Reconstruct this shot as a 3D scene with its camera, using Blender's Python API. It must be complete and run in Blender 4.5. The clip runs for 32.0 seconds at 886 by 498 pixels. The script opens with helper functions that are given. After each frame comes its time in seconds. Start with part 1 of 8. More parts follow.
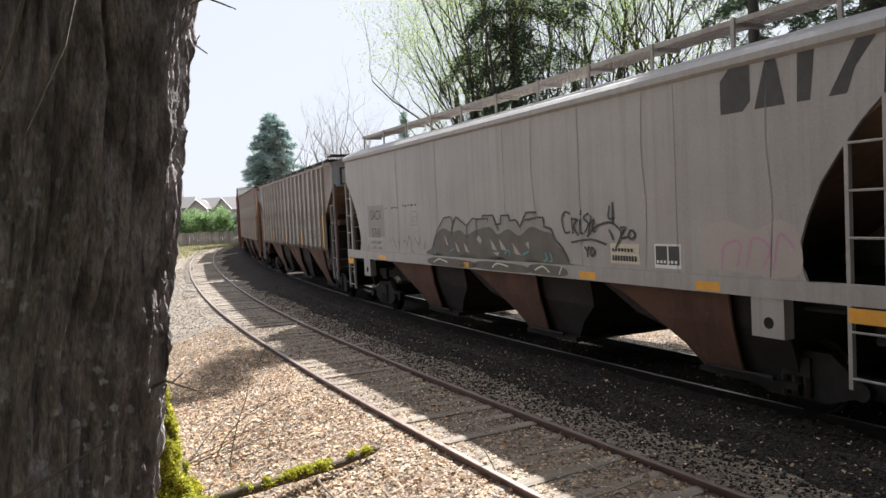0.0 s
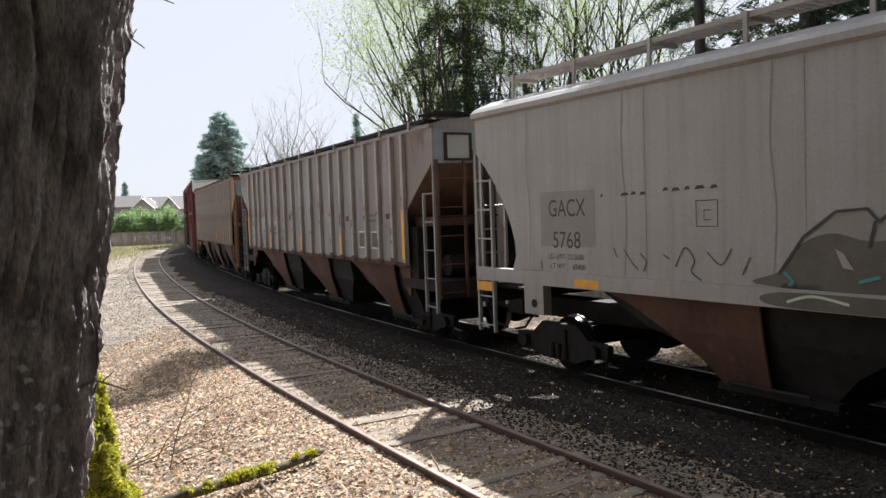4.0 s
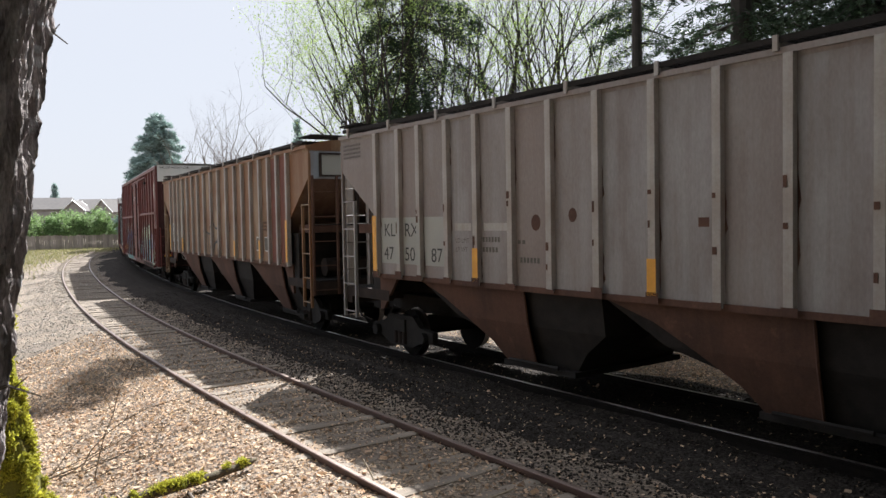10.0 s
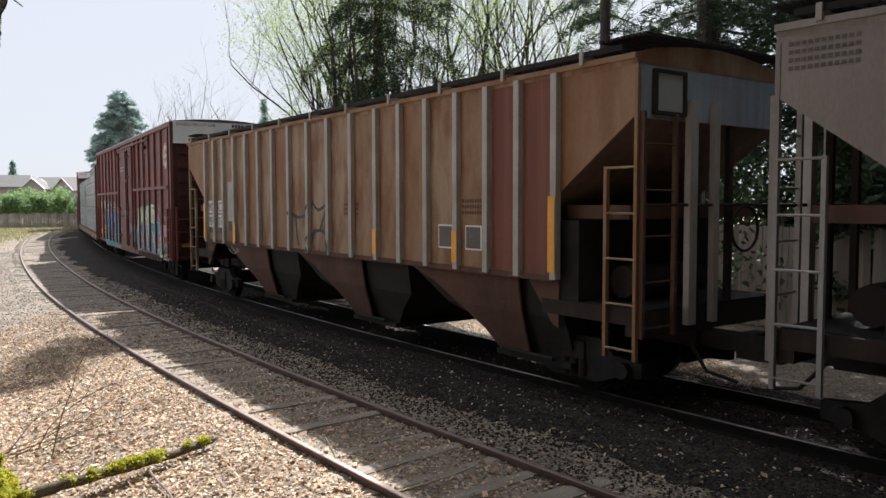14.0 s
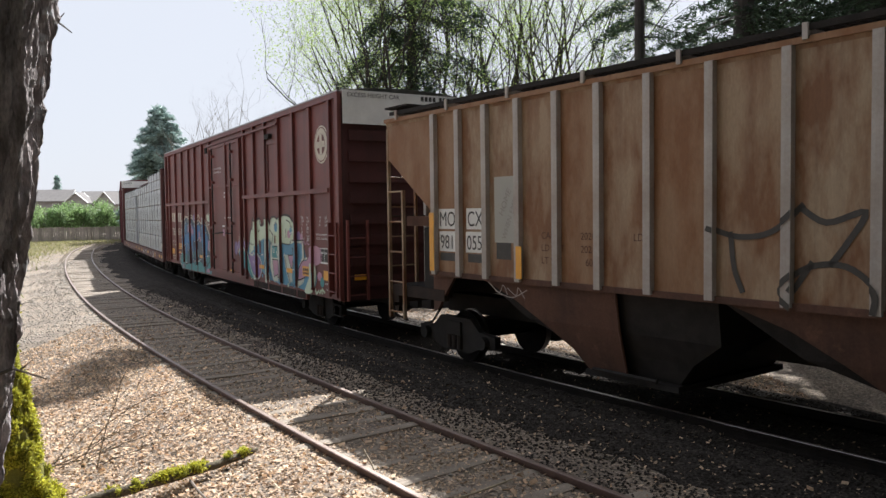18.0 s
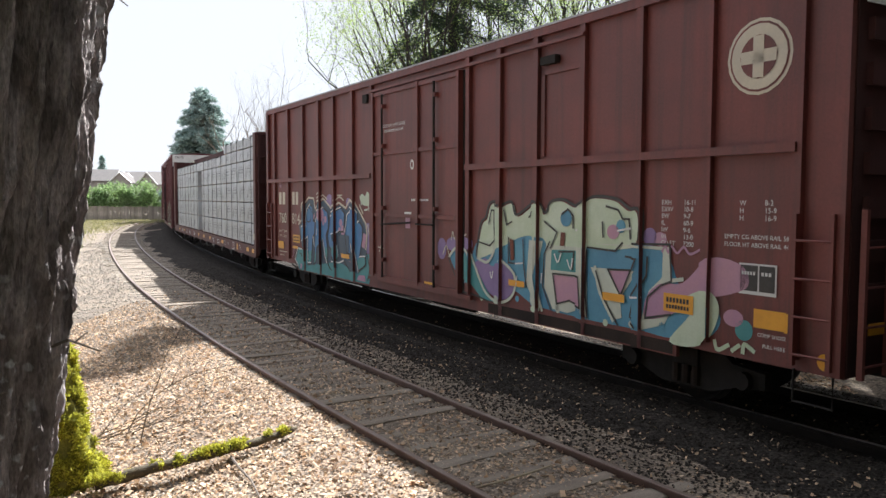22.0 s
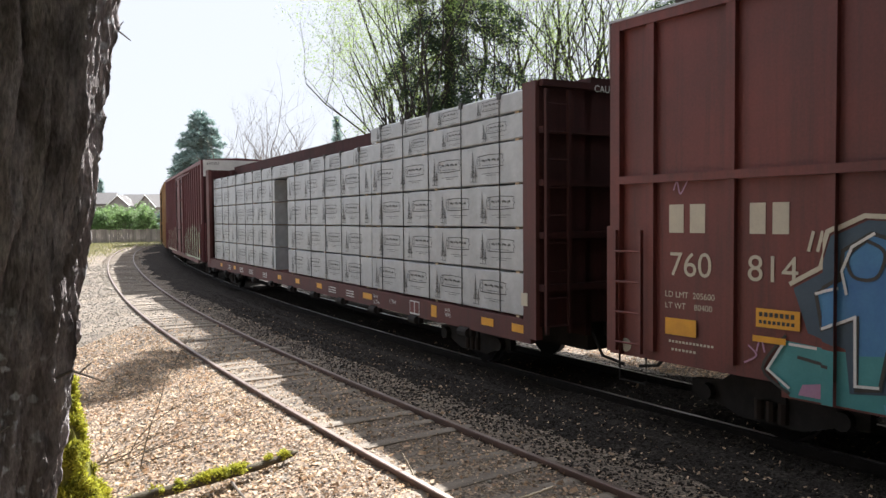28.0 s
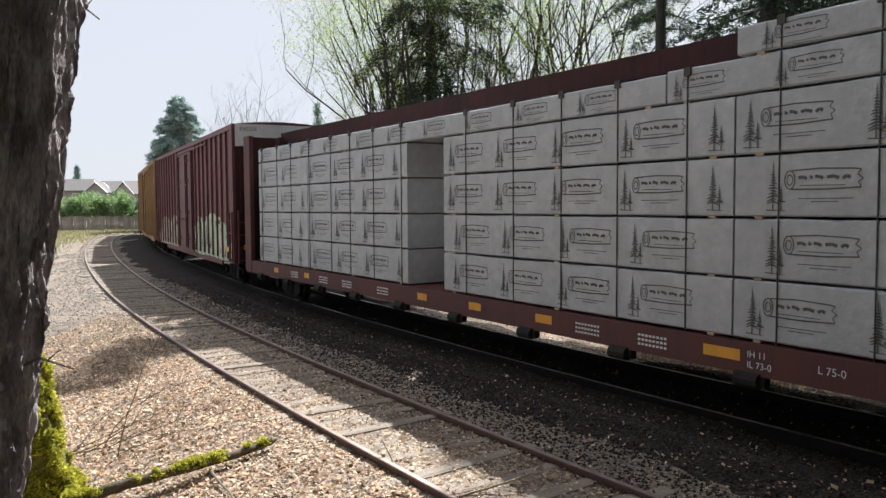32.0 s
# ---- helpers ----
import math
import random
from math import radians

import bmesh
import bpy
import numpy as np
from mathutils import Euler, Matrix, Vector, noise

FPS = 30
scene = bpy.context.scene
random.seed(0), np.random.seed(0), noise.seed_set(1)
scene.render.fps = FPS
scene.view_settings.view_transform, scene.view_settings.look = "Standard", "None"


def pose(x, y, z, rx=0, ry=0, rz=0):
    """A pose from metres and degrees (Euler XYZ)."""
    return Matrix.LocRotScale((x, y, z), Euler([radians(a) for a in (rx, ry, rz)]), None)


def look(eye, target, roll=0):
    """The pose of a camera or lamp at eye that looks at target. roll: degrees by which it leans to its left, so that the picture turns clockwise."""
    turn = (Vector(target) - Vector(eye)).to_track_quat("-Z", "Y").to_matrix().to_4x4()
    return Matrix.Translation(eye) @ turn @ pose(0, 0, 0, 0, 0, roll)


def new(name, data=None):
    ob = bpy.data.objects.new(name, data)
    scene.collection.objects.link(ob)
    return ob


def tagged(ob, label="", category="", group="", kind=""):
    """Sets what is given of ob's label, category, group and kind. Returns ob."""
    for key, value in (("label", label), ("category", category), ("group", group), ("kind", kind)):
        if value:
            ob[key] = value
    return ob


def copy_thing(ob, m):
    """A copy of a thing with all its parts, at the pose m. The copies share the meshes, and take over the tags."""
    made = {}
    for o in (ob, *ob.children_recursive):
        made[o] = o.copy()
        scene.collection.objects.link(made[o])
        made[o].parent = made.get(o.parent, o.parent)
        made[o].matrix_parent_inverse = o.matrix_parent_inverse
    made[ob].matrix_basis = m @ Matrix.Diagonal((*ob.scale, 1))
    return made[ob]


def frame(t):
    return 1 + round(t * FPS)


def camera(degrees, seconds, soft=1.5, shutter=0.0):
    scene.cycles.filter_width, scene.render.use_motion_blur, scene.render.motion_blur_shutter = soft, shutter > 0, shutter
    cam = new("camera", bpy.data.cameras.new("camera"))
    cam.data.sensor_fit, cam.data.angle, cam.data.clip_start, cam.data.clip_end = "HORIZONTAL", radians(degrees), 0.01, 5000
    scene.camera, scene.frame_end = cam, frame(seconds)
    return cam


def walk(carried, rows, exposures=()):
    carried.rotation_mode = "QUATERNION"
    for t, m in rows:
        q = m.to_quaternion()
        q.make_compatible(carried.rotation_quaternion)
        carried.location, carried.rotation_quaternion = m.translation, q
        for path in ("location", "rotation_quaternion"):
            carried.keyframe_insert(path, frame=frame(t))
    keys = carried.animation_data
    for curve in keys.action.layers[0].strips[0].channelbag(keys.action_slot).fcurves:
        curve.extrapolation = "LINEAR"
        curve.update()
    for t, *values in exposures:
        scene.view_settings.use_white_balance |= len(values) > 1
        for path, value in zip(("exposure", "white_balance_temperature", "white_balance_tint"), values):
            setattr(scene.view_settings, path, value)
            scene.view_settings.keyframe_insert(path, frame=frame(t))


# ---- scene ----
cam = camera(59.5, 32.0)
PATH = [
    (0, (-0.067, -0.211, 2.709), (-0.3435, 1.7676, 2.6127), -2.81),
    (0.5, (-0.045, -0.186, 2.701), (-0.2760, 1.7965, 2.5788), -2.84),
    (1, (-0.040, -0.198, 2.691), (-0.2738, 1.7840, 2.5549), -4.03),
    (1.5, (-0.042, -0.199, 2.686), (-0.2293, 1.7863, 2.5296), -3.81),
    (2, (-0.037, -0.200, 2.686), (-0.2126, 1.7872, 2.5384), -3.50),
    (2.5, (-0.032, -0.202, 2.693), (-0.2080, 1.7863, 2.5684), -3.13),
    (4.5, (-0.017, -0.223, 2.698), (-0.1603, 1.7692, 2.6050), -1.70),
    (5, (-0.017, -0.207, 2.692), (-0.1421, 1.7866, 2.5861), -1.85),
    (5.5, (-0.008, -0.208, 2.693), (-0.1240, 1.7863, 2.5947), -1.83),
    (6, (-0.004, -0.208, 2.690), (-0.1130, 1.7866, 2.5863), -1.86),
    (6.5, (0.001, -0.213, 2.689), (-0.0996, 1.7823, 2.5902), -1.68),
    (7, (0.007, -0.216, 2.691), (-0.0821, 1.7792, 2.5900), -1.49),
    (7.5, (0.012, -0.228, 2.688), (-0.0811, 1.7682, 2.5983), -1.48),
    (8, (0.013, -0.223, 2.688), (-0.0717, 1.7733, 2.6085), -0.95),
    (8.5, (0.021, -0.218, 2.692), (-0.0265, 1.7798, 2.6103), -0.53),
    (9, (0.027, -0.222, 2.691), (0.0296, 1.7765, 2.6051), -0.33),
    (9.5, (0.025, -0.227, 2.685), (0.0272, 1.7713, 2.5999), -0.75),
    (10, (0.021, -0.223, 2.689), (0.0209, 1.7754, 2.6129), -1.02),
    (10.5, (0.027, -0.214, 2.684), (0.0354, 1.7846, 2.6016), -1.07),
    (11, (0.031, -0.224, 2.685), (0.0678, 1.7741, 2.6152), -0.81),
    (11.5, (0.049, -0.239, 2.659), (0.0892, 1.7590, 2.5674), -0.58),
    (12, (0.060, -0.245, 2.652), (0.0963, 1.7517, 2.5353), -0.21),
    (12.5, (0.056, -0.249, 2.652), (0.1043, 1.7465, 2.5223), -0.01),
    (13, (0.062, -0.250, 2.664), (0.1124, 1.7454, 2.5388), 0.13),
    (13.5, (0.029, -0.259, 2.664), (0.0801, 1.7364, 2.5416), 0.09),
    (14, (0.050, -0.256, 2.645), (0.1341, 1.7385, 2.5280), -0.14),
    (14.5, (0.041, -0.259, 2.653), (0.0894, 1.7377, 2.5515), -0.20),
    (16.5, (0.034, -0.263, 2.680), (0.0221, 1.7363, 2.6290), -0.72),
    (17, (0.028, -0.240, 2.676), (0.0171, 1.7592, 2.6122), -0.97),
    (17.5, (0.018, -0.226, 2.675), (-0.0002, 1.7729, 2.6033), -0.80),
    (18, (0.033, -0.264, 2.669), (0.0278, 1.7335, 2.5766), -0.78),
    (18.5, (0.027, -0.247, 2.669), (0.0147, 1.7505, 2.5719), -0.60),
    (19, (0.027, -0.233, 2.676), (0.0272, 1.7656, 2.5931), -0.11),
    (19.5, (0.004, -0.217, 2.682), (-0.0039, 1.7813, 2.5993), 0.64),
    (20, (-0.000, -0.243, 2.681), (-0.0028, 1.7554, 2.5909), 0.69),
    (20.5, (-0.021, -0.252, 2.678), (-0.0361, 1.7464, 2.5929), 1.35),
    (21, (-0.016, -0.219, 2.647), (-0.0411, 1.7770, 2.5274), 0.57),
    (21.5, (-0.019, -0.220, 2.650), (-0.1035, 1.7747, 2.5320), 0.50),
    (22, (-0.027, -0.218, 2.649), (-0.1257, 1.7750, 2.5191), 0.14),
    (22.5, (-0.030, -0.211, 2.654), (-0.1275, 1.7830, 2.5288), 0.18),
    (23, (-0.039, -0.211, 2.661), (-0.1375, 1.7839, 2.5502), 0.30),
    (23.5, (-0.036, -0.223, 2.664), (-0.1644, 1.7701, 2.5547), 0.10),
    (24, (-0.029, -0.230, 2.669), (-0.1272, 1.7653, 2.5726), 0.03),
    (24.5, (-0.018, -0.233, 2.668), (-0.0778, 1.7629, 2.5611), 0.20),
    (26.5, (-0.005, -0.242, 2.675), (-0.0938, 1.7531, 2.5743), -0.54),
    (27, (-0.018, -0.245, 2.677), (-0.1199, 1.7503, 2.5845), -0.56),
    (27.5, (-0.024, -0.250, 2.678), (-0.1282, 1.7454, 2.5870), -0.69),
    (28, (-0.030, -0.250, 2.679), (-0.1246, 1.7466, 2.5987), -0.48),
    (28.5, (-0.030, -0.227, 2.660), (-0.1381, 1.7671, 2.5505), -1.08),
    (29, (-0.029, -0.229, 2.664), (-0.1456, 1.7636, 2.5378), -0.45),
    (29.5, (-0.011, -0.231, 2.671), (-0.0662, 1.7646, 2.5504), -0.06),
    (30, (-0.009, -0.236, 2.671), (-0.0205, 1.7610, 2.5604), 0.42),
    (30.5, (-0.010, -0.216, 2.668), (-0.0364, 1.7806, 2.5537), -0.42),
    (31, (0.001, -0.234, 2.673), (-0.0271, 1.7632, 2.5635), -0.46),
    (31.5, (-0.002, -0.231, 2.675), (-0.0463, 1.7661, 2.5733), -0.42),
    (32, (-0.018, -0.215, 2.668), (-0.0646, 1.7814, 2.5554), -0.37),
]
walk(cam, [(t, look(eye, target, roll)) for t, eye, target, roll in PATH],
     [(t, e, 6120, 10) for t, e in ((0, 1.43), (5, 1.36), (9, 1.34), (12, 1.24), (14, 1.31), (19, 1.31), (21, 1.56), (24, 1.58), (28, 1.51), (30, 1.33), (32, 1.26))])

# ---- world and sun ----
SUN = Vector((0.212, 0.967, 1.0)).normalized()
world = bpy.data.worlds.new("sky")
scene.world = world
world.use_nodes = True
wn = world.node_tree.nodes
sky = wn.new("ShaderNodeTexSky")
sky.sky_type, sky.sun_disc = "NISHITA", False
sky.sun_elevation, sky.sun_rotation = math.asin(SUN.z), math.atan2(SUN.x, SUN.y)
sky.dust_density = 1.5
haze = wn.new("ShaderNodeMix")            # thin milky haze over the clear sky
haze.data_type = "RGBA"
haze.inputs[0].default_value = 0.92
haze.inputs[7].default_value = (6.4, 6.45, 6.75, 1)
world.node_tree.links.new(sky.outputs[0], haze.inputs[6])
world.node_tree.links.new(haze.outputs[2], wn["Background"].inputs[0])
wn["Background"].inputs[1].default_value = 0.053
sun = new("sun", bpy.data.lights.new("sun", "SUN"))
sun.data.energy, sun.data.angle, sun.data.color = 5.0, radians(0.53), (1.0, 0.965, 0.91)
sun.matrix_world = look(SUN * 60, (0, 0, 0))

# ---- plan: the running track is an arc that eases towards the far end ----
CX, CY, RT, S_EASE, K_EASE = 165.176, 125.441, 198.31, 100.0, 1 / 370
SIDING = 4.41          # centre to centre
GAUGE = 1.52


def track(s, lateral=0.0):
    """Place and heading (radians) of the running track at the distance s; lateral is towards the siding."""
    a = max(s, S_EASE) / RT
    x, y = CX - RT * math.cos(a), CY - RT * math.sin(a)
    h = math.atan2(-math.cos(a), math.sin(a))
    if s < S_EASE:
        turn = (s - S_EASE) * K_EASE
        r = 1 / K_EASE
        cx, cy = x - r * math.sin(h), y + r * math.cos(h)
        h += turn
        x, y = cx + r * math.sin(h), cy - r * math.cos(h)
    return x + lateral * math.sin(h), y - lateral * math.cos(h), h


RUN = [(0, 0.00), (2, 5.13), (4, 10.26), (6, 15.39), (8, 20.52), (10, 25.64), (12, 30.73), (14, 35.80), (16, 40.84), (18, 45.86), (20, 50.88), (22, 55.87), (24, 60.86), (26, 65.84), (28, 70.80), (30, 75.76), (32, 80.70)]


def run(t):
    """How far the train has rolled at t seconds."""
    return float(np.interp(t, [a for a, _ in RUN], [b for _, b in RUN]))


# ---- mesh helpers ----
class Geo:
    def __init__(self):
        self.v, self.f, self.smooth = [], [], False

    def box(self, x0, x1, y0, y1, z0, z1):
        n = len(self.v)
        self.v += [(x, y, z) for z in (z0, z1) for y in (y0, y1) for x in (x0, x1)]
        self.f += [tuple(n + i for i in q) for q in ((0, 2, 3, 1), (4, 5, 7, 6), (0, 1, 5, 4), (2, 6, 7, 3), (0, 4, 6, 2), (1, 3, 7, 5))]
        return self

    def loft(self, rings, close=True, caps=True):
        """Rings of equally many points, joined one to the next."""
        n, k = len(self.v), len(rings[0])
        for r in rings:
            self.v += [tuple(p) for p in r]
        for i in range(len(rings) - 1):
            for j in range(k if close else k - 1):
                a, b = n + i * k + j, n + i * k + (j + 1) % k
                self.f.append((a, b, b + k, a + k))
        if caps and close:
            self.f += [tuple(n + j for j in reversed(range(k))), tuple(n + (len(rings) - 1) * k + j for j in range(k))]
        return self

    def prism(self, profile, y0, y1):
        """A profile in x and z, drawn out along y."""
        return self.loft([[(x, y, z) for x, z in profile] for y in (y0, y1)])

    def along(self, profile, x0, x1):
        """A profile in y and z, drawn out along x."""
        return self.loft([[(x, y, z) for y, z in profile] for x in (x0, x1)])

    def tube(self, pts, radii, n=6, caps=True):
        pts = [Vector(p) for p in pts]
        if not isinstance(radii, (list, tuple)):
            radii = [radii] * len(pts)
        rings = []
        for i, p in enumerate(pts):
            d = (pts[min(i + 1, len(pts) - 1)] - pts[max(i - 1, 0)]).normalized()
            u = d.cross(Vector((0.31, 0.17, 0.93)) if abs(d.z) < 0.9 else Vector((1, 0.1, 0))).normalized()
            w = d.cross(u)
            rings.append([p + radii[i] * (u * math.cos(a) + w * math.sin(a)) for a in (2 * math.pi * j / n for j in range(n))])
        return self.loft(rings, caps=caps)

    def mesh(self, name, material):
        me = bpy.data.meshes.new(name)
        me.from_pydata(self.v, [], self.f)
        if material:
            me.materials.append(material)
        if self.smooth:
            me.polygons.foreach_set("use_smooth", [True] * len(me.polygons))
        me.update()
        return me


def quads(centres, us, vs, name, material):
    """A mesh of loose quads, from numpy rows of centres and half axes."""
    n = len(centres)
    v = np.stack([centres - us - vs, centres + us - vs, centres + us + vs, centres - us + vs], 1).reshape(-1, 3)
    me = bpy.data.meshes.new(name)
    me.vertices.add(4 * n), me.loops.add(4 * n), me.polygons.add(n)
    me.vertices.foreach_set("co", v.astype(np.float32).ravel())
    me.loops.foreach_set("vertex_index", np.arange(4 * n, dtype=np.int32))
    me.polygons.foreach_set("loop_start", np.arange(0, 4 * n, 4, dtype=np.int32))
    me.polygons.foreach_set("loop_total", np.full(n, 4, dtype=np.int32))
    me.materials.append(material)
    me.update(), me.validate()
    return me


def part(name, geo, material, parent, label="", at=None):
    ob = new(name, geo.mesh(name, material) if isinstance(geo, Geo) else geo)
    ob.parent = parent
    if at is not None:
        ob.matrix_local = at
    return tagged(ob, label)


def thing(name, label, category, m=None, group="", kind=""):
    ob = new(name)
    if m is not None:
        ob.matrix_world = m
    return tagged(ob, label, category, group, kind)


def solid(name, geo, material, label="", category="", group="", kind="", m=None):
    ob = new(name, geo.mesh(name, material) if isinstance(geo, Geo) else geo)
    if m is not None:
        ob.matrix_world = m
    return tagged(ob, label, category, group, kind)


LETTERS = {}


def words(text, size, material):
    """Flat mesh of the text in x and z, facing -y, its lower left corner at the origin."""
    key = (text, size, material.name)
    if key not in LETTERS:
        cu = bpy.data.curves.new("lettering", "FONT")
        cu.body, cu.size = text, size
        ob = bpy.data.objects.new("lettering", cu)
        me = bpy.data.meshes.new_from_object(ob)
        bpy.data.objects.remove(ob)
        me.transform(Matrix.Rotation(radians(90), 4, "X"))
        me.materials.clear(), me.materials.append(material)
        LETTERS[key] = me
    return LETTERS[key]


def letters(parent, body, size, material, at):
    """Each character of the text is a part of its own."""
    for k, ch in enumerate(body):
        if ch == " ":
            continue
        x = sum(advance(c) for c in body[:k]) * size
        part("lettering", words(ch, size, material), None, parent, "", at @ Matrix.Translation((x, 0, 0)))


def advance(ch):
    """Width that a character takes in a line of size one."""
    if ("step", ch) not in LETTERS:
        ends = []
        for body in ("H" + ch + "H", "HH"):
            cu = bpy.data.curves.new("lettering", "FONT")
            cu.body = body
            ob = bpy.data.objects.new("lettering", cu)
            me = bpy.data.meshes.new_from_object(ob)
            ends.append(max(v.co.x for v in me.vertices))
            bpy.data.objects.remove(ob), bpy.data.meshes.remove(me)
        LETTERS["step", ch] = ends[0] - ends[1]
    return LETTERS["step", ch]


# ---- materials ----
def surface(name, c1, c2, c3=None, scale=3.0, streak=0.0, rough=0.7, metal=0.0, bump=0.15, fine=40.0, wear=0.5, spread=0.12, island=0.0, stretch=(1, 1, 1), trans=0.0, cells=0.0, spots=None, tint=None, spec=0.5, soft=0.15):
    """c1 to c2 by large blotches, c3 by worn patches or streaks, and fine grain over all."""
    m = bpy.data.materials.new(name)
    m.use_nodes = True
    nt = m.node_tree
    N, L = nt.nodes, nt.links
    out = N["Principled BSDF"]
    out.inputs["Roughness"].default_value, out.inputs["Metallic"].default_value = rough, metal
    out.inputs["Specular IOR Level"].default_value = spec
    co = N.new("ShaderNodeTexCoord").outputs["Object"]
    if tint:                               # each panel takes its own stretch of the pattern
        shift = N.new("ShaderNodeVectorMath")
        shift.operation = "MULTIPLY_ADD"
        shift.inputs[1].default_value = (37.0, 0.0, 11.0)
        L.new(N.new("ShaderNodeObjectInfo").outputs["Random"], shift.inputs[0])
        L.new(co, shift.inputs[2])
        co = shift.outputs[0]
    mp = N.new("ShaderNodeMapping")
    mp.inputs["Scale"].default_value = stretch
    L.new(co, mp.inputs[0])

    def noise_at(sc, detail=5.0, vec=None, rgh=0.6):
        n = N.new("ShaderNodeTexNoise")
        n.inputs["Scale"].default_value, n.inputs["Detail"].default_value, n.inputs["Roughness"].default_value = sc, detail, rgh
        L.new(vec or mp.outputs[0], n.inputs["Vector"])
        return n.outputs["Fac"]

    def ramp(fac, lo, hi):
        r = N.new("ShaderNodeMapRange")
        r.inputs[1].default_value, r.inputs[2].default_value = lo, hi
        L.new(fac, r.inputs[0])
        return r.outputs[0]

    def mix(fac, a, b, kind="MIX"):
        x = N.new("ShaderNodeMix")
        x.data_type, x.blend_type = "RGBA", kind
        for v, i in ((fac, 0), (a, 6), (b, 7)):
            if isinstance(v, (int, float)):
                x.inputs[i].default_value = v
            elif isinstance(v, tuple):
                x.inputs[i].default_value = (*v, 1)
            else:
                L.new(v, x.inputs[i])
        return x.outputs[2]

    col = mix(ramp(noise_at(scale), 0.5 - soft, 0.5 + soft), c1, c2)
    if c3:
        worn = ramp(noise_at(scale * 2.3, 8.0, rgh=0.7), 0.78 - wear * 0.4, 0.9 - wear * 0.4)
        col = mix(worn, col, c3)
    if streak:
        sm = N.new("ShaderNodeMapping")
        sm.inputs["Scale"].default_value = (7.0, 7.0, 0.25)
        L.new(co, sm.inputs[0])
        st = ramp(noise_at(1.0, 6.0, sm.outputs[0], 0.65), 0.45, 0.75)
        sc = N.new("ShaderNodeMath")
        sc.operation = "MULTIPLY"
        sc.inputs[1].default_value = streak
        L.new(st, sc.inputs[0])
        col = mix(sc.outputs[0], col, c3 or tuple(0.5 * a for a in c2))
    if tint:                               # one colour per object, between the two paints
        ob_r = N.new("ShaderNodeObjectInfo").outputs["Random"]
        col = mix(ramp(ob_r, 0.25, 1.0), col, mix(0.75, col, tint))
    if spots:                              # lichen flecks: colour, number to the metre, size
        vs = N.new("ShaderNodeTexVoronoi")
        vs.inputs["Scale"].default_value = spots[1]
        warp = N.new("ShaderNodeVectorMath")
        warp.operation = "MULTIPLY_ADD"
        wn_ = N.new("ShaderNodeTexNoise")
        wn_.inputs["Scale"].default_value = 30.0
        L.new(co, wn_.inputs["Vector"])
        L.new(wn_.outputs["Color"], warp.inputs[0]), L.new(co, warp.inputs[2])
        warp.inputs[1].default_value = (0.05, 0.05, 0.03)
        L.new(warp.outputs[0], vs.inputs["Vector"])
        near = ramp(vs.outputs["Distance"], spots[2], spots[2] * 0.6)
        some = ramp(noise_at(2.2, 4.0), 0.47, 0.6)
        both = N.new("ShaderNodeMath")
        both.operation = "MULTIPLY"
        L.new(near, both.inputs[0]), L.new(some, both.inputs[1])
        col = mix(both.outputs[0], col, spots[0])
    grain = noise_at(fine, 4.0)
    if cells:                              # packed grains, each of its own shade
        vc = N.new("ShaderNodeTexVoronoi")
        vc.inputs["Scale"].default_value = cells
        L.new(mp.outputs[0], vc.inputs["Vector"])
        sep = N.new("ShaderNodeSeparateColor")
        L.new(vc.outputs["Color"], sep.inputs[0])
        sh = N.new("ShaderNodeMapRange")
        sh.inputs[3].default_value, sh.inputs[4].default_value = 0.35, 1.75
        L.new(sep.outputs[0], sh.inputs[0])
        gr = N.new("ShaderNodeMix")
        gr.data_type, gr.blend_type = "RGBA", "MULTIPLY"
        gr.inputs[0].default_value = 1.0
        L.new(col, gr.inputs[6]), L.new(sh.outputs[0], gr.inputs[7])
        col = gr.outputs[2]
        grain = vc.outputs["Distance"]
    hsv = N.new("ShaderNodeHueSaturation")
    L.new(col, hsv.inputs["Color"])
    val = N.new("ShaderNodeMapRange")
    val.inputs[3].default_value, val.inputs[4].default_value = 1 - 2.5 * spread, 1 + 2.5 * spread
    L.new(grain, val.inputs[0])
    if island:
        rnd = N.new("ShaderNodeNewGeometry").outputs["Random Per Island"]
        r2 = N.new("ShaderNodeMapRange")
        r2.inputs[3].default_value, r2.inputs[4].default_value = 1 - island, 1 + island
        L.new(rnd, r2.inputs[0])
        mul = N.new("ShaderNodeMath")
        mul.operation = "MULTIPLY"
        L.new(val.outputs[0], mul.inputs[0]), L.new(r2.outputs[0], mul.inputs[1])
        L.new(mul.outputs[0], hsv.inputs["Value"])
    else:
        L.new(val.outputs[0], hsv.inputs["Value"])
    L.new(hsv.outputs[0], out.inputs["Base Color"])
    if bump:
        b = N.new("ShaderNodeBump")
        b.inputs["Strength"].default_value, b.inputs["Distance"].default_value = bump, 0.02
        L.new(grain, b.inputs["Height"])
        L.new(b.outputs[0], out.inputs["Normal"])
    if trans:
        tr = N.new("ShaderNodeBsdfTranslucent")
        L.new(hsv.outputs[0], tr.inputs[0])
        ms = N.new("ShaderNodeMixShader")
        ms.inputs[0].default_value = trans
        L.new(out.outputs[0], ms.inputs[1]), L.new(tr.outputs[0], ms.inputs[2])
        L.new(ms.outputs[0], N["Material Output"].inputs["Surface"])
    return m


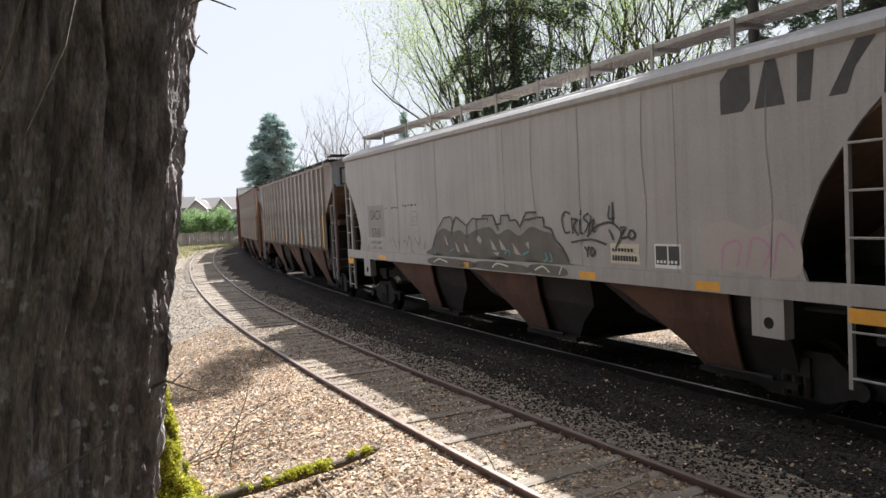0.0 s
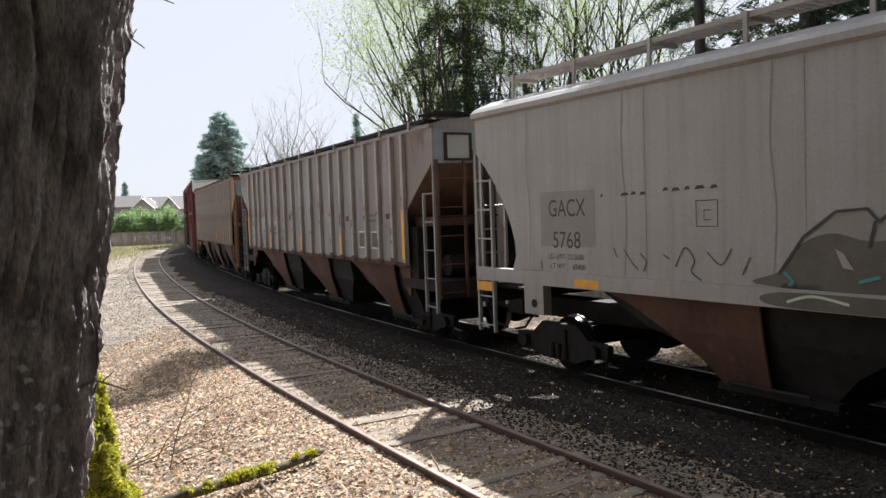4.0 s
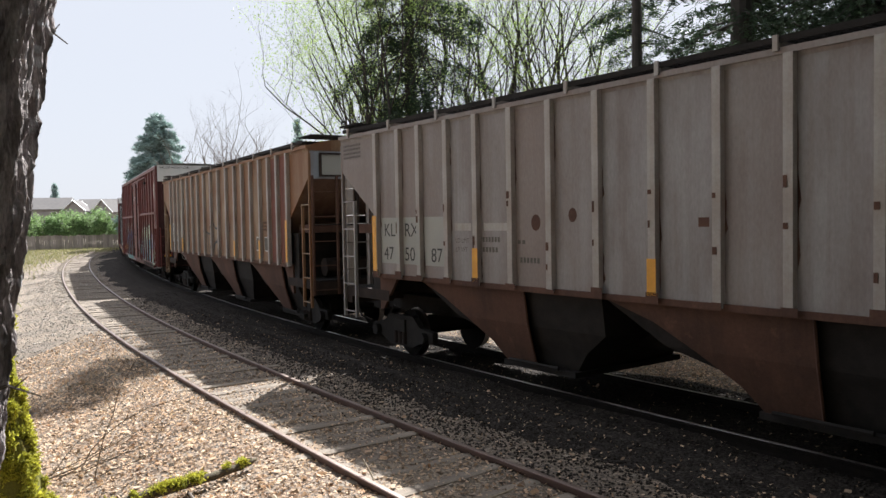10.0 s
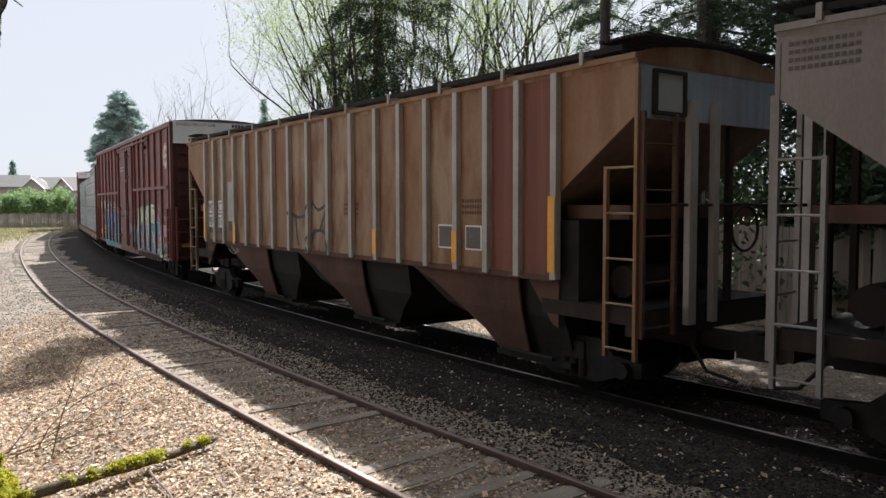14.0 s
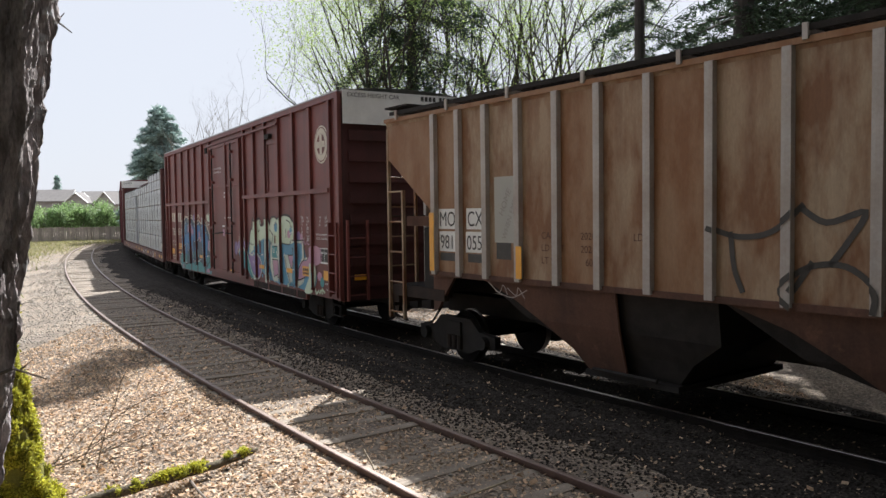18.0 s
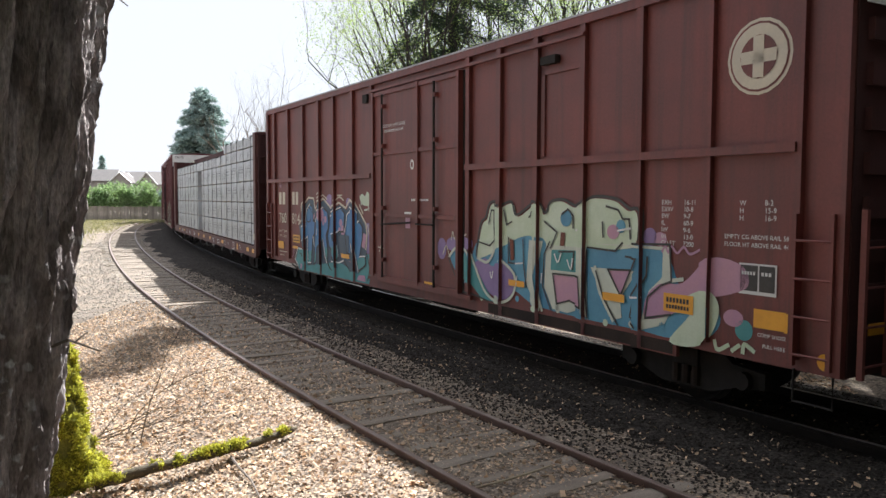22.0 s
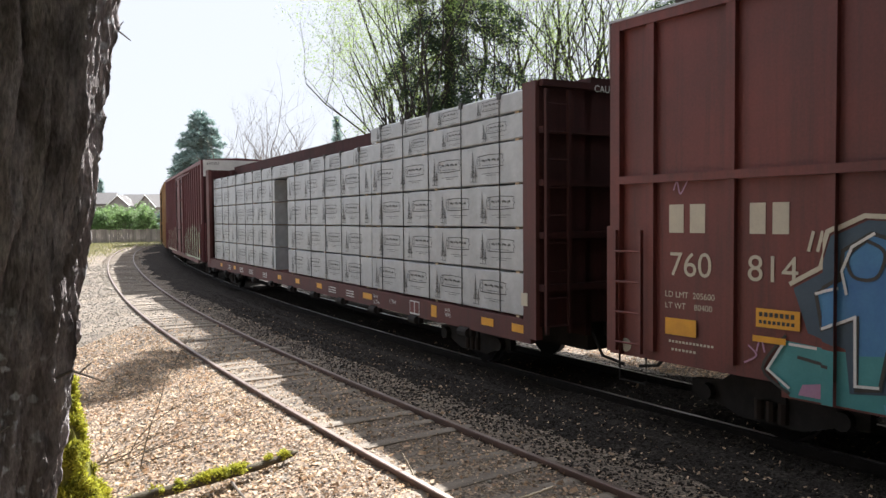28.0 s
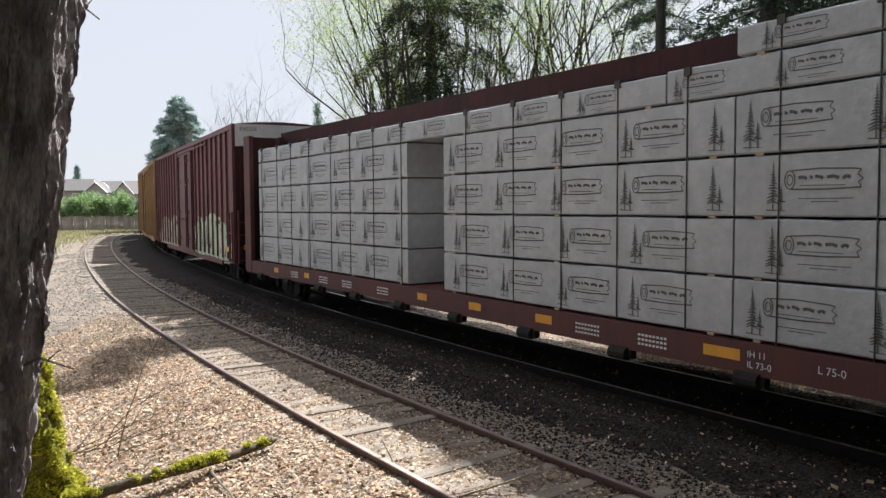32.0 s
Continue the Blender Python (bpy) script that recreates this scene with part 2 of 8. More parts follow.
GROUND = surface("leafy_soil", (0.21, 0.165, 0.12), (0.14, 0.11, 0.085), (0.30, 0.26, 0.21), scale=0.7, fine=22, spread=0.25, bump=0.5, rough=0.95, cells=34)
# ballast stones and bed: colours lowered to deepen the train's shadow on them
GRAVEL = surface("shaded_ballast_stone", (0.062, 0.053, 0.047), (0.046, 0.039, 0.034), scale=2, fine=30, spread=0.2, bump=0.5, rough=0.95, island=0.3, spec=0.12)
BED = surface("shaded_ballast_bed", (0.05, 0.042, 0.036), (0.037, 0.031, 0.027), (0.07, 0.056, 0.044), scale=1.2, wear=0.3, fine=28, spread=0.28, bump=0.9, rough=0.95, cells=30, spec=0.1)
# grime colour, made darker to hold the shade at car ends and below
GRIME_SHADE = surface("grimy_shaded_underframe", (0.042, 0.031, 0.026), (0.025, 0.02, 0.018), (0.08, 0.048, 0.034), scale=1.5, streak=0.3, wear=0.3, rough=0.85, spec=0.2)
LITTER = surface("dry_leaf", (0.62, 0.46, 0.31), (0.43, 0.29, 0.185), scale=1.5, fine=60, rough=0.7, island=0.7, bump=0, trans=0.3)
RAIL = surface("rusty_rail", (0.13, 0.075, 0.058), (0.085, 0.05, 0.04), scale=4, fine=60, rough=0.6, metal=0.2)
RAIL_TOP = surface("worn_rail_head", (0.42, 0.38, 0.35), (0.34, 0.3, 0.27), scale=3, rough=0.28, metal=0.9, bump=0.05)
TIE = surface("old_tie", (0.31, 0.26, 0.205), (0.21, 0.17, 0.135), (0.12, 0.095, 0.075), scale=1.2, wear=0.3, fine=25, stretch=(6, 1, 6), bump=0.5, rough=0.95, spread=0.2)
BARK = surface("furrowed_bark", (0.52, 0.455, 0.445), (0.20, 0.165, 0.155), (0.30, 0.27, 0.11), scale=12, wear=0.32, fine=95, bump=1.0, rough=0.95, spread=0.38, stretch=(1, 1, 0.33), soft=0.12, spots=((0.75, 0.75, 0.78), 19.0, 0.34))
MOSS = surface("moss", (0.24, 0.23, 0.03), (0.12, 0.115, 0.025), (0.06, 0.05, 0.03), scale=6, wear=0.3, fine=70, bump=0.8, rough=0.95, spread=0.25)
PAINT_A = surface("pale_grey_paint", (0.358, 0.339, 0.325), (0.308, 0.288, 0.272), (0.20, 0.168, 0.138), scale=0.6, streak=0.45, wear=0.14, fine=30, spread=0.07, bump=0.05, rough=0.5)
PAINT_B = surface("grey_hopper_paint", (0.315, 0.303, 0.298), (0.228, 0.202, 0.192), (0.14, 0.093, 0.075), scale=1.1, streak=0.4, wear=0.22, fine=25, spread=0.10, bump=0.1, rough=0.6, tint=(0.23, 0.18, 0.155), stretch=(1.3, 1, 0.5), soft=0.11)
PAINT_C = surface("rust_stained_ochre", (0.35, 0.265, 0.175), (0.18, 0.085, 0.036), (0.09, 0.043, 0.027), scale=1.3, streak=0.3, wear=0.27, fine=25, spread=0.10, bump=0.1, rough=0.65, stretch=(1.6, 1, 0.55), tint=(0.21, 0.09, 0.03), soft=0.1)
RUST = surface("rusty_steel", (0.115, 0.06, 0.042), (0.075, 0.042, 0.032), (0.15, 0.08, 0.055), scale=1.2, streak=0.4, fine=30, rough=0.8, spread=0.12, spec=0.25)
OXIDE = surface("oxide_red_paint", (0.175, 0.043, 0.035), (0.13, 0.036, 0.031), (0.07, 0.03, 0.027), scale=0.8, streak=0.75, wear=0.18, fine=30, spread=0.11, bump=0.08, rough=0.55, soft=0.12)
MAROON = surface("maroon_paint", (0.15, 0.045, 0.05), (0.12, 0.035, 0.04), (0.09, 0.04, 0.035), scale=0.7, streak=0.5, wear=0.1, fine=30, spread=0.06, rough=0.55)
TAN = surface("brown_ochre_paint", (0.36, 0.22, 0.09), (0.28, 0.16, 0.07), (0.16, 0.08, 0.05), scale=0.7, streak=0.5, fine=30, rough=0.6)
# for black fittings, and for underframe parts whose colour carries the shade
BLACK = surface("black_and_shaded_steel", (0.032, 0.028, 0.026), (0.02, 0.018, 0.017), (0.055, 0.038, 0.029), scale=4, fine=50, rough=0.8, wear=0.15, spec=0.2)
STEEL = surface("bare_wheel_steel", (0.32, 0.30, 0.28), (0.22, 0.2, 0.19), scale=5, rough=0.3, metal=0.9, bump=0.05)
# grimy wheel steel, lowered further for the shade beneath the cars
WHEEL = surface("grimy_shaded_wheel", (0.02, 0.017, 0.015), (0.014, 0.012, 0.011), (0.045, 0.028, 0.018), scale=5, rough=0.7, spec=0.15)
PALE_RIB = surface("pale_rib_paint", (0.42, 0.40, 0.375), (0.34, 0.30, 0.265), (0.20, 0.11, 0.07), scale=1.5, streak=0.4, wear=0.3, fine=30, spread=0.08, rough=0.6)
DEEP_RED = surface("rust_red_panel", (0.17, 0.055, 0.035), (0.13, 0.045, 0.03), (0.25, 0.12, 0.07), scale=0.9, streak=0.6, wear=0.2, rough=0.75)
BUFF = surface("repainted_grey_patch", (0.36, 0.36, 0.32), (0.33, 0.33, 0.30), scale=1, spread=0.04, rough=0.55)
SP_BLUE = surface("blue_spray", (0.045, 0.15, 0.36), (0.07, 0.23, 0.42), scale=1.6, spread=0.05, rough=0.5, bump=0.02)
SP_SKY = surface("sky_blue_spray", (0.10, 0.30, 0.42), (0.065, 0.22, 0.35), scale=1.4, spread=0.08, rough=0.5, bump=0.02)
SP_TEAL = surface("teal_spray", (0.045, 0.22, 0.23), (0.075, 0.29, 0.30), scale=1.5, spread=0.05, rough=0.5, bump=0.02)
SP_LIME = surface("pale_green_spray", (0.46, 0.56, 0.38), (0.56, 0.64, 0.50), scale=1.8, spread=0.05, rough=0.5, bump=0.02)
SP_PINK = surface("pink_spray", (0.46, 0.25, 0.32), (0.40, 0.22, 0.34), scale=1.8, spread=0.05, rough=0.5, bump=0.02)
SP_VIOLET = surface("violet_spray", (0.20, 0.14, 0.30), (0.27, 0.18, 0.36), scale=1.8, spread=0.05, rough=0.5, bump=0.02)
SP_CREAM = surface("cream_spray", (0.58, 0.52, 0.40), (0.50, 0.45, 0.36), scale=2, spread=0.05, rough=0.5, bump=0.02)
SP_OLIVE = surface("dark_grime_spray", (0.085, 0.074, 0.06), (0.12, 0.105, 0.086), (0.17, 0.15, 0.13), scale=2.5, wear=0.3, spread=0.08, rough=0.6)
SP_FADED = surface("faded_pink_spray", (0.40, 0.34, 0.315), (0.375, 0.335, 0.31), scale=2.5, spread=0.05, rough=0.6)
WHITE = surface("white_paint", (0.72, 0.72, 0.70), (0.62, 0.62, 0.60), scale=2, rough=0.5, spread=0.05, bump=0.03)
YELLOW = surface("yellow_reflector", (0.75, 0.36, 0.02), (0.65, 0.30, 0.02), scale=5, rough=0.4, spread=0.06, bump=0.03)
INK = surface("black_lettering", (0.035, 0.033, 0.03), (0.05, 0.046, 0.042), scale=6, rough=0.6, bump=0)
WRAP = surface("white_lumber_wrap", (0.44, 0.46, 0.475), (0.375, 0.39, 0.405), scale=1.8, fine=6, rough=0.38, spread=0.10, bump=0.7)
LUMBER = surface("lumber_end", (0.50, 0.38, 0.24), (0.42, 0.31, 0.2), scale=6, rough=0.8, spread=0.1)
NEEDLE = surface("fir_needles", (0.065, 0.10, 0.048), (0.038, 0.066, 0.036), scale=0.6, island=0.5, bump=0, rough=0.6, trans=0.3)
# far firs: distance haze is put into the pale bluish needle colour
HAZE_FIR = surface("hazed_fir_needles", (0.33, 0.43, 0.40), (0.24, 0.34, 0.31), scale=0.6, island=0.4, bump=0, rough=0.6, trans=0.35)
SPRING = surface("spring_leaf", (0.36, 0.46, 0.14), (0.27, 0.38, 0.10), scale=0.5, island=0.4, bump=0, rough=0.5, trans=0.55)
SHRUBLEAF = surface("hedge_leaf", (0.29, 0.40, 0.17), (0.17, 0.27, 0.11), (0.38, 0.42, 0.20), scale=0.35, wear=0.35, island=0.5, bump=0, rough=0.5, trans=0.45)
TWIG = surface("grey_twig_bark", (0.20, 0.165, 0.135), (0.14, 0.115, 0.095), scale=3, rough=0.9, bump=0.2)
FENCE = surface("weathered_board", (0.36, 0.32, 0.28), (0.24, 0.21, 0.18), scale=1.5, stretch=(8, 8, 0.6), rough=0.9, tint=(0.15, 0.135, 0.11))
SIDING_M = surface("house_siding", (0.30, 0.28, 0.26), (0.26, 0.24, 0.22), scale=1, rough=0.9)
ROOF_M = surface("roof_shingle", (0.20, 0.185, 0.175), (0.16, 0.15, 0.145), scale=2, fine=15, rough=1.0)
DARKLEAF = surface("dark_undergrowth_leaf", (0.075, 0.115, 0.045), (0.045, 0.075, 0.03), scale=0.5, island=0.5, bump=0, rough=0.6, trans=0.3)
ALDER = surface("dark_alder_bark", (0.075, 0.064, 0.055), (0.05, 0.043, 0.037), scale=3, rough=0.9, bump=0.2)
TUFT = surface("moss_tuft", (0.58, 0.56, 0.075), (0.33, 0.33, 0.045), scale=5, island=0.5, bump=0, rough=0.9, trans=0.4)
PALE_STONE = surface("pale_gravel", (0.36, 0.33, 0.29), (0.26, 0.235, 0.20), scale=2, island=0.5, bump=0, rough=0.95)
GRASS = surface("dry_grass", (0.34, 0.31, 0.15), (0.25, 0.26, 0.11), scale=0.4, island=0.4, bump=0, rough=0.8, trans=0.3)

# ---- ground ----


def ground_z(x, y):
    n = noise.noise(Vector((x * 0.9, y * 0.9, 0.0))) * 0.03 + noise.noise(Vector((x * 0.2, y * 0.2, 3.0))) * 0.05
    lat = math.hypot(x - CX, y - CY) - RT
    near = min(1.0, 2 * max(0.0, 1 - abs(lat - SIDING) / 3.0))
    return -0.2 + n * (1 - 0.5 * near) + (0.108 if abs(lat - SIDING) < 0.9 else 0.122) * near


def axis(a, b, fine0, fine1, step):
    mid = list(np.arange(fine0, fine1, step))
    lo, d = [], step
    v = fine0
    while v > a:
        d *= 1.25
        v -= d
        lo.append(v)
    hi, d, v = [], step, fine1
    while v < b:
        d *= 1.25
        v += d
        hi.append(v)
    return lo[::-1] + mid + hi


def build_ground():
    xs, ys = axis(-900, 900, -9, 8, 0.22), axis(-60, 1500, 3, 22, 0.22)
    g = Geo()
    for y in ys:
        for x in xs:
            g.v.append((x, y, ground_z(x, y)))
    w = len(xs)
    g.f = [(j * w + i, j * w + i + 1, (j + 1) * w + i + 1, (j + 1) * w + i) for j in range(len(ys) - 1) for i in range(w - 1)]
    g.smooth = True
    solid("ground", g, GROUND, "leaf-strewn brown soil beside the tracks", "ground", kind="structure")


build_ground()

def bed_z(x, y, lat):
    """Height of the ballast bank, which falls away to both sides."""
    n = noise.noise(Vector((x * 0.8, y * 0.8, 5)))
    inner = 2.9 + 0.5 * n + 0.3 * noise.noise(Vector((x * 3, y * 3, 2)))
    fall = max(0.0, lat - inner, -1.75 + 0.4 * n - lat)
    z = min(ground_z(x, y), -0.13) + 0.035 - 0.16 * fall + 0.02 * noise.noise(Vector((x * 5, y * 5, 1)))
    return z + (0.03 if abs(lat) < 1.6 else 0)


def ballast_bed():
    """A low uneven bank of shade-darkened ballast under the running track, that runs out before the siding."""
    g = Geo()
    lats = [-4.4 + 0.2 * k for k in range(42)]
    ss = list(np.arange(20, 84, 0.6)) + list(np.arange(84, 128, 0.2)) + list(np.arange(128, 150, 0.6))
    for s in ss:
        for lat in lats:
            x, y, h = track(s, lat)
            g.v.append((x, y, bed_z(x, y, lat)))
    w = len(lats)
    g.f = [(j * w + i, j * w + i + 1, (j + 1) * w + i + 1, (j + 1) * w + i) for j in range(len(ss) - 1) for i in range(w - 1)]
    g.smooth = True
    solid("ballast_bed", g, BED, "gravel and dirt bed of the running track, darkened for the train's shade", "ground", kind="structure")


# ---- tracks ----
RAIL_PROFILE = [(-0.07, -0.15), (0.07, -0.15), (0.07, -0.138), (0.012, -0.12), (0.012, -0.045), (0.036, -0.035), (0.036, -0.004), (0.03, 0.0),
                (-0.03, 0.0), (-0.036, -0.004), (-0.036, -0.035), (-0.012, -0.045), (-0.012, -0.12), (-0.07, -0.138)]


HEAD = [(-0.03, -0.002), (0.03, -0.002), (0.026, 0.003), (-0.026, 0.003)]


def rail(parent, lateral, s0, s1, head, body):
    ss = list(np.arange(s0, s1, 1.0))
    for name, prof, material in (("rail", RAIL_PROFILE, body), ("rail_head", HEAD, head)):
        rings = []
        for s in ss:
            x, y, h = track(s, lateral(s))
            rings.append([(x + a * math.sin(h), y - a * math.cos(h), z) for a, z in prof])
        ob = part(name, Geo().loft(rings), material, parent if name == "rail" else ob)


def railway(name, label, lateral, s0, s1, head, top, dark):
    tr = thing(name, label, "railway track", kind="structure")
    for side in (-GAUGE / 2, GAUGE / 2):
        rail(tr, lambda s, k=side: lateral(s) + k, s0, s1, head, SHADED_RAIL if dark else RAIL)
    r = random.Random(5)
    ties = []
    for k in range(4):                     # worn planks with split and rounded ends
        g, w = Geo(), 0.1 + 0.012 * k
        rings = []
        for j in range(9):
            y = -1.12 + 0.28 * j + r.uniform(-0.05, 0.05)
            d = 0.03 * r.random() + (0.03 if j in (0, 8) else 0)
            rings.append([(-w + d, y, -0.3), (w - d * 0.6, y, -0.3), (w - d * 0.6, y, top - 0.015), (w * 0.6, y, top - 0.3 * d), (-w * 0.5, y, top - 0.2 * d), (-w + d, y, top - 0.02)])
        # running-track ties get a darker colour for the shade under the train
        ties.append(g.loft(rings).mesh("tie", GRIME_SHADE if dark else TIE))
    s = s0
    while s < s1:
        x, y, h = track(s, lateral(s) + r.uniform(-0.1, 0.1))
        part("tie", ties[r.randrange(4)], None, tr, at=pose(x, y, r.uniform(-0.024, 0.01), r.uniform(-0.6, 0.6), 0, math.degrees(h) + r.uniform(-2.5, 2.5)))
        s += 0.56
    return tr


def siding_at(s):
    """The siding runs beside the running track and draws in to it far off."""
    return SIDING - 0.0022 * max(0.0, 62.0 - s) ** 2


# rail sides near black: the train's shade is put into their colour
SHADED_RAIL = surface("shaded_rail_side", (0.02, 0.016, 0.014), (0.013, 0.011, 0.01), scale=4, rough=0.8, spec=0.1)
SIDE_TOP = surface("dull_rail_head", (0.30, 0.235, 0.20), (0.22, 0.16, 0.13), scale=3, rough=0.42, metal=0.6, bump=0.05)
ballast_bed()
railway("siding_track", "rusty siding track on half-buried wooden ties", siding_at, 42, 135, SIDE_TOP, -0.064, False)
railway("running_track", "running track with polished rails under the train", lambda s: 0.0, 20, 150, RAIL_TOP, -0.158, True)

END_PALE = surface("blue_grey_end_paint", (0.30, 0.335, 0.375), (0.25, 0.27, 0.295), (0.15, 0.095, 0.07), scale=1.3, streak=0.5, wear=0.3, fine=30, spread=0.1, bump=0.08, rough=0.6, soft=0.12)
END_RUST = surface("rust_brown_slope_paint", (0.20, 0.125, 0.09), (0.13, 0.075, 0.05), (0.25, 0.17, 0.12), scale=1.1, streak=0.6, wear=0.25, fine=30, spread=0.14, rough=0.7, soft=0.12)
# oxide red lowered in colour for the shade between the cars
SHADED_END = surface("shaded_red_end", (0.07, 0.026, 0.025), (0.045, 0.02, 0.019), (0.03, 0.018, 0.017), scale=1.0, streak=0.6, wear=0.3, rough=0.8, spec=0.2)
WORN_RED = surface("worn_dark_red_paint", (0.115, 0.032, 0.027), (0.085, 0.027, 0.024), (0.05, 0.024, 0.021), scale=0.9, streak=0.6, wear=0.25, rough=0.65, spread=0.1)
# ---- rolling stock: x is the way of travel, -y the side that faces the siding, z = 0 the rail top ----
TRAIN = []       # (car, centre offset, half distance of truck centres, trucks)
WR = 0.457


def truck(car, x):
    """A two-axle truck with side frames, bolster and springs; returns the truck and its wheelsets."""
    g = Geo()
    for y in (-1.0, 1.0):
        g.prism([(-1.15, 0.38), (-1.15, 0.58), (-0.7, 0.62), (-0.45, 0.82), (0.45, 0.82), (0.7, 0.62), (1.15, 0.58), (1.15, 0.38), (0.8, 0.36),
                 (0.42, 0.22), (-0.42, 0.22), (-0.8, 0.36)], y - 0.06, y + 0.06)
    g.box(-0.2, 0.2, -1.1, 1.1, 0.5, 0.74)
    tr = part("truck", g, BLACK, car, "cast steel truck, darkened for the shade under the car", pose(x, 0, 0))
    for y in (-1.07, 1.07):
        sp = Geo()
        for k in (-0.16, 0.0, 0.16):
            sp.tube([(k, y, 0.26), (k, y, 0.5)], 0.06, 8)
        part("spring", sp, GRIME_SHADE, tr)
    sets = []
    for dx in (-0.89, 0.89):
        w = Geo()
        w.tube([(0, -1.1, 0), (0, 1.1, 0)], 0.075, 10)
        for sgn in (-1, 1):
            yy = sgn * 0.75
            ring = lambda r, y: [(r * math.cos(a), y, r * math.sin(a)) for a in (2 * math.pi * k / 28 for k in range(28))]
            w.loft([ring(WR, yy + sgn * 0.07), ring(WR, yy - sgn * 0.05), ring(WR + 0.025, yy - sgn * 0.055), ring(WR + 0.025, yy - sgn * 0.08)], caps=True)
            w.loft([ring(0.16, yy + sgn * 0.1), ring(0.16, yy + sgn * 0.05)])
            w.box(-0.3, 0.3, min(yy + sgn * 0.072, yy + sgn * 0.078), max(yy + sgn * 0.072, yy + sgn * 0.078), -0.03, 0.03)
        me = w.mesh("wheelset", WHEEL)
        me.materials.append(STEEL)
        for p in me.polygons:
            p.material_index = int(min(math.hypot(me.vertices[i].co.x, me.vertices[i].co.z) for i in p.vertices) > WR - 0.01 and len(p.vertices) == 4)
        sets.append(part("wheelset", me, None, tr, "steel wheelset darkened for shade, with bright worn rims", pose(dx, 0, WR)))
        for sgn in (-1, 1):
            part("bearing_cap", Geo().tube([(dx, sgn * 1.05, WR), (dx, sgn * 1.16, WR)], 0.11, 10), BLACK, tr)
    return tr, sets


def coupler(car, x, way):
    g = Geo()
    g.box(min(x, x + way * 0.75), max(x, x + way * 0.75), -0.11, 0.11, 0.76, 0.98)
    g.box(min(x + way * 0.6, x + way * 0.95), max(x + way * 0.6, x + way * 0.95), -0.2, 0.2, 0.7, 1.02)
    part("coupler", g, BLACK, car)
    h = Geo()
    h.tube([(x, -0.35, 0.85), (x + way * 0.3, -0.38, 0.5), (x + way * 0.7, -0.3, 0.42)], 0.025, 6)
    part("air_hose", h, BLACK, car)


def ladder(car, x0, x1, y, z0, z1, step, material, zs=None):
    """Two stiles with rungs, in the plane of a side."""
    g = Geo()
    for x in (x0, x1):
        top = z1 if x == x0 or zs is None else zs
        g.box(x - 0.025, x + 0.025, y - 0.03, y + 0.03, z0, top)
    lad = part("ladder", g, material, car)
    z = z0 + 0.12
    while z < min(z1, zs or z1):
        r = Geo().tube([(x0, y - 0.02, z), (x1, y - 0.02, z)], 0.016, 6)
        part("rung", r, material, lad)
        z += step
    return lad


def end_ladder(car, x, y0, y1, z0, z1, step, material):
    g = Geo()
    for y in (y0, y1):
        g.box(x - 0.03, x + 0.03, y - 0.025, y + 0.025, z0, z1)
    lad = part("end_ladder", g, material, car)
    z = z0 + 0.12
    while z < z1:
        part("rung", Geo().tube([(x, y0, z), (x, y1, z)], 0.013, 6), material, lad)
        z += step


def plate(car, name, x0, x1, z0, z1, y, material, parent=None, label=""):
    return part(name, Geo().box(x0, x1, y - 0.004, y, z0, z1), material, parent or car, label)


def new_car(name, label, offset, category, half):
    car = thing(name, label, category, group="cars of the freight train")
    trucks = [truck(car, -half), truck(car, half)]
    TRAIN.append((car, offset, half, trucks))
    return car


def run_board(car, length, z, material, raised=False):
    """Roof walk: expanded-metal grating on brackets along both sides of the hatches."""
    lift = 0.34 if raised else -0.04
    y0, y1 = (0.55, 1.05) if raised else (1.0, 1.57)
    for y in (-1, 1):
        g = Geo()
        for k in range(7):
            yy = y * (y0 + (y1 - y0) * k / 6)
            g.box(-length / 2, length / 2, yy - 0.014, yy + 0.014, z + lift, z + lift + 0.04)
        n = int(length / 0.12)
        for i in range(n + 1):
            x = -length / 2 + i * length / n
            g.box(x - 0.012, x + 0.012, min(y * y0, y * y1), max(y * y0, y * y1), z + lift + 0.004, z + lift + 0.03)
        part("running_board", g, material, car, "steel grating roof walk")
        part("edge_strip", Geo().box(-length / 2, length / 2, y * y1 - 0.012, y * y1 + 0.012, z + lift - 0.02, z + lift + 0.05), material, car)
        for i in range(int(length / 1.55) + 1):
            x = -length / 2 + 0.25 + i * 1.55
            part("bracket", Geo().box(x - 0.035, x + 0.035, min(y * y0, y * y1), max(y * y0, y * y1), z + lift - 0.05, z + lift).box(x - 0.03, x + 0.03, y * (y1 + 0.03) - 0.015, y * (y1 + 0.03) + 0.015, z - 0.15, z + lift + 0.06), PALE_RIB, car)
    for i in range(10):
        x = -length / 2 + length * (i + 0.5) / 10
        part("hatch", Geo().box(x - length / 21, x + length / 21, -0.42, 0.42, z + 0.03, z + 0.16), material, car)


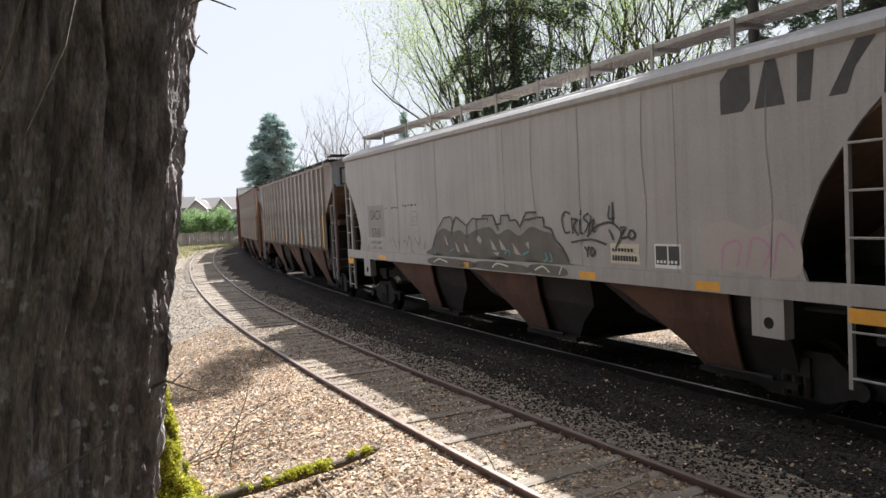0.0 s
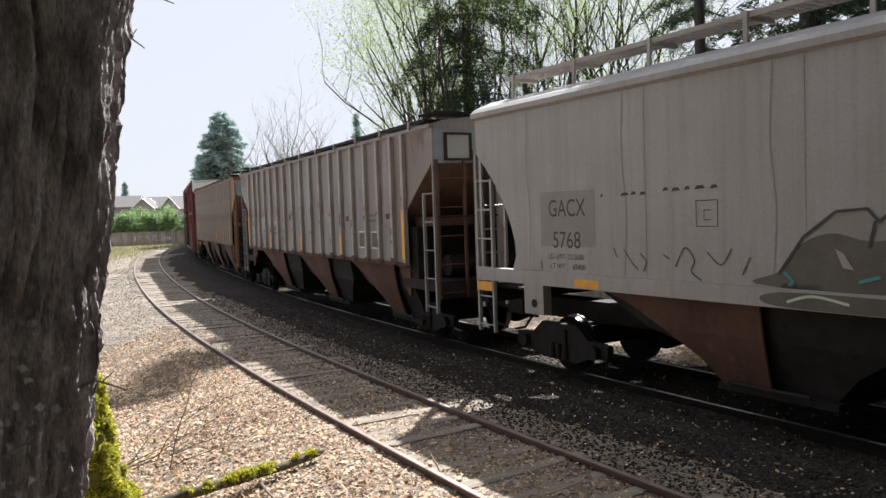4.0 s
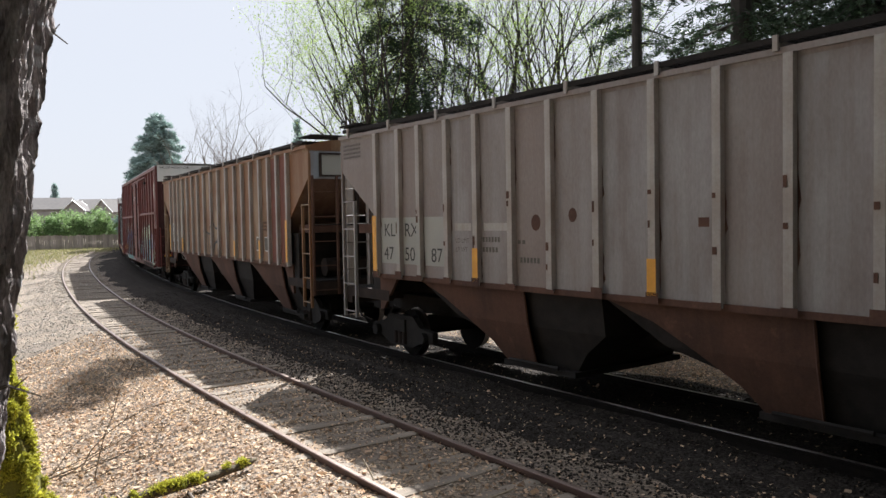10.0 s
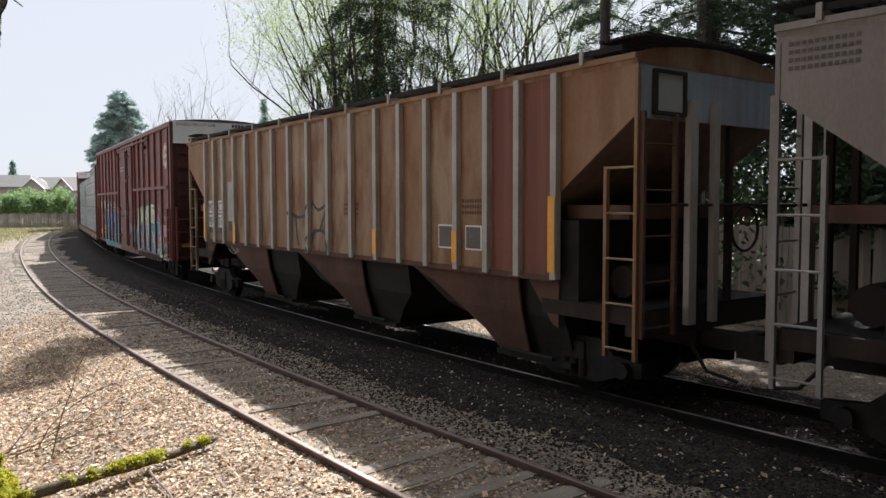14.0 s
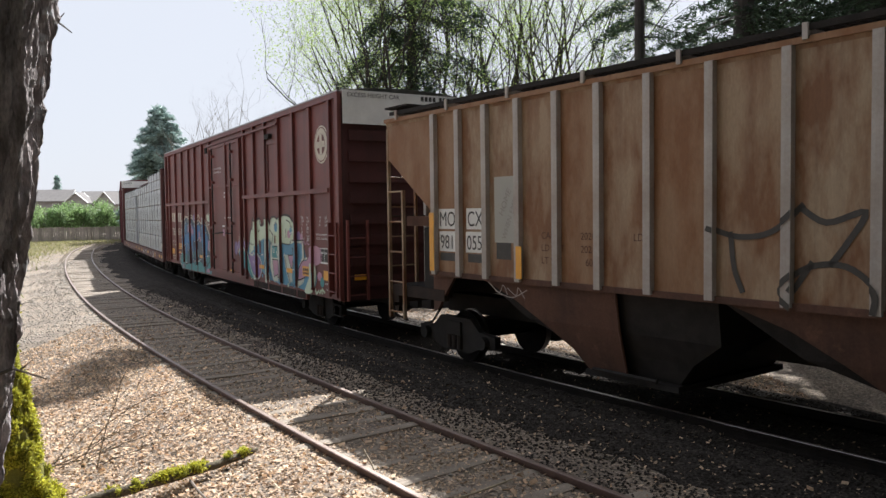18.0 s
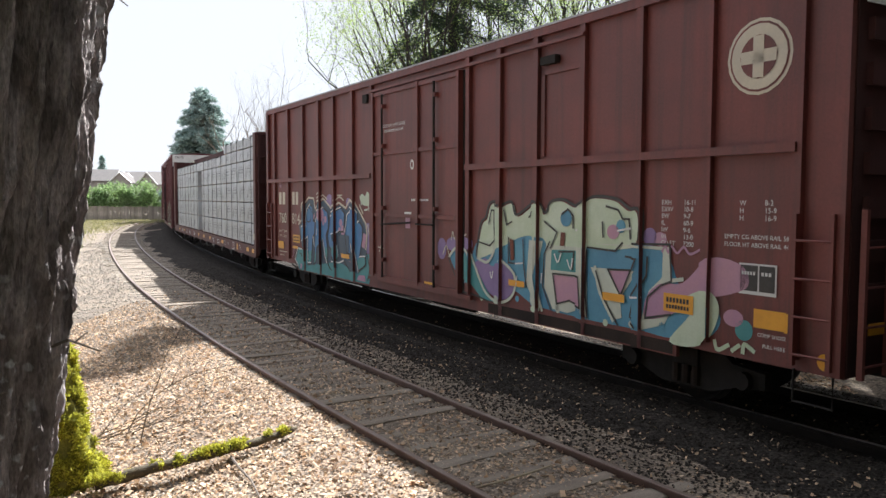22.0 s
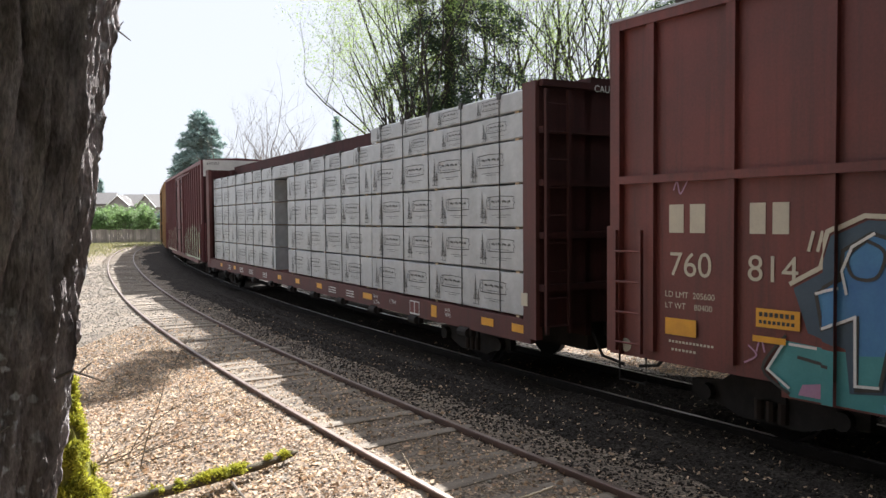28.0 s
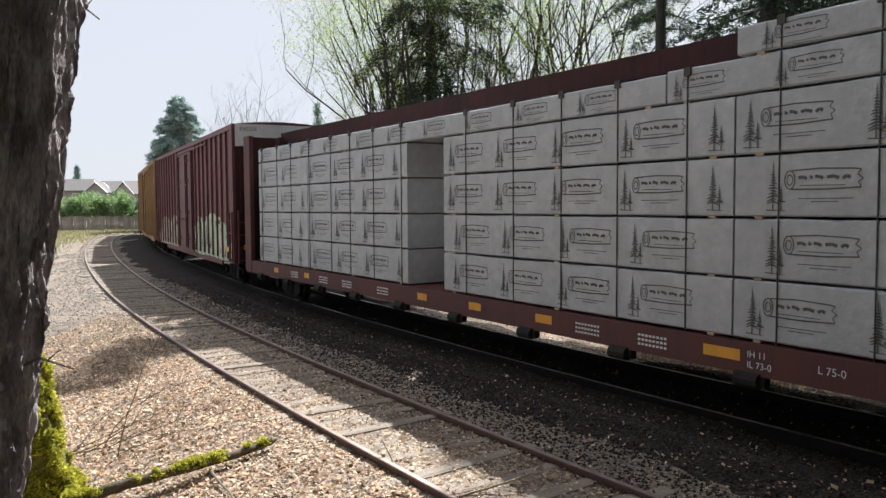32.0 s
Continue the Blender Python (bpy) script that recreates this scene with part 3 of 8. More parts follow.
def pockets(car, z, material):
    """Three discharge pockets: a chute each, black for shade, with a rusty sloped side sheet before its leading half.
    """
    for lo, v in ((-5.85, -2.85), (-1.46, 1.67), (3.15, 6.2)):
        hi = min(v + 1.5, 7.0)
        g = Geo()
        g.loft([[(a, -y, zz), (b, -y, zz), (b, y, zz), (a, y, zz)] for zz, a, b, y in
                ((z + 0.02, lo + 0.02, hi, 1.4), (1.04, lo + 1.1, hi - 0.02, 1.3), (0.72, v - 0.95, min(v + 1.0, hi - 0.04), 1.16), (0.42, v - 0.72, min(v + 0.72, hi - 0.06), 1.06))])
        # the recess's shade is put into the chute's black colour
        pk = part("hopper_pocket", g, BLACK, car, "discharge chute, black for the shade in its recess")
        for s in (-1, 1):
            sh = Geo()
            sh.loft([[(a, s * y, zz), (b, s * y, zz), (b, s * (y - 0.025), zz), (a, s * (y - 0.025), zz)] for zz, a, b, y in
                     ((z + 0.02, lo, v, 1.475), (1.35, max(lo + 0.55, v - 2.1), v, 1.44), (1.06, max(lo + 1.06, v - 1.55), v, 1.39), (0.7, v - 0.98, v - 0.02, 1.28), (0.4, v - 0.72, v - 0.05, 1.17))])
            part("slope_sheet", sh, material, pk, "rust-brown sloped side sheet")
            part("sheet_edge", Geo().tube([(v, s * 1.48, z), (v, s * 1.395, 1.06), (v - 0.04, s * 1.18, 0.4)], 0.02, 5), material, pk)
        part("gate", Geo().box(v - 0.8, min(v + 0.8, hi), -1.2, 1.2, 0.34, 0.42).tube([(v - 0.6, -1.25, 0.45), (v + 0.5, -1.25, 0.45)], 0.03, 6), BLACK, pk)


def ribbed_hopper(name, label, offset, paint, low, ribs, half=8.43, ribpaint=None):
    """A covered hopper with outside ribs, cut-away ends and three pockets."""
    car = new_car(name, label, offset, "hopper car", half - 1.5)
    top, cut, mid, bot, inn = 4.42, 3.72, 2.72, 1.65, half - 1.4
    side = [(-half, top), (-half, cut), (-inn, mid), (-inn, bot), (inn, bot), (inn, mid), (half, cut), (half, top)]
    for y in (-1, 1):
        part("side_sheet", Geo().prism(side, y * 1.5 - 0.02, y * 1.5 + 0.02), paint, car)
    # roof, slope sheets, end sheets
    prof = [(-1.52, top - 0.12), (-1.55, top), (-1.2, top + 0.1), (-0.6, top + 0.17), (0, top + 0.2), (0.6, top + 0.17), (1.2, top + 0.1), (1.55, top), (1.52, top - 0.12)]
    part("roof", Geo().along(prof, -half, half), paint, car)
    for w in (-1, 1):
        sheet = part("end_sheet", Geo().box(min(w * half, w * (half - 0.06)), max(w * half, w * (half - 0.06)), -1.49, 1.49, cut - 0.05, top - 0.1), END_PALE, car, "blue-grey upper end sheet with rust")
        part("end_plate", Geo().box(min(w * half, w * (half + 0.03)), max(w * half, w * (half + 0.03)), -1.22, -0.72, cut + 0.04, top - 0.2), BUFF, sheet, "framed plate on the end")
        for y0, y1, z0, z1 in ((-1.27, -1.22, cut, top - 0.16), (-0.72, -0.67, cut, top - 0.16), (-1.22, -0.72, cut, cut + 0.04), (-1.22, -0.72, top - 0.2, top - 0.16)):
            part("plate_frame", Geo().box(min(w * half, w * (half + 0.06)), max(w * half, w * (half + 0.06)), y0, y1, z0, z1), GRIME_SHADE, sheet)
        sl = [(w * half, cut), (w * (half - 0.05), cut + 0.05), (w * (half - 3.0), bot + 0.02), (w * (half - 3.0), bot - 0.04)]
        part("slope_sheet", Geo().prism(sl if w > 0 else sl[::-1], -1.48, 1.48), END_RUST, car, "rust-brown end slope sheet")
        part("end_band", Geo().box(min(w * (inn + 0.02), w * (half - 0.3)), max(w * (inn + 0.02), w * (half - 0.3)), -1.3, 1.3, 2.44, 2.62), RUST, car)
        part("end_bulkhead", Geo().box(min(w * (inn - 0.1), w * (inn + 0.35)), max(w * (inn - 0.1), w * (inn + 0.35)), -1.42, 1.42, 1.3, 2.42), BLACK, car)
        # end posts, sill, platform
        for y, e in ((-0.56, 0.075), (-0.08, 0.05)):
            part("end_post", Geo().box(min(w * (half + 0.01), w * (half + 0.1)), max(w * (half + 0.01), w * (half + 0.1)), y - e, y + e, 1.1, cut + 0.2), PALE_RIB, car, "pale upright end post")
        for y in (-0.32, 0.4):
            part("end_brace", Geo().box(min(w * (half - 0.1), w * (half - 0.02)), max(w * (half - 0.1), w * (half - 0.02)), y - 0.04, y + 0.04, 1.2, cut), GRIME_SHADE, car)
        part("end_rail", Geo().tube([(w * (half + 0.06), -1.46, 2.62), (w * (half + 0.06), 1.46, 2.62)], 0.02, 6), GRIME_SHADE, car)
        for i in range(9):
            x = w * (half - 0.62 + 0.085 * i)
            part("crossover_board", Geo().box(x - 0.028, x + 0.028, -1.5, 1.5, top + 0.21, top + 0.245), BLACK, car)
        part("end_sill", Geo().box(min(w * half, w * (half - 0.22)), max(w * half, w * (half - 0.22)), -1.45, 1.45, 1.0, 1.32), GRIME_SHADE, car)
        for y in (-1.47, 1.36):
            part("side_sill", Geo().box(min(w * half, w * (inn - 0.3)), max(w * half, w * (inn - 0.3)), y, y + 0.11, 1.14, 1.34), GRIME_SHADE, car)
        part("bolster_plate", Geo().prism([(w * (inn + 0.02), 1.66), (w * (inn - 0.65), 1.66), (w * (inn - 0.1), 1.0), (w * (inn + 0.02), 0.95)][::int(w)], -1.46, -1.4), low, car)
        part("platform", Geo().box(min(w * half, w * (half - 1.2)), max(w * half, w * (half - 1.2)), -1.3, 1.3, 1.3, 1.34), BLACK, car)
        part("brake_tank", Geo().tube([(w * (half - 0.75), -0.9, 1.6), (w * (half - 0.75), 0.6, 1.6)], 0.22, 12), GRIME_SHADE, car)
        ladder(car, w * (half - 0.02), w * (half - 0.5), -1.5, 0.72, 4.25, 0.56, paint, zs=3.1)
        end_ladder(car, w * (half + 0.04), -1.46, -0.86, 1.0, cut + 0.02, 0.56, RUST if w > 0 else paint)
        coupler(car, w * (half - 0.1), w)
    part("brake_wheel", Geo().tube([(half + 0.1, 0.55 + 0.3 * math.cos(k / 3), 2.3 + 0.3 * math.sin(k / 3)) for k in range(20)], 0.02, 6), BLACK, car)
    part("center_sill", Geo().box(-half + 0.1, half - 0.1, -0.2, 0.2, 0.75, 1.1), BLACK, car)
    # ribs
    for y in (-1, 1):
        yo = (-1.61, -1.515) if y < 0 else (1.515, 1.61)
        hat = Geo().box(-0.055, 0.055, *yo, bot - 0.03, top - 0.06).mesh("rib", ribpaint or paint)
        for x in ribs:
            part("rib", hat, None, car, at=pose(x, 0, 0))
    cuts = [-half] + list(ribs) + [half]
    for a, b in zip(cuts, cuts[1:]):
        if a > -inn and b < inn + 0.05:
            part("side_panel", Geo().box(0.02, b - a - 0.02, -1.523, -1.515, bot, top - 0.06), paint, car, at=pose(a, 0, 0))
    part("side_flange", Geo().box(-inn, inn, -1.56, -1.5, bot - 0.06, bot + 0.02), low, car)
    part("top_chord", Geo().box(-half, half, -1.58, -1.5, top - 0.06, top + 0.01), paint, car)
    pockets(car, bot, low)
    run_board(car, 2 * half - 0.4, top + 0.12, BLACK)
    return car


def smooth_hopper(name, label, offset, half=8.45):
    """A covered hopper with smooth rounded sides and curved cut-away ends."""
    car = new_car(name, label, offset, "hopper car", half - 1.6)
    top, bot = 4.42, 1.72
    cutaway = [(1.0, 1.72), (1.1, 1.95), (1.08, 2.15), (0.98, 2.45), (0.8, 2.82), (0.55, 3.15), (0.3, 3.44), (0.04, 3.68)]
    pts = [(half - d, z) for d, z in cutaway]
    side = [(-half, top)] + [(-x, z) for x, z in reversed(pts)] + pts + [(half, top)]
    for y in (-1, 1):
        part("side_sheet", Geo().prism(side, y * 1.52 - 0.02, y * 1.52 + 0.02), PAINT_A, car, "smooth pale steel side with faint weld seams")
    prof = [(-1.54, top - 0.14), (-1.6, top - 0.1), (-1.6, top - 0.02), (-1.5, top + 0.06), (-1.15, top + 0.2), (-0.6, top + 0.3), (0, top + 0.33), (0.6, top + 0.3), (1.15, top + 0.2), (1.5, top + 0.06), (1.6, top - 0.02), (1.6, top - 0.1), (1.54, top - 0.14)]
    r = Geo().along(prof, -half - 0.03, half + 0.03)
    part("roof", r, PAINT_A, car, "rounded pale roof edge")
    for w in (-1, 1):
        part("end_sheet", Geo().box(min(w * half, w * (half - 0.06)), max(w * half, w * (half - 0.06)), -1.5, 1.5, 3.6, top - 0.1), PAINT_A, car)
        sl = [(w * half, 3.64), (w * (half - 0.05), 3.7), (w * (half - 3.0), bot + 0.02), (w * (half - 3.0), bot - 0.04)]
        part("slope_sheet", Geo().prism(sl if w > 0 else sl[::-1], -1.5, 1.5), END_RUST, car)
        for y in (-0.45, 0.45):
            part("end_post", Geo().box(w * (half - 0.5) - 0.05, w * (half - 0.5) + 0.05, y - 0.05, y + 0.05, 1.3, 3.4), PAINT_A, car)
        part("end_sill", Geo().box(min(w * half, w * (half - 0.2)), max(w * half, w * (half - 0.2)), -1.5, 1.5, 1.1, 1.4), BLACK, car)
        part("platform", Geo().box(min(w * half, w * (half - 1.2)), max(w * half, w * (half - 1.2)), -1.35, 1.35, 1.36, 1.4), BLACK, car)
        jack = part("jacking_pad", Geo().box(w * 6.9 - 0.24, w * 6.9 + 0.24, -1.56, -1.4, 1.02, 1.5), PAINT_A, car)
        part("hole", Geo().tube([(w * 6.9 + 0.02, -1.57, 1.2), (w * 6.9 + 0.02, -1.555, 1.2)], 0.07, 10), BLACK, jack)
        lad = ladder(car, w * (half - 0.02), w * (half - 0.46), -1.54, 0.6, 3.68, 0.5, PAINT_A, zs=3.25)
        plate(car, "reflector", min(w * (half - 0.02), w * (half - 0.46)), max(w * (half - 0.02), w * (half - 0.46)), 1.32, 1.48, -1.58, YELLOW)
        end_ladder(car, w * (half + 0.03), 0.9 if w > 0 else -1.4, 1.4 if w > 0 else -0.9, 1.0, 4.3, 0.42, PAINT_A)
        coupler(car, w * (half - 0.1), w)
    part("side_sill", Geo().box(-half, half, -1.58, -1.44, 1.5, 1.72), PAINT_A, car, "pale riveted side sill")
    part("side_sill", Geo().box(-half, half, 1.44, 1.58, 1.5, 1.72), PAINT_A, car)
    part("center_sill", Geo().box(-half + 0.1, half - 0.1, -0.2, 0.2, 0.75, 1.1), BLACK, car)
    for x in (-4.5, -2.2, 0.8, 3.2, 5.4):
        part("weld_seam", Geo().box(x - 0.008, x + 0.008, -1.545, -1.535, bot, top - 0.14), PAINT_A, car)
    pockets(car, bot - 0.1, RUST)
    run_board(car, 2 * half - 0.6, top + 0.2, PALE_RIB, True)
    return car


def boxcar(name, label, offset, paint, half, doors, ribs, top=5.28, sill=0.85, white_top=True, back=None):
    """A tall boxcar; doors is the span of the plug door in x, ribs the posts to each side of it."""
    car = new_car(name, label, offset, "boxcar", half - 2.45)
    front, back = half, back or half
    part("body", Geo().box(-back, half, -1.5, 1.5, sill + 0.12, top - 0.045), paint, car)
    prof = [(-1.59, top - 0.05), (-1.59, top - 0.02), (-0.8, top + 0.06), (0, top + 0.09), (0.8, top + 0.06), (1.59, top - 0.02), (1.59, top - 0.05)]
    part("roof", Geo().along(prof, -back - 0.04, half + 0.04), STEEL if paint is OXIDE else paint, car, "galvanised steel roof")
    for y in (-1, 1):
        part("side_sill", Geo().box(-back, half, min(y * 1.42, y * 1.498), max(y * 1.42, y * 1.498), sill - 0.02, sill + 0.2), paint, car)
        part("sill_web", Geo().box(-6.5, 7.1, min(y * 1.44, y * 1.499), max(y * 1.44, y * 1.499), sill - 0.17, sill - 0.02), paint, car)
        part("top_chord", Geo().box(-back, half, min(y * 1.5, y * 1.58), max(y * 1.5, y * 1.58), top - 0.17, top - 0.05), paint, car)
        for x in ribs:
            part("side_post", Geo().box(x - 0.06, x + 0.06, min(y * 1.5, y * 1.57), max(y * 1.5, y * 1.57), sill + 0.1, top - 0.17), paint, car)
        for x in (-back + 0.07, half - 0.07):
            part("corner_post", Geo().box(x - 0.08, x + 0.08, min(y * 1.48, y * 1.585), max(y * 1.48, y * 1.585), sill, top - 0.1), paint, car)
    for w in (-1, 1):
        half = front if w > 0 else back
        end = part("end_wall", Geo().box(min(w * half, w * (half + 0.03)), max(w * half, w * (half + 0.03)), -1.5, 1.5, sill, top - 0.1), SHADED_END, car)
        for k in range(9):
            z = sill + 0.4 + k * 0.44
            part("corrugation", Geo().along([(-1.35, z - 0.11), (1.35, z - 0.11), (1.35, z + 0.11), (-1.35, z + 0.11)], min(w * (half + 0.03), w * (half + 0.1)), max(w * (half + 0.03), w * (half + 0.1))), SHADED_END, end)
        if white_top:
            part("height_panel", Geo().box(min(w * (half + 0.1), w * (half + 0.115)), max(w * (half + 0.1), w * (half + 0.115)), -1.5, 1.5, top - 0.72, top - 0.02), WHITE, car, "white painted excess height panel")
        ladder(car, w * (half - 0.1), w * (half - 0.52), -1.6, sill + 0.05, sill + 1.65, 0.4, paint)
        end_ladder(car, w * (half + 0.14), -1.45, -1.0, sill, sill + 1.7, 0.4, paint)
        coupler(car, w * (half - 0.1), w)
        part("sill_step", Geo().tube([(w * (half - 0.1), -1.52, sill), (w * (half - 0.1), -1.52, 0.5), (w * (half - 0.55), -1.52, 0.5), (w * (half - 0.55), -1.52, sill)], 0.016, 6), BLACK, car)
    part("center_sill", Geo().box(-back + 0.1, front - 0.1, -0.25, 0.25, 0.65, sill + 0.14), BLACK, car)
    part("brake_valve", Geo().box(-2.2, -1.2, -0.9, -0.4, 0.5, 0.85), BLACK, car)
    part("air_reservoir", Geo().tube([(0, -0.8, 0.65), (1.4, -0.8, 0.65)], 0.2, 12), BLACK, car)
    d0, d1 = doors
    door = part("plug_door", Geo().box(d0, d1, -1.575, -1.5, sill + 0.1, top - 0.36), paint, car)
    m = (d0 + d1) / 2 + 0.25
    for x in (d0 + 0.04, m, d1 - 0.04):
        part("door_post", Geo().box(x - 0.04, x + 0.04, -1.63, -1.575, sill + 0.1, top - 0.36), paint, door)
    for z in (sill + 0.12, sill + 1.45, sill + 2.75, top - 0.42):
        part("door_rail", Geo().box(d0, d1, -1.615, -1.575, z - 0.035, z + 0.035), paint, door)
    for x in (d0 + 0.55, m + 0.7):
        part("locking_bar", Geo().tube([(x, -1.64, sill + 0.12), (x, -1.64, top - 0.45)], 0.026, 6), BLACK, door, "dark upright locking bar")
        for z in (sill + 0.5, sill + 1.6, sill + 2.9, top - 0.7):
            part("bar_guide", Geo().box(x - 0.06, x + 0.06, -1.66, -1.575, z - 0.04, z + 0.04), paint, door)
    part("door_handle", Geo().tube([(d0 + 0.55, -1.67, sill + 1.25), (m - 0.2, -1.67, sill + 1.32)], 0.02, 6), BLACK, door)
    part("door_handle", Geo().tube([(m + 0.05, -1.67, sill + 1.3), (m + 0.7, -1.67, sill + 1.3)], 0.018, 6), BLACK, door)
    for x in (d0 - 0.03, d1 + 0.03):
        part("door_gap", Geo().box(x - 0.025, x + 0.025, -1.53, -1.5, sill + 0.1, top - 0.36), BLACK, car)
    part("door_track", Geo().box(d0 - 0.2, d1 + 0.4, -1.62, -1.56, sill + 0.02, sill + 0.09), paint, car)
    part("door_track", Geo().box(d0 - 0.2, d1 + 3.3, -1.62, -1.56, top - 0.34, top - 0.29), paint, car)
    return car


def belt(car, x0, x1, z, paint):
    part("belt_rail", Geo().box(x0, x1, -1.6, -1.5, z - 0.05, z + 0.05), paint, car)


RIB_B = [-6.95, -6.15, -5.48, -4.65, -3.85, -3.0, -2.15, -1.25, -0.32, 0.6, 1.46, 2.38, 3.17, 4.01, 4.89, 5.69, 6.48, 7.1]
RIB_C = [-6.82, -6.13, -5.43, -4.66, -3.85, -3.06, -2.23, -1.34, -0.4, 0.52, 1.48, 2.4, 3.2, 4.02, 4.85, 5.6, 6.3, 7.05]
# hoppers, boxcar, lumber car and two boxcars, from the head of the train back
car_a = smooth_hopper("covered_hopper", "pale grey smooth-sided hopper car with spray-painted tags", 116.0)
car_b = ribbed_hopper("covered_hopper", "grey ribbed hopper car with rusty lower slopes", 97.67, PAINT_B, RUST, RIB_B, ribpaint=PALE_RIB)
car_c = ribbed_hopper("covered_hopper", "rust-stained ochre ribbed hopper car with black graffiti", 79.27, PAINT_C, RUST, RIB_C, 8.4, PALE_RIB)
D0 = 59.06
car_d = boxcar("boxcar", "oxide red tall boxcar with colourful graffiti along the bottom", D0 + 0.75, OXIDE, 9.3,
               (57.55 - D0, 61.15 - D0), [o - D0 for o in (50.78, 51.94, 53.11, 54.24, 55.21, 56.34, 57.37, 61.35, 62.3, 63.3, 64.38, 65.5, 66.62, 67.8)], back=8.92)
belt(car_d, 50.3 - D0, 57.4 - D0, 3.15, OXIDE)
belt(car_d, 61.3 - D0, 67.8 - D0, 3.2, OXIDE)
F0 = 15.4
car_f = boxcar("boxcar", "maroon boxcar with pale graffiti on its lower side", F0, MAROON, 9.4, (-1.9, 1.7), [-8.6 + 0.86 * k for k in range(8)] + [2.2 + 0.86 * k for k in range(9)])
boxcar("boxcar", "brown ochre boxcar at the tail of view", F0 - 20.4, TAN, 9.3, (-1.8, 1.8), [-8.6 + 1.1 * k for k in range(6)] + [2.3 + 1.1 * k for k in range(7)], white_top=False)
boxcar("boxcar", "grey-brown boxcar far back in the train", F0 - 40.6, MAROON, 9.3, (-1.8, 1.8), [-8.6 + 1.1 * k for k in range(6)] + [2.3 + 1.1 * k for k in range(7)], white_top=False)


def lumber_car(offset):
    """A centre-beam flat car: deck, bulkheads and a central wall, with the lumber packs stacked along it."""
    half = 11.68
    car = new_car("lumber_flatcar", "oxide red centre-beam flatcar with tall end bulkheads", offset, "flatcar", half - 2.5)
    part("deck", Geo().box(-half, half, -1.42, 1.42, 0.98, 1.08), OXIDE, car)
    for y in (-1, 1):
        part("side_sill", Geo().box(-half, half, min(y * 1.4, y * 1.5), max(y * 1.4, y * 1.5), 0.72, 1.08), WORN_RED, car)
    for w in (-1, 1):
        half, wide = (11.84, 0.34) if w > 0 else (11.68, 0.5)
        b = part("bulkhead", Geo().box(min(w * half, w * (half - 0.1)), max(w * half, w * (half - 0.1)), -1.44, 1.44, 1.0, 4.72), SHADED_END, car)
        for y in (-1.45, -0.5, 0.5, 1.45):
            part("bulkhead_post", Geo().box(min(w * (half - wide), w * half), max(w * (half - wide), w * half), y - 0.06, y + 0.06, 0.8, 4.74), WORN_RED if abs(y) > 1 else SHADED_END, b)
        for z in (1.6, 2.4, 3.2, 4.0, 4.7):
            part("bulkhead_beam", Geo().box(min(w * half, w * (half + 0.12)), max(w * half, w * (half + 0.12)), -1.45, 1.45, z - 0.05, z + 0.05), SHADED_END, b)
        end_ladder(car, w * (half + 0.16), -1.42, -1.0, 0.9, 4.6, 0.42, SHADED_END)
        coupler(car, w * (half - 0.1), w)
    half = 11.68
    part("centre_beam", Geo().box(-half, half, -0.32, 0.32, 4.55, 4.9), SHADED_END, car, "long dark red centre beam")
    for k in range(14):
        x = -half + 0.6 + k * (2 * half - 1.2) / 13
        part("centre_post", Geo().box(x - 0.08, x + 0.08, -0.12, 0.12, 1.08, 4.55), OXIDE, car)
    part("center_sill", Geo().box(-half + 0.1, half - 0.1, -0.3, 0.3, 0.5, 0.98), BLACK, car)
    for k in range(11):
        x = -half + 1.2 + k * 2.0
        part("winch", Geo().tube([(x, -1.5, 0.66), (x + 0.3, -1.5, 0.66)], 0.09, 10).box(x - 0.06, x + 0.36, -1.5, -1.4, 0.6, 0.76), BLACK, car)
    return car


E0 = 36.5
E_AT = E0 + 1.12       # where the flatcar stands at the start
car_e = lumber_car(E_AT)

# ---- paint, lettering and plates on the cars ----
def rounded(pts, closed=True, n=5):
    """A smooth curve through the points."""
    out, k = [], len(pts)
    for i in range(k if closed else k - 1):
        p = [Vector(pts[(i + j) % k] if closed else pts[min(max(i + j, 0), k - 1)]) for j in (-1, 0, 1, 2)]
        for s in range(n):
            t = s / n
            q = 0.5 * (2 * p[1] + (p[2] - p[0]) * t + (2 * p[0] - 5 * p[1] + 4 * p[2] - p[3]) * t * t + (3 * p[1] - p[0] - 3 * p[2] + p[3]) * t ** 3)
            out.append((q.x, q.y))
    if not closed:
        out.append(tuple(pts[-1]))
    return out


def between(poly, a, b):
    """The share of a polygon with a <= x <= b."""
    for lim, sgn in ((a, 1), (b, -1)):
        out = []
        for i, p in enumerate(poly):
            q = poly[(i + 1) % len(poly)]
            pin, qin = sgn * (p[0] - lim) >= 0, sgn * (q[0] - lim) >= 0
            if pin:
                out.append(p)
            if pin != qin:
                u = (lim - p[0]) / (q[0] - p[0])
                out.append((lim, p[1] + u * (q[1] - p[1])))
        poly = out
        if len(poly) < 3:
            return []
    return poly


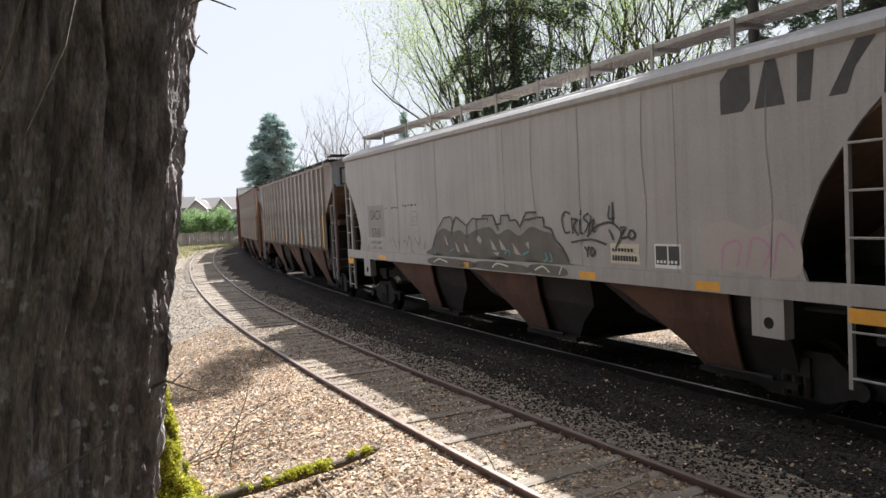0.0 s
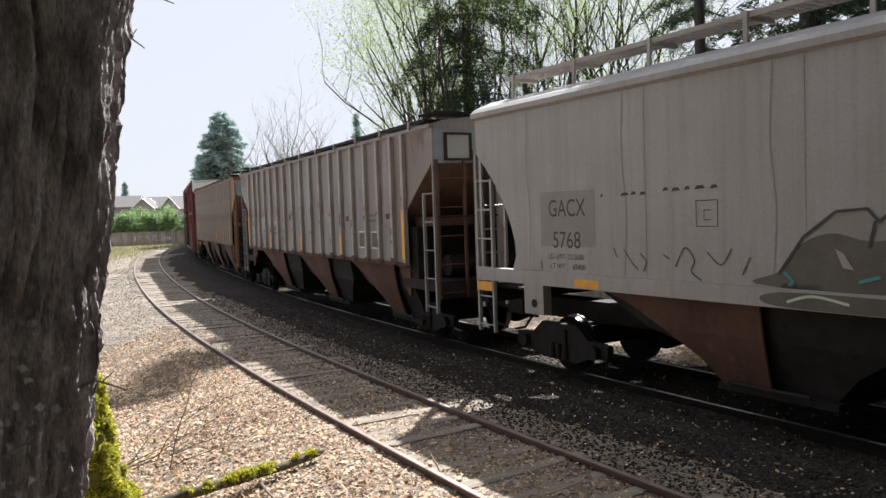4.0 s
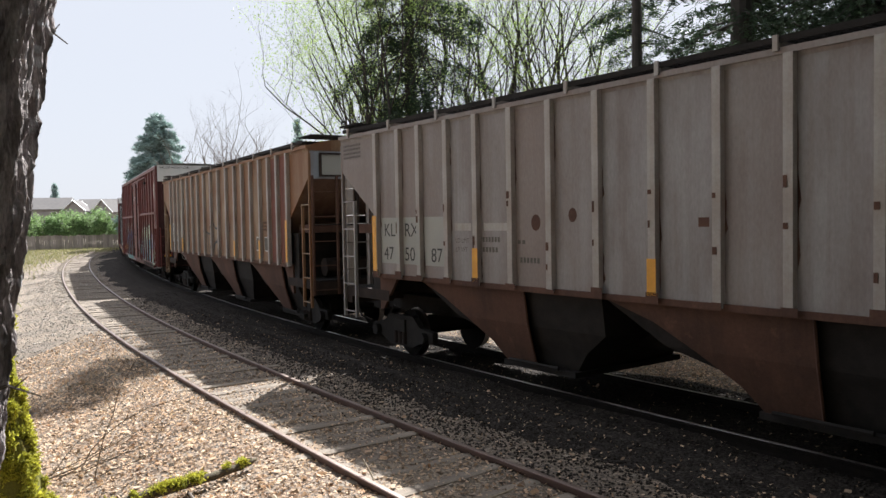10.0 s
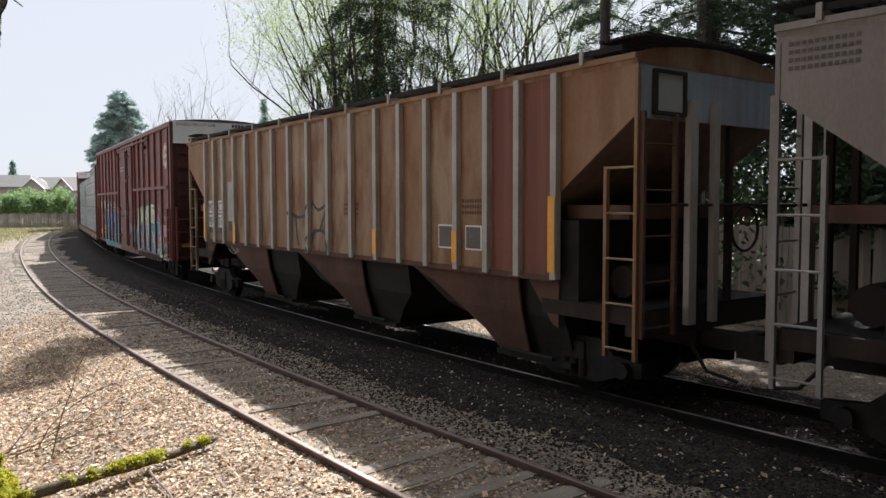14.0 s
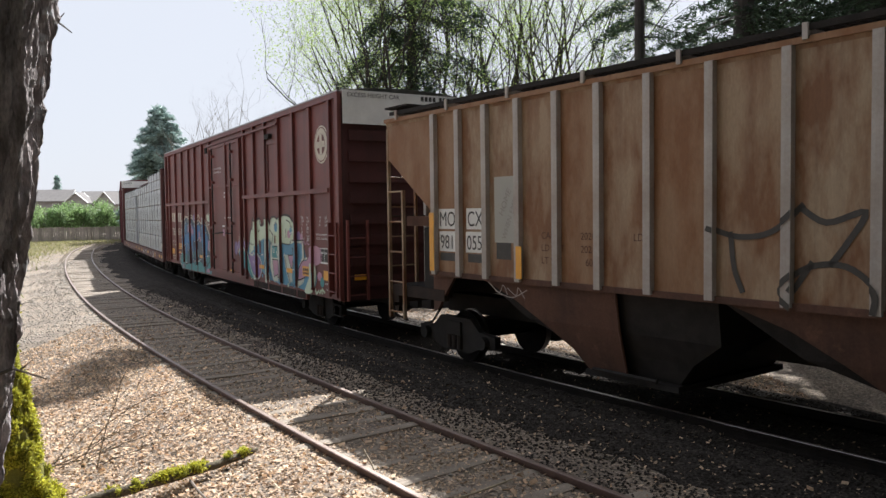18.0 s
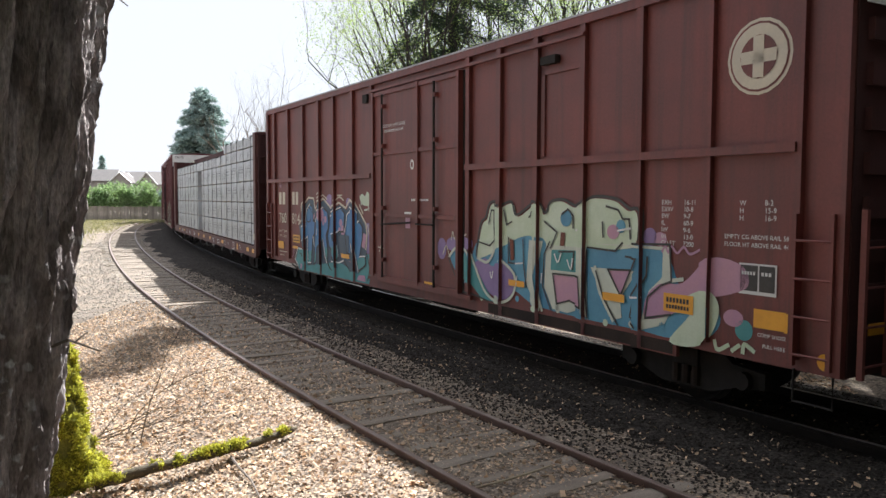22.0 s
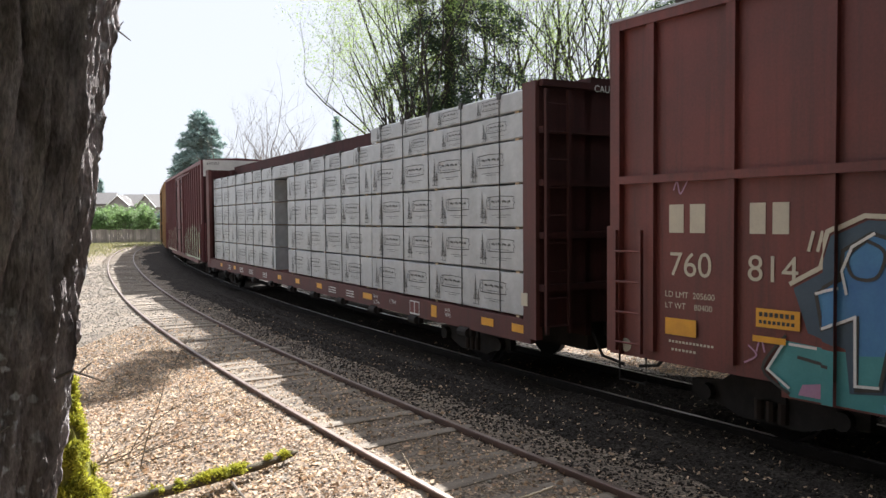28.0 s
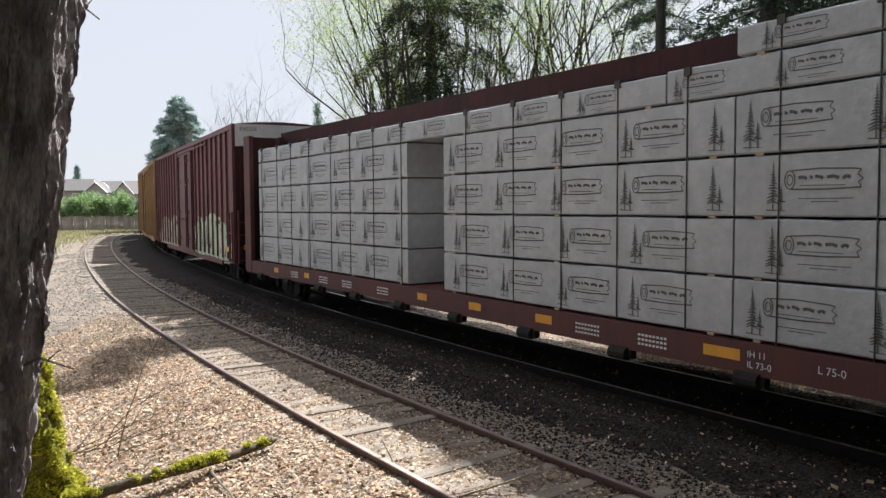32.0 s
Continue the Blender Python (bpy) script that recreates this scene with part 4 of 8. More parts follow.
class Skin:
    """The face of a car's side: flat panels with raised posts, on which paint lies."""

    def __init__(self, car, flat, raised=(), width=0.06, out=0.0, spans=()):
        self.car, self.steps, x = car, [], -40.0
        for a, b, y in sorted([(r - width, r + width, out) for r in raised] + list(spans)):
            self.steps += [(x, a, flat), (a, b, y)]
            x = b
        self.steps.append((x, 40.0, flat))

    def lay(self, polys, material, layer, name="graffiti", label=""):
        for poly in polys:
            self.run([poly], material, layer, name, label)

    def run(self, polys, material, layer, name, label):
        """One stroke of paint: a part on each panel or post that it crosses, welded where its lengths meet."""
        for a, b, y in self.steps:
            g = Geo()
            for piece in (between(poly, a, b) for poly in polys):
                if piece:
                    n = len(g.v)
                    g.v += [(x, y - 0.004 * layer, z) for x, z in piece]
                    g.f.append(tuple(range(n, n + len(piece))))
            if g.f:
                me = g.mesh(name, material)
                bm = bmesh.new()
                bm.from_mesh(me)
                bmesh.ops.remove_doubles(bm, verts=bm.verts, dist=0.0005)
                bmesh.ops.triangulate(bm, faces=bm.faces)
                bm.to_mesh(me), bm.free()
                part(name, me, None, self.car, label)

    def blob(self, pts, material, layer, label="", smooth=True):
        return self.lay([rounded(pts) if smooth else pts], material, layer, "graffiti", label)

    def stroke(self, lines, width, material, layer, label="", smooth=True):
        """Each line becomes one ribbon, mitred at its bends."""
        for pts in lines:
            c = [Vector(p) for p in (rounded(pts, False) if smooth else pts)]
            c = [c[0]] + [q for p, q in zip(c, c[1:]) if (q - p).length > 1e-4]
            d = [(q - p).normalized() for p, q in zip(c, c[1:])]
            left, right = [], []
            for k, p in enumerate(c):
                e, f = d[max(k - 1, 0)], d[min(k, len(d) - 1)]
                m = e + f
                m = m.normalized() if m.length > 0.2 else f
                h = width / 2 / max(0.5, m.dot(f))
                p = p - f * width * 0.25 if k == 0 else p + e * width * 0.25 if k == len(c) - 1 else p
                w = Vector((-m.y, m.x)) * h
                left.append(p + w), right.append(p - w)
            self.run([[tuple(left[k]), tuple(left[k + 1]), tuple(right[k + 1]), tuple(right[k])] for k in range(len(c) - 1)], material, layer, "graffiti", label)

    def disc(self, x, z, rx, rz, material, layer, name="graffiti", label="", n=20):
        return self.lay([[(x + rx * math.cos(2 * math.pi * k / n), z + rz * math.sin(2 * math.pi * k / n)) for k in range(n)]], material, layer, name, label)

    def panel(self, x0, x1, z0, z1, material, layer=1, name="plate", label=""):
        return self.lay([[(x0, z0), (x1, z0), (x1, z1), (x0, z1)]], material, layer, name, label)

    def marks(self, x0, x1, z0, z1, n, material, layer=2, fill=0.68, slant=0.0, label="block marks in place of lettering"):
        """n upright bars across a span, standing for characters."""
        w = (x1 - x0) / n
        return self.lay([[(x0 + i * w, z0), (x0 + (i + fill) * w, z0), (x0 + (i + fill) * w + slant, z1), (x0 + i * w + slant, z1)] for i in range(n)], material, layer, "marking", label)

    def text(self, body, x, z, size, material, y, turn=0.0, wide=1.0):
        letters(self.car, body, size, material, pose(x, y, z, 0, -turn, 0) @ Matrix.Diagonal((wide, 1, 1, 1)))


SP_FADED_GREY = surface("faded_grey_spray", (0.27, 0.25, 0.23), (0.235, 0.215, 0.195), scale=2, spread=0.06, rough=0.6)
SP_PALE = surface("off_white_spray", (0.56, 0.60, 0.50), (0.48, 0.52, 0.44), scale=2.5, spread=0.05, rough=0.55, bump=0.02)
SP_NAVY = surface("navy_spray", (0.035, 0.065, 0.10), (0.05, 0.085, 0.12), scale=1.5, spread=0.05, rough=0.5)
# pale hopper
A = Skin(car_a, -1.54)
A.panel(-6.69, -5.47, 2.12, 2.96, SP_FADED_GREY, 1, "repaint_patch", "grey repainted patch behind the marks")
A.text("GACX", -6.5, 2.58, 0.37, INK, -1.545, wide=0.8)
A.text("5768", -6.42, 2.1, 0.36, INK, -1.545, wide=0.9)
A.text("LD LMT  223600", -6.52, 1.93, 0.115, INK, -1.545)
A.text("LT WT     62400", -6.48, 1.78, 0.115, INK, -1.545)
A.lay([[(6.25, 3.74), (6.6, 3.74), (6.72, 3.85), (6.72, 4.29), (6.4, 4.29), (6.25, 4.15)]], INK, 1, "marking", "black block shape in place of a company name")
A.lay([[(6.78, 3.74), (7.22, 3.74), (7.1, 4.29), (6.95, 4.29)]], INK, 1, "marking", "black wedge shape")
A.lay([[(7.38, 3.74), (7.55, 3.74), (7.62, 4.29), (7.4, 4.29)]], INK, 1, "marking", "black upright bar")
A.lay([[(7.78, 3.74), (8.0, 3.74), (8.1, 4.0), (8.35, 4.29), (8.12, 4.29), (7.98, 4.06)]], INK, 1, "marking", "black slanted bar")
for x0, x1 in ((-5.9, -5.39), (-1.2, -0.7), (3.17, 3.6), (5.76, 6.19)):
    plate(car_a, "reflector", x0, x1, 1.52, 1.64, -1.58, YELLOW)
plate(car_a, "placard_holder", -6.97, -6.69, 1.76, 1.9, -1.55, PALE_RIB)
A.panel(4.94, 5.47, 1.77, 2.11, WHITE, 1, "data_plate", "white framed black data plate")
A.panel(4.97, 5.2, 1.82, 2.08, INK, 2, "data_plate")
A.panel(5.23, 5.44, 1.82, 2.08, INK, 2, "data_plate")
A.marks(4.99, 5.42, 1.84, 1.88, 6, WHITE, 3)
A.panel(3.95, 4.62, 1.8, 2.1, SP_CREAM, 1, "notice", "cream notice with marks that stand for numbers")
A.marks(4.0, 4.58, 1.84, 1.92, 9, INK, 3)
A.marks(4.0, 4.5, 1.98, 2.03, 7, INK, 3)
A.blob([(-2.5, 1.73), (-2.52, 1.89), (-2.36, 2.1), (-2.22, 2.3), (-1.85, 2.56), (-1.52, 2.58), (-1.4, 2.46), (-1.25, 2.57), (-0.84, 2.4), (-0.5, 2.53), (-0.31, 2.51), (-0.07, 2.58), (0.33, 2.58), (0.49, 2.41), (0.64, 2.57), (0.94, 2.57), (0.97, 2.48), (1.19, 2.48),
        (1.33, 2.36), (1.56, 2.61), (1.91, 2.61), (1.93, 2.52), (2.12, 2.51), (2.14, 2.37), (2.37, 2.31), (2.46, 2.13), (2.66, 2.02), (2.84, 1.78), (2.8, 1.73)], SP_FADED_GREY, 1, "faded grey tops of graffiti letters", smooth=False)
A.blob([(-2.48, 1.73), (-2.5, 1.92), (-2.25, 2.22), (-1.9, 2.34), (-1.5, 2.26), (-1.1, 2.3), (-0.8, 2.2), (-0.4, 2.3), (0.2, 2.36), (0.5, 2.22), (0.9, 2.32), (1.3, 2.2), (1.7, 2.36), (2.1, 2.28), (2.35, 2.24), (2.48, 2.08), (2.68, 1.95), (2.82, 1.76), (2.8, 1.73)], SP_OLIVE, 2, "dark grimed graffiti letters")
for k in range(8):
    A.panel(-2.5 + 0.66 * k, -2.0 + 0.66 * k + 0.1 * (k % 3), 1.722, 1.78 + 0.04 * (k % 2), SP_OLIVE, 2 + k % 2, "graffiti")
A.stroke([[(-2.52, 1.89), (-2.22, 2.3), (-1.85, 2.57), (-1.52, 2.59), (-1.4, 2.46), (-1.25, 2.58), (-0.84, 2.41)], [(-0.8, 2.15), (-0.78, 2.4), (-0.5, 2.54), (-0.31, 2.52), (0.14, 2.53), (0.14, 2.47)], [(-0.07, 2.52), (-0.07, 2.59), (0.33, 2.59), (0.52, 2.3)],
          [(0.42, 2.41), (0.64, 2.42), (0.66, 2.58), (0.94, 2.58), (0.97, 2.48), (1.19, 2.49), (1.33, 2.36), (1.56, 2.62), (1.91, 2.62)], [(1.5, 2.48), (1.88, 2.52), (1.93, 2.53), (2.12, 2.52), (2.14, 2.36), (2.37, 2.32)], [(-1.44, 2.46), (-1.5, 2.2)], [(-0.35, 2.5), (-0.36, 2.2)], [(2.37, 2.31), (2.46, 2.13), (2.66, 2.02), (2.84, 1.78)]], 0.032, INK, 4, "black graffiti outline", smooth=False)
A.lay([[(x, z), (x + 0.1, z - 0.06), (x + 0.2 + 0.02 * k, z - 0.22), (x + 0.08, z - 0.2)] for k, (x, z) in enumerate(((-1.86, 2.18), (-1.34, 2.05), (-0.94, 2.05), (0.2, 2.13), (0.55, 2.13), (1.05, 2.06)))] + [[(1.5, 2.06), (1.62, 2.1), (1.64, 1.95)], [(-0.36, 2.12), (-0.26, 2.2), (-0.14, 2.1), (-0.2, 2.02)], [(0.3, 1.86), (0.55, 1.88), (0.5, 1.8)]], PALE_RIB, 4, "graffiti", "pale slits between letters")
A.stroke([[(-2.45, 1.9), (-2.35, 1.8), (-2.4, 1.76)], [(-1.6, 1.84), (-1.4, 1.9)], [(0.75, 1.86), (0.9, 1.92), (0.95, 1.82)], [(1.4, 1.85), (1.62, 1.92)], [(2.15, 1.9), (2.2, 1.8), (2.1, 1.76)], [(2.3, 1.9), (2.36, 1.8), (2.3, 1.76)]], 0.035, SP_TEAL, 4, "thin teal lines")
A_SILL = Skin(car_a, -1.58)
A_SILL.blob([(-2.53, 1.52), (-2.5, 1.68), (-0.6, 1.66), (-0.5, 1.53)], SP_OLIVE, 1), A_SILL.blob([(-0.4, 1.54), (-0.2, 1.68), (1.4, 1.66), (1.6, 1.53)], SP_OLIVE, 1, "grime-dark spray on the sill"), A_SILL.blob([(1.7, 1.54), (1.75, 1.69), (2.7, 1.68), (2.75, 1.53)], SP_OLIVE, 1)
A_SILL.stroke([[(-2.4, 1.58), (-2.1, 1.66), (-1.7, 1.6)], [(0.3, 1.58), (0.5, 1.66), (0.9, 1.62)], [(1.85, 1.6), (2.1, 1.67), (2.3, 1.58)], [(2.6, 1.56), (2.68, 1.68)]], 0.03, SP_LIME, 2)
A.stroke([[(2.93, 2.57), (2.79, 2.6), (2.69, 2.48), (2.77, 2.27), (2.91, 2.27)], [(2.97, 2.5), (3.0, 2.25)], [(2.97, 2.48), (3.11, 2.47), (3.02, 2.36), (3.14, 2.22)], [(3.2, 2.47), (3.19, 2.27), (3.28, 2.25)], [(3.23, 2.62), (3.22, 2.55)], [(3.43, 2.57), (3.3, 2.5), (3.42, 2.4), (3.33, 2.27)], [(3.45, 2.4), (3.57, 2.46), (3.52, 2.3), (3.6, 2.28)], [(3.5, 2.52), (3.41, 2.2)],
          [(2.95, 2.1), (3.27, 2.14), (3.54, 2.15), (3.86, 2.08)], [(3.38, 2.2), (3.63, 2.36), (3.96, 2.42), (4.19, 2.32), (4.22, 2.22), (4.1, 2.04)], [(3.95, 2.3), (4.04, 2.16)], [(3.97, 2.67), (3.94, 2.49), (4.08, 2.48)], [(4.05, 2.72), (4.03, 2.41)], [(4.22, 2.34), (4.32, 2.33), (4.22, 2.19), (4.36, 2.2)], [(4.45, 2.3), (4.39, 2.22), (4.46, 2.17), (4.54, 2.22), (4.5, 2.29), (4.42, 2.29)], [(3.31, 2.03), (3.37, 1.96), (3.37, 1.88)], [(3.42, 2.04), (3.37, 1.96)], [(3.49, 2.03), (3.45, 1.95), (3.5, 1.89), (3.56, 1.96), (3.5, 2.03)]], 0.036, INK, 4, "thin black scrawled tag")
A.blob([(5.85, 1.85), (5.9, 2.3), (6.3, 2.42), (6.7, 2.3), (7.1, 2.42), (7.35, 2.25), (7.36, 1.8), (6.8, 1.76), (6.3, 1.8)], SP_FADED, 1, "faded pink graffiti")
A.stroke([[(6.2, 1.8), (6.25, 2.1), (6.5, 2.15), (6.45, 1.85)], [(6.6, 1.85), (6.7, 2.2), (6.95, 2.1), (6.85, 1.85)], [(7.0, 1.85), (7.1, 2.25), (7.3, 2.1)]], 0.03, SP_PINK, 2)
for x in (-7.0, -4.9, -2.6, 1.8, 4.75, 6.95):
    A.stroke([[(x, 1.75), (x + 0.05, 2.6), (x - 0.02, 3.4), (x + 0.02, 4.25)]], 0.02, SP_FADED_GREY, 1, "faint stain along a weld seam")

A.lay([[(x, z), (x + w, z + 0.01), (x + w * 0.8, z + 0.05), (x + 0.03, z + 0.045)] for x, z, w in ((-5.35, 2.84, 0.06), (-4.95, 2.84, 0.16), (-4.76, 2.85, 0.1), (-4.6, 2.84, 0.12), (-4.2, 2.88, 0.1), (-4.05, 2.87, 0.14), (-3.85, 2.88, 0.1), (-3.68, 2.88, 0.16), (-3.45, 2.88, 0.12))], INK, 2, "paint_chip", "row of chipped paint")
A.stroke([[(-3.66, 2.42), (-3.66, 2.74), (-3.34, 2.74), (-3.34, 2.42), (-3.66, 2.42)], [(-3.44, 2.62), (-3.54, 2.62), (-3.54, 2.5), (-3.44, 2.5)]], 0.011, SP_OLIVE, 2, "small boxed stencil", smooth=False)
A.stroke([[(-5.1, 2.12), (-5.04, 2.0)], [(-4.9, 2.1), (-4.75, 1.92), (-4.65, 1.84)], [(-4.6, 2.05), (-4.5, 1.95), (-4.55, 1.82)], [(-4.2, 2.05), (-4.1, 2.0)], [(-4.0, 1.9), (-3.85, 2.15), (-3.7, 2.0), (-3.75, 1.85), (-3.6, 1.75)], [(-3.5, 2.1), (-3.3, 1.95), (-3.15, 2.15)], [(-3.0, 1.85), (-2.9, 2.05)]], 0.022, SP_OLIVE, 2, "worn black scrawl")

# grey ribbed hopper
B = Skin(car_b, -1.52, RIB_B, 0.055, -1.61)
B.panel(-6.88, -4.8, 1.88, 2.74, BUFF, 1, "repaint_patch", "paler repainted patch behind the marks")
for body, x, z in (("KL", -6.76, 2.39), ("RX", -6.05, 2.39), ("47", -6.77, 1.95), ("50", -6.05, 1.95), ("87", -5.2, 1.95)):
    B.text(body, x, z, 0.35, INK, -1.53)
for x, z0, z1 in ((-6.98, 1.72, 2.78), (7.1, 1.74, 2.78), (3.17, 1.72, 2.24), (-0.32, 1.7, 2.16), (-3.85, 1.68, 2.22)):
    plate(car_b, "reflector", x - 0.07, x + 0.07, z0, z1, -1.615, YELLOW)
for x0, x1 in ((4.25, 4.69), (5.08, 5.52)):
    B.panel(x0, x1, 1.92, 2.32, WHITE, 1, "data_plate", "peeling white framed data stencil")
    B.panel(x0 + 0.03, x1 - 0.03, 1.95, 2.29, SP_OLIVE, 2, "data_plate")
B.panel(3.38, 3.58, 2.57, 2.69, RUST, 1), B.panel(5.97, 6.2, 2.6, 2.72, RUST, 1), B.panel(0.3, 0.45, 2.55, 2.66, RUST, 1)
B.disc(-2.5, 2.62, 0.1, 0.12, RUST, 1, "rust_spot"), B.disc(-1.75, 2.72, 0.08, 0.1, RUST, 1, "rust_spot")
B.marks(4.99, 5.5, 2.66, 2.72, 8, SP_OLIVE, 2), B.marks(4.99, 5.5, 2.54, 2.6, 8, SP_OLIVE, 2)
for z in (4.2, 4.12, 4.04, 3.96):
    B.marks(-8.3, -7.6, z, z + 0.04, 11, SP_OLIVE, 2)
B.panel(-4.5, -4.05, 2.5, 2.62, PALE_RIB, 1, "repaint_patch", "pale repainted strip"), B.panel(-3.72, -3.1, 2.5, 2.62, PALE_RIB, 1, "repaint_patch", "pale repainted strip")
B.text("LD LMT", -4.48, 2.3, 0.11, SP_OLIVE, -1.526), B.text("LT WT", -4.48, 2.15, 0.11, SP_OLIVE, -1.526)
B.marks(-3.75, -3.3, 2.32, 2.4, 6, SP_OLIVE, 2), B.marks(-3.75, -3.35, 2.16, 2.24, 5, SP_OLIVE, 2), B.marks(-2.85, -2.4, 2.02, 2.1, 6, SP_OLIVE, 2), B.marks(-2.9, -2.7, 2.3, 2.36, 2, SP_OLIVE, 2)
B.text("KLT  6-78", 6.3, 1.92, 0.1, SP_OLIVE, -1.526)
r_b = random.Random(21)
RUST_RUN = surface("orange_rust_run", (0.23, 0.12, 0.075), (0.18, 0.09, 0.055), scale=6, rough=0.8, spread=0.12)
for i, x in enumerate(RIB_B):
    for k in range(r_b.choice((1, 2, 2))):
        z = r_b.uniform(1.7, 3.6)
        ln = r_b.uniform(0.3, 1.4)
        B.blob([(x + 0.06, z), (x + 0.06, z + ln), (x + 0.07 + r_b.uniform(0, 0.02), z + ln * 0.75), (x + 0.07, z + ln * 0.4), (x + 0.075 + r_b.uniform(0, 0.03), z + ln * 0.15)], RUST, 2, "rust along a rib", smooth=False)
    plate(car_b, "rib_foot", x - 0.06 - r_b.uniform(0, 0.05), x + 0.06 + r_b.uniform(0, 0.06), 1.6, 1.66 + r_b.uniform(0, 0.1), -1.615, RUST)
    for k in range(2):
        zz = r_b.uniform(1.9, 3.0)
        plate(car_b, "rust_chip", x - 0.05, x - 0.05 + r_b.uniform(0.02, 0.06), zz, zz + r_b.uniform(0.04, 0.16), -1.614, RUST)
for k in range(8):
    x = 7.45 + 0.08 * k + r_b.uniform(-0.02, 0.02)
    B.panel(x, x + r_b.uniform(0.008, 0.03), 4.32 - r_b.uniform(0.1, 0.6), 4.34, RUST_RUN, 1 + k % 2, "rust_run", "rust run from the roof edge")
B.stroke([[(5.84, 4.3), (5.85, 3.6), (5.83, 2.9)], [(5.9, 4.3), (5.89, 3.9)]], 0.03, RUST_RUN, 1, "rust run beside a rib")

# ochre ribbed hopper
C = Skin(car_c, -1.52, RIB_C, 0.055, -1.61)
F_C = Skin(car_c, -1.52)
for x0, x1, z0, z1, body in ((-6.76, -6.2, 2.4, 2.74, "MO"), (-5.98, -5.45, 2.4, 2.74, "CX"), (-6.74, -6.17, 2.02, 2.36, "981"), (-6.0, -5.43, 2.02, 2.36, "055")):
    F_C.panel(x0, x1, z0, z1, WHITE, 1, "mark_panel", "white panel with black stencilled marks")
    C.text(body, x0 + 0.03, z0 + 0.05, 0.35 if len(body) == 2 else 0.33, INK, -1.53, wide=0.82)
F_C.panel(-6.72, -6.17, 1.86, 2.0, INK, 1), F_C.panel(-5.95, -5.45, 1.86, 2.0, INK, 1)
F_C.panel(-5.26, -4.6, 2.2, 3.22, BUFF, 1, "repaint_patch", "pale repainted square")
C.text("HOME", -5.06, 2.6, 0.16, SP_FADED_GREY, -1.53, 62)
C.text("WHEN EMPTY", -5.0, 2.24, 0.13, SP_FADED_GREY, -1.53, 66)
F_C.panel(-5.22, -4.87, 1.94, 2.2, INK, 1)
for k, row in enumerate(("CAPY", "LD LMT", "LT WT")):
    C.text(row, -4.2, 2.28 - 0.18 * k, 0.14, RUST, -1.53)
for k, row in enumerate(("202000", "202400", "60600")):
    C.text(row, -3.42 + (0.09 if k == 2 else 0), 2.28 - 0.18 * k, 0.14, RUST, -1.53)
C.text("LD", -2.5, 2.28, 0.14, RUST, -1.53)
for x, z0, z1 in ((-6.84, 1.68, 2.68), (-4.6, 1.67, 2.16), (2.4, 1.73, 2.18), (4.85, 1.73, 2.22), (7.03, 1.72, 2.74)):
    plate(car_c, "reflector", x - 0.065, x + 0.065, z0, z1, -1.617, YELLOW)
for x0, x1 in ((4.3, 4.7), (5.02, 5.43)):
    F_C.panel(x0, x1, 1.93, 2.31, WHITE, 1, "data_plate", "white framed dark data stencil")
    F_C.panel(x0 + 0.025, x1 - 0.025, 1.955, 2.285, SP_OLIVE, 2, "data_plate")
for z in (2.66, 2.57, 2.48):
    F_C.marks(4.95, 5.45, z, z + 0.05, 8, RUST, 2), F_C.marks(1.1, 1.7, z - 0.05, z, 8, RUST, 2)
for x0, x1 in ((5.66, 6.24), (6.36, 6.98)):
    F_C.panel(x0 + 0.02, x1, 1.68, 4.34, DEEP_RED, 1, "rusted_panel", "deep rust-red side panel")
C.stroke([[(-1.35, 2.45), (-1.0, 2.36), (-0.6, 2.42), (-0.25, 2.7)], [(-0.28, 2.68), (0.0, 2.52), (0.38, 2.62), (0.2, 2.3), (0.05, 2.1)], [(-1.1, 2.4), (-1.05, 2.0), (-0.95, 1.75)], [(-0.35, 1.62), (-0.5, 1.8), (-0.2, 2.05), (0.2, 2.08), (0.5, 1.85), (0.5, 1.64)], [(-0.15, 2.1), (-0.35, 1.8)]], 0.065, INK, 3, "loose black spray-painted scrawl")
LOW_C = Skin(car_c, -1.49)
LOW_C.stroke([[(-5.45, 1.56), (-5.2, 1.42), (-5.1, 1.54), (-5.0, 1.4)], [(-5.0, 1.5), (-4.8, 1.4), (-4.75, 1.52), (-4.6, 1.36)], [(-5.3, 1.44), (-4.9, 1.36), (-4.55, 1.5)]], 0.014, SP_FADED, 2, "thin pale scribble on the slope")

# oxide red boxcar
D_POSTS = [o - D0 for o in (50.78, 51.94, 53.11, 54.24, 55.21, 56.34, 57.37, 61.35, 62.3, 63.3, 64.38, 65.5, 66.62, 67.8)]
D = Skin(car_d, -1.5, D_POSTS, 0.06, -1.57, [(57.55 - D0, 61.15 - D0, -1.575)])
D.blob([(1.74, 1.59), (1.97, 1.76), (2.28, 1.73), (2.5, 1.5), (2.84, 1.1), (3.3, 0.97), (3.64, 1.15), (4.1, 1.0), (4.6, 0.95), (5.4, 0.92), (6.0, 0.92), (6.5, 0.92), (7.0, 0.9), (7.6, 1.0), (7.75, 1.3), (7.2, 1.5), (6.9, 1.98), (6.4, 2.05), (5.4, 2.0), (4.5, 2.05), (3.4, 2.1), (2.7, 2.0), (2.4, 1.7), (2.3, 1.2), (2.1, 1.2)], SP_SKY, 1, "blue graffiti ground")
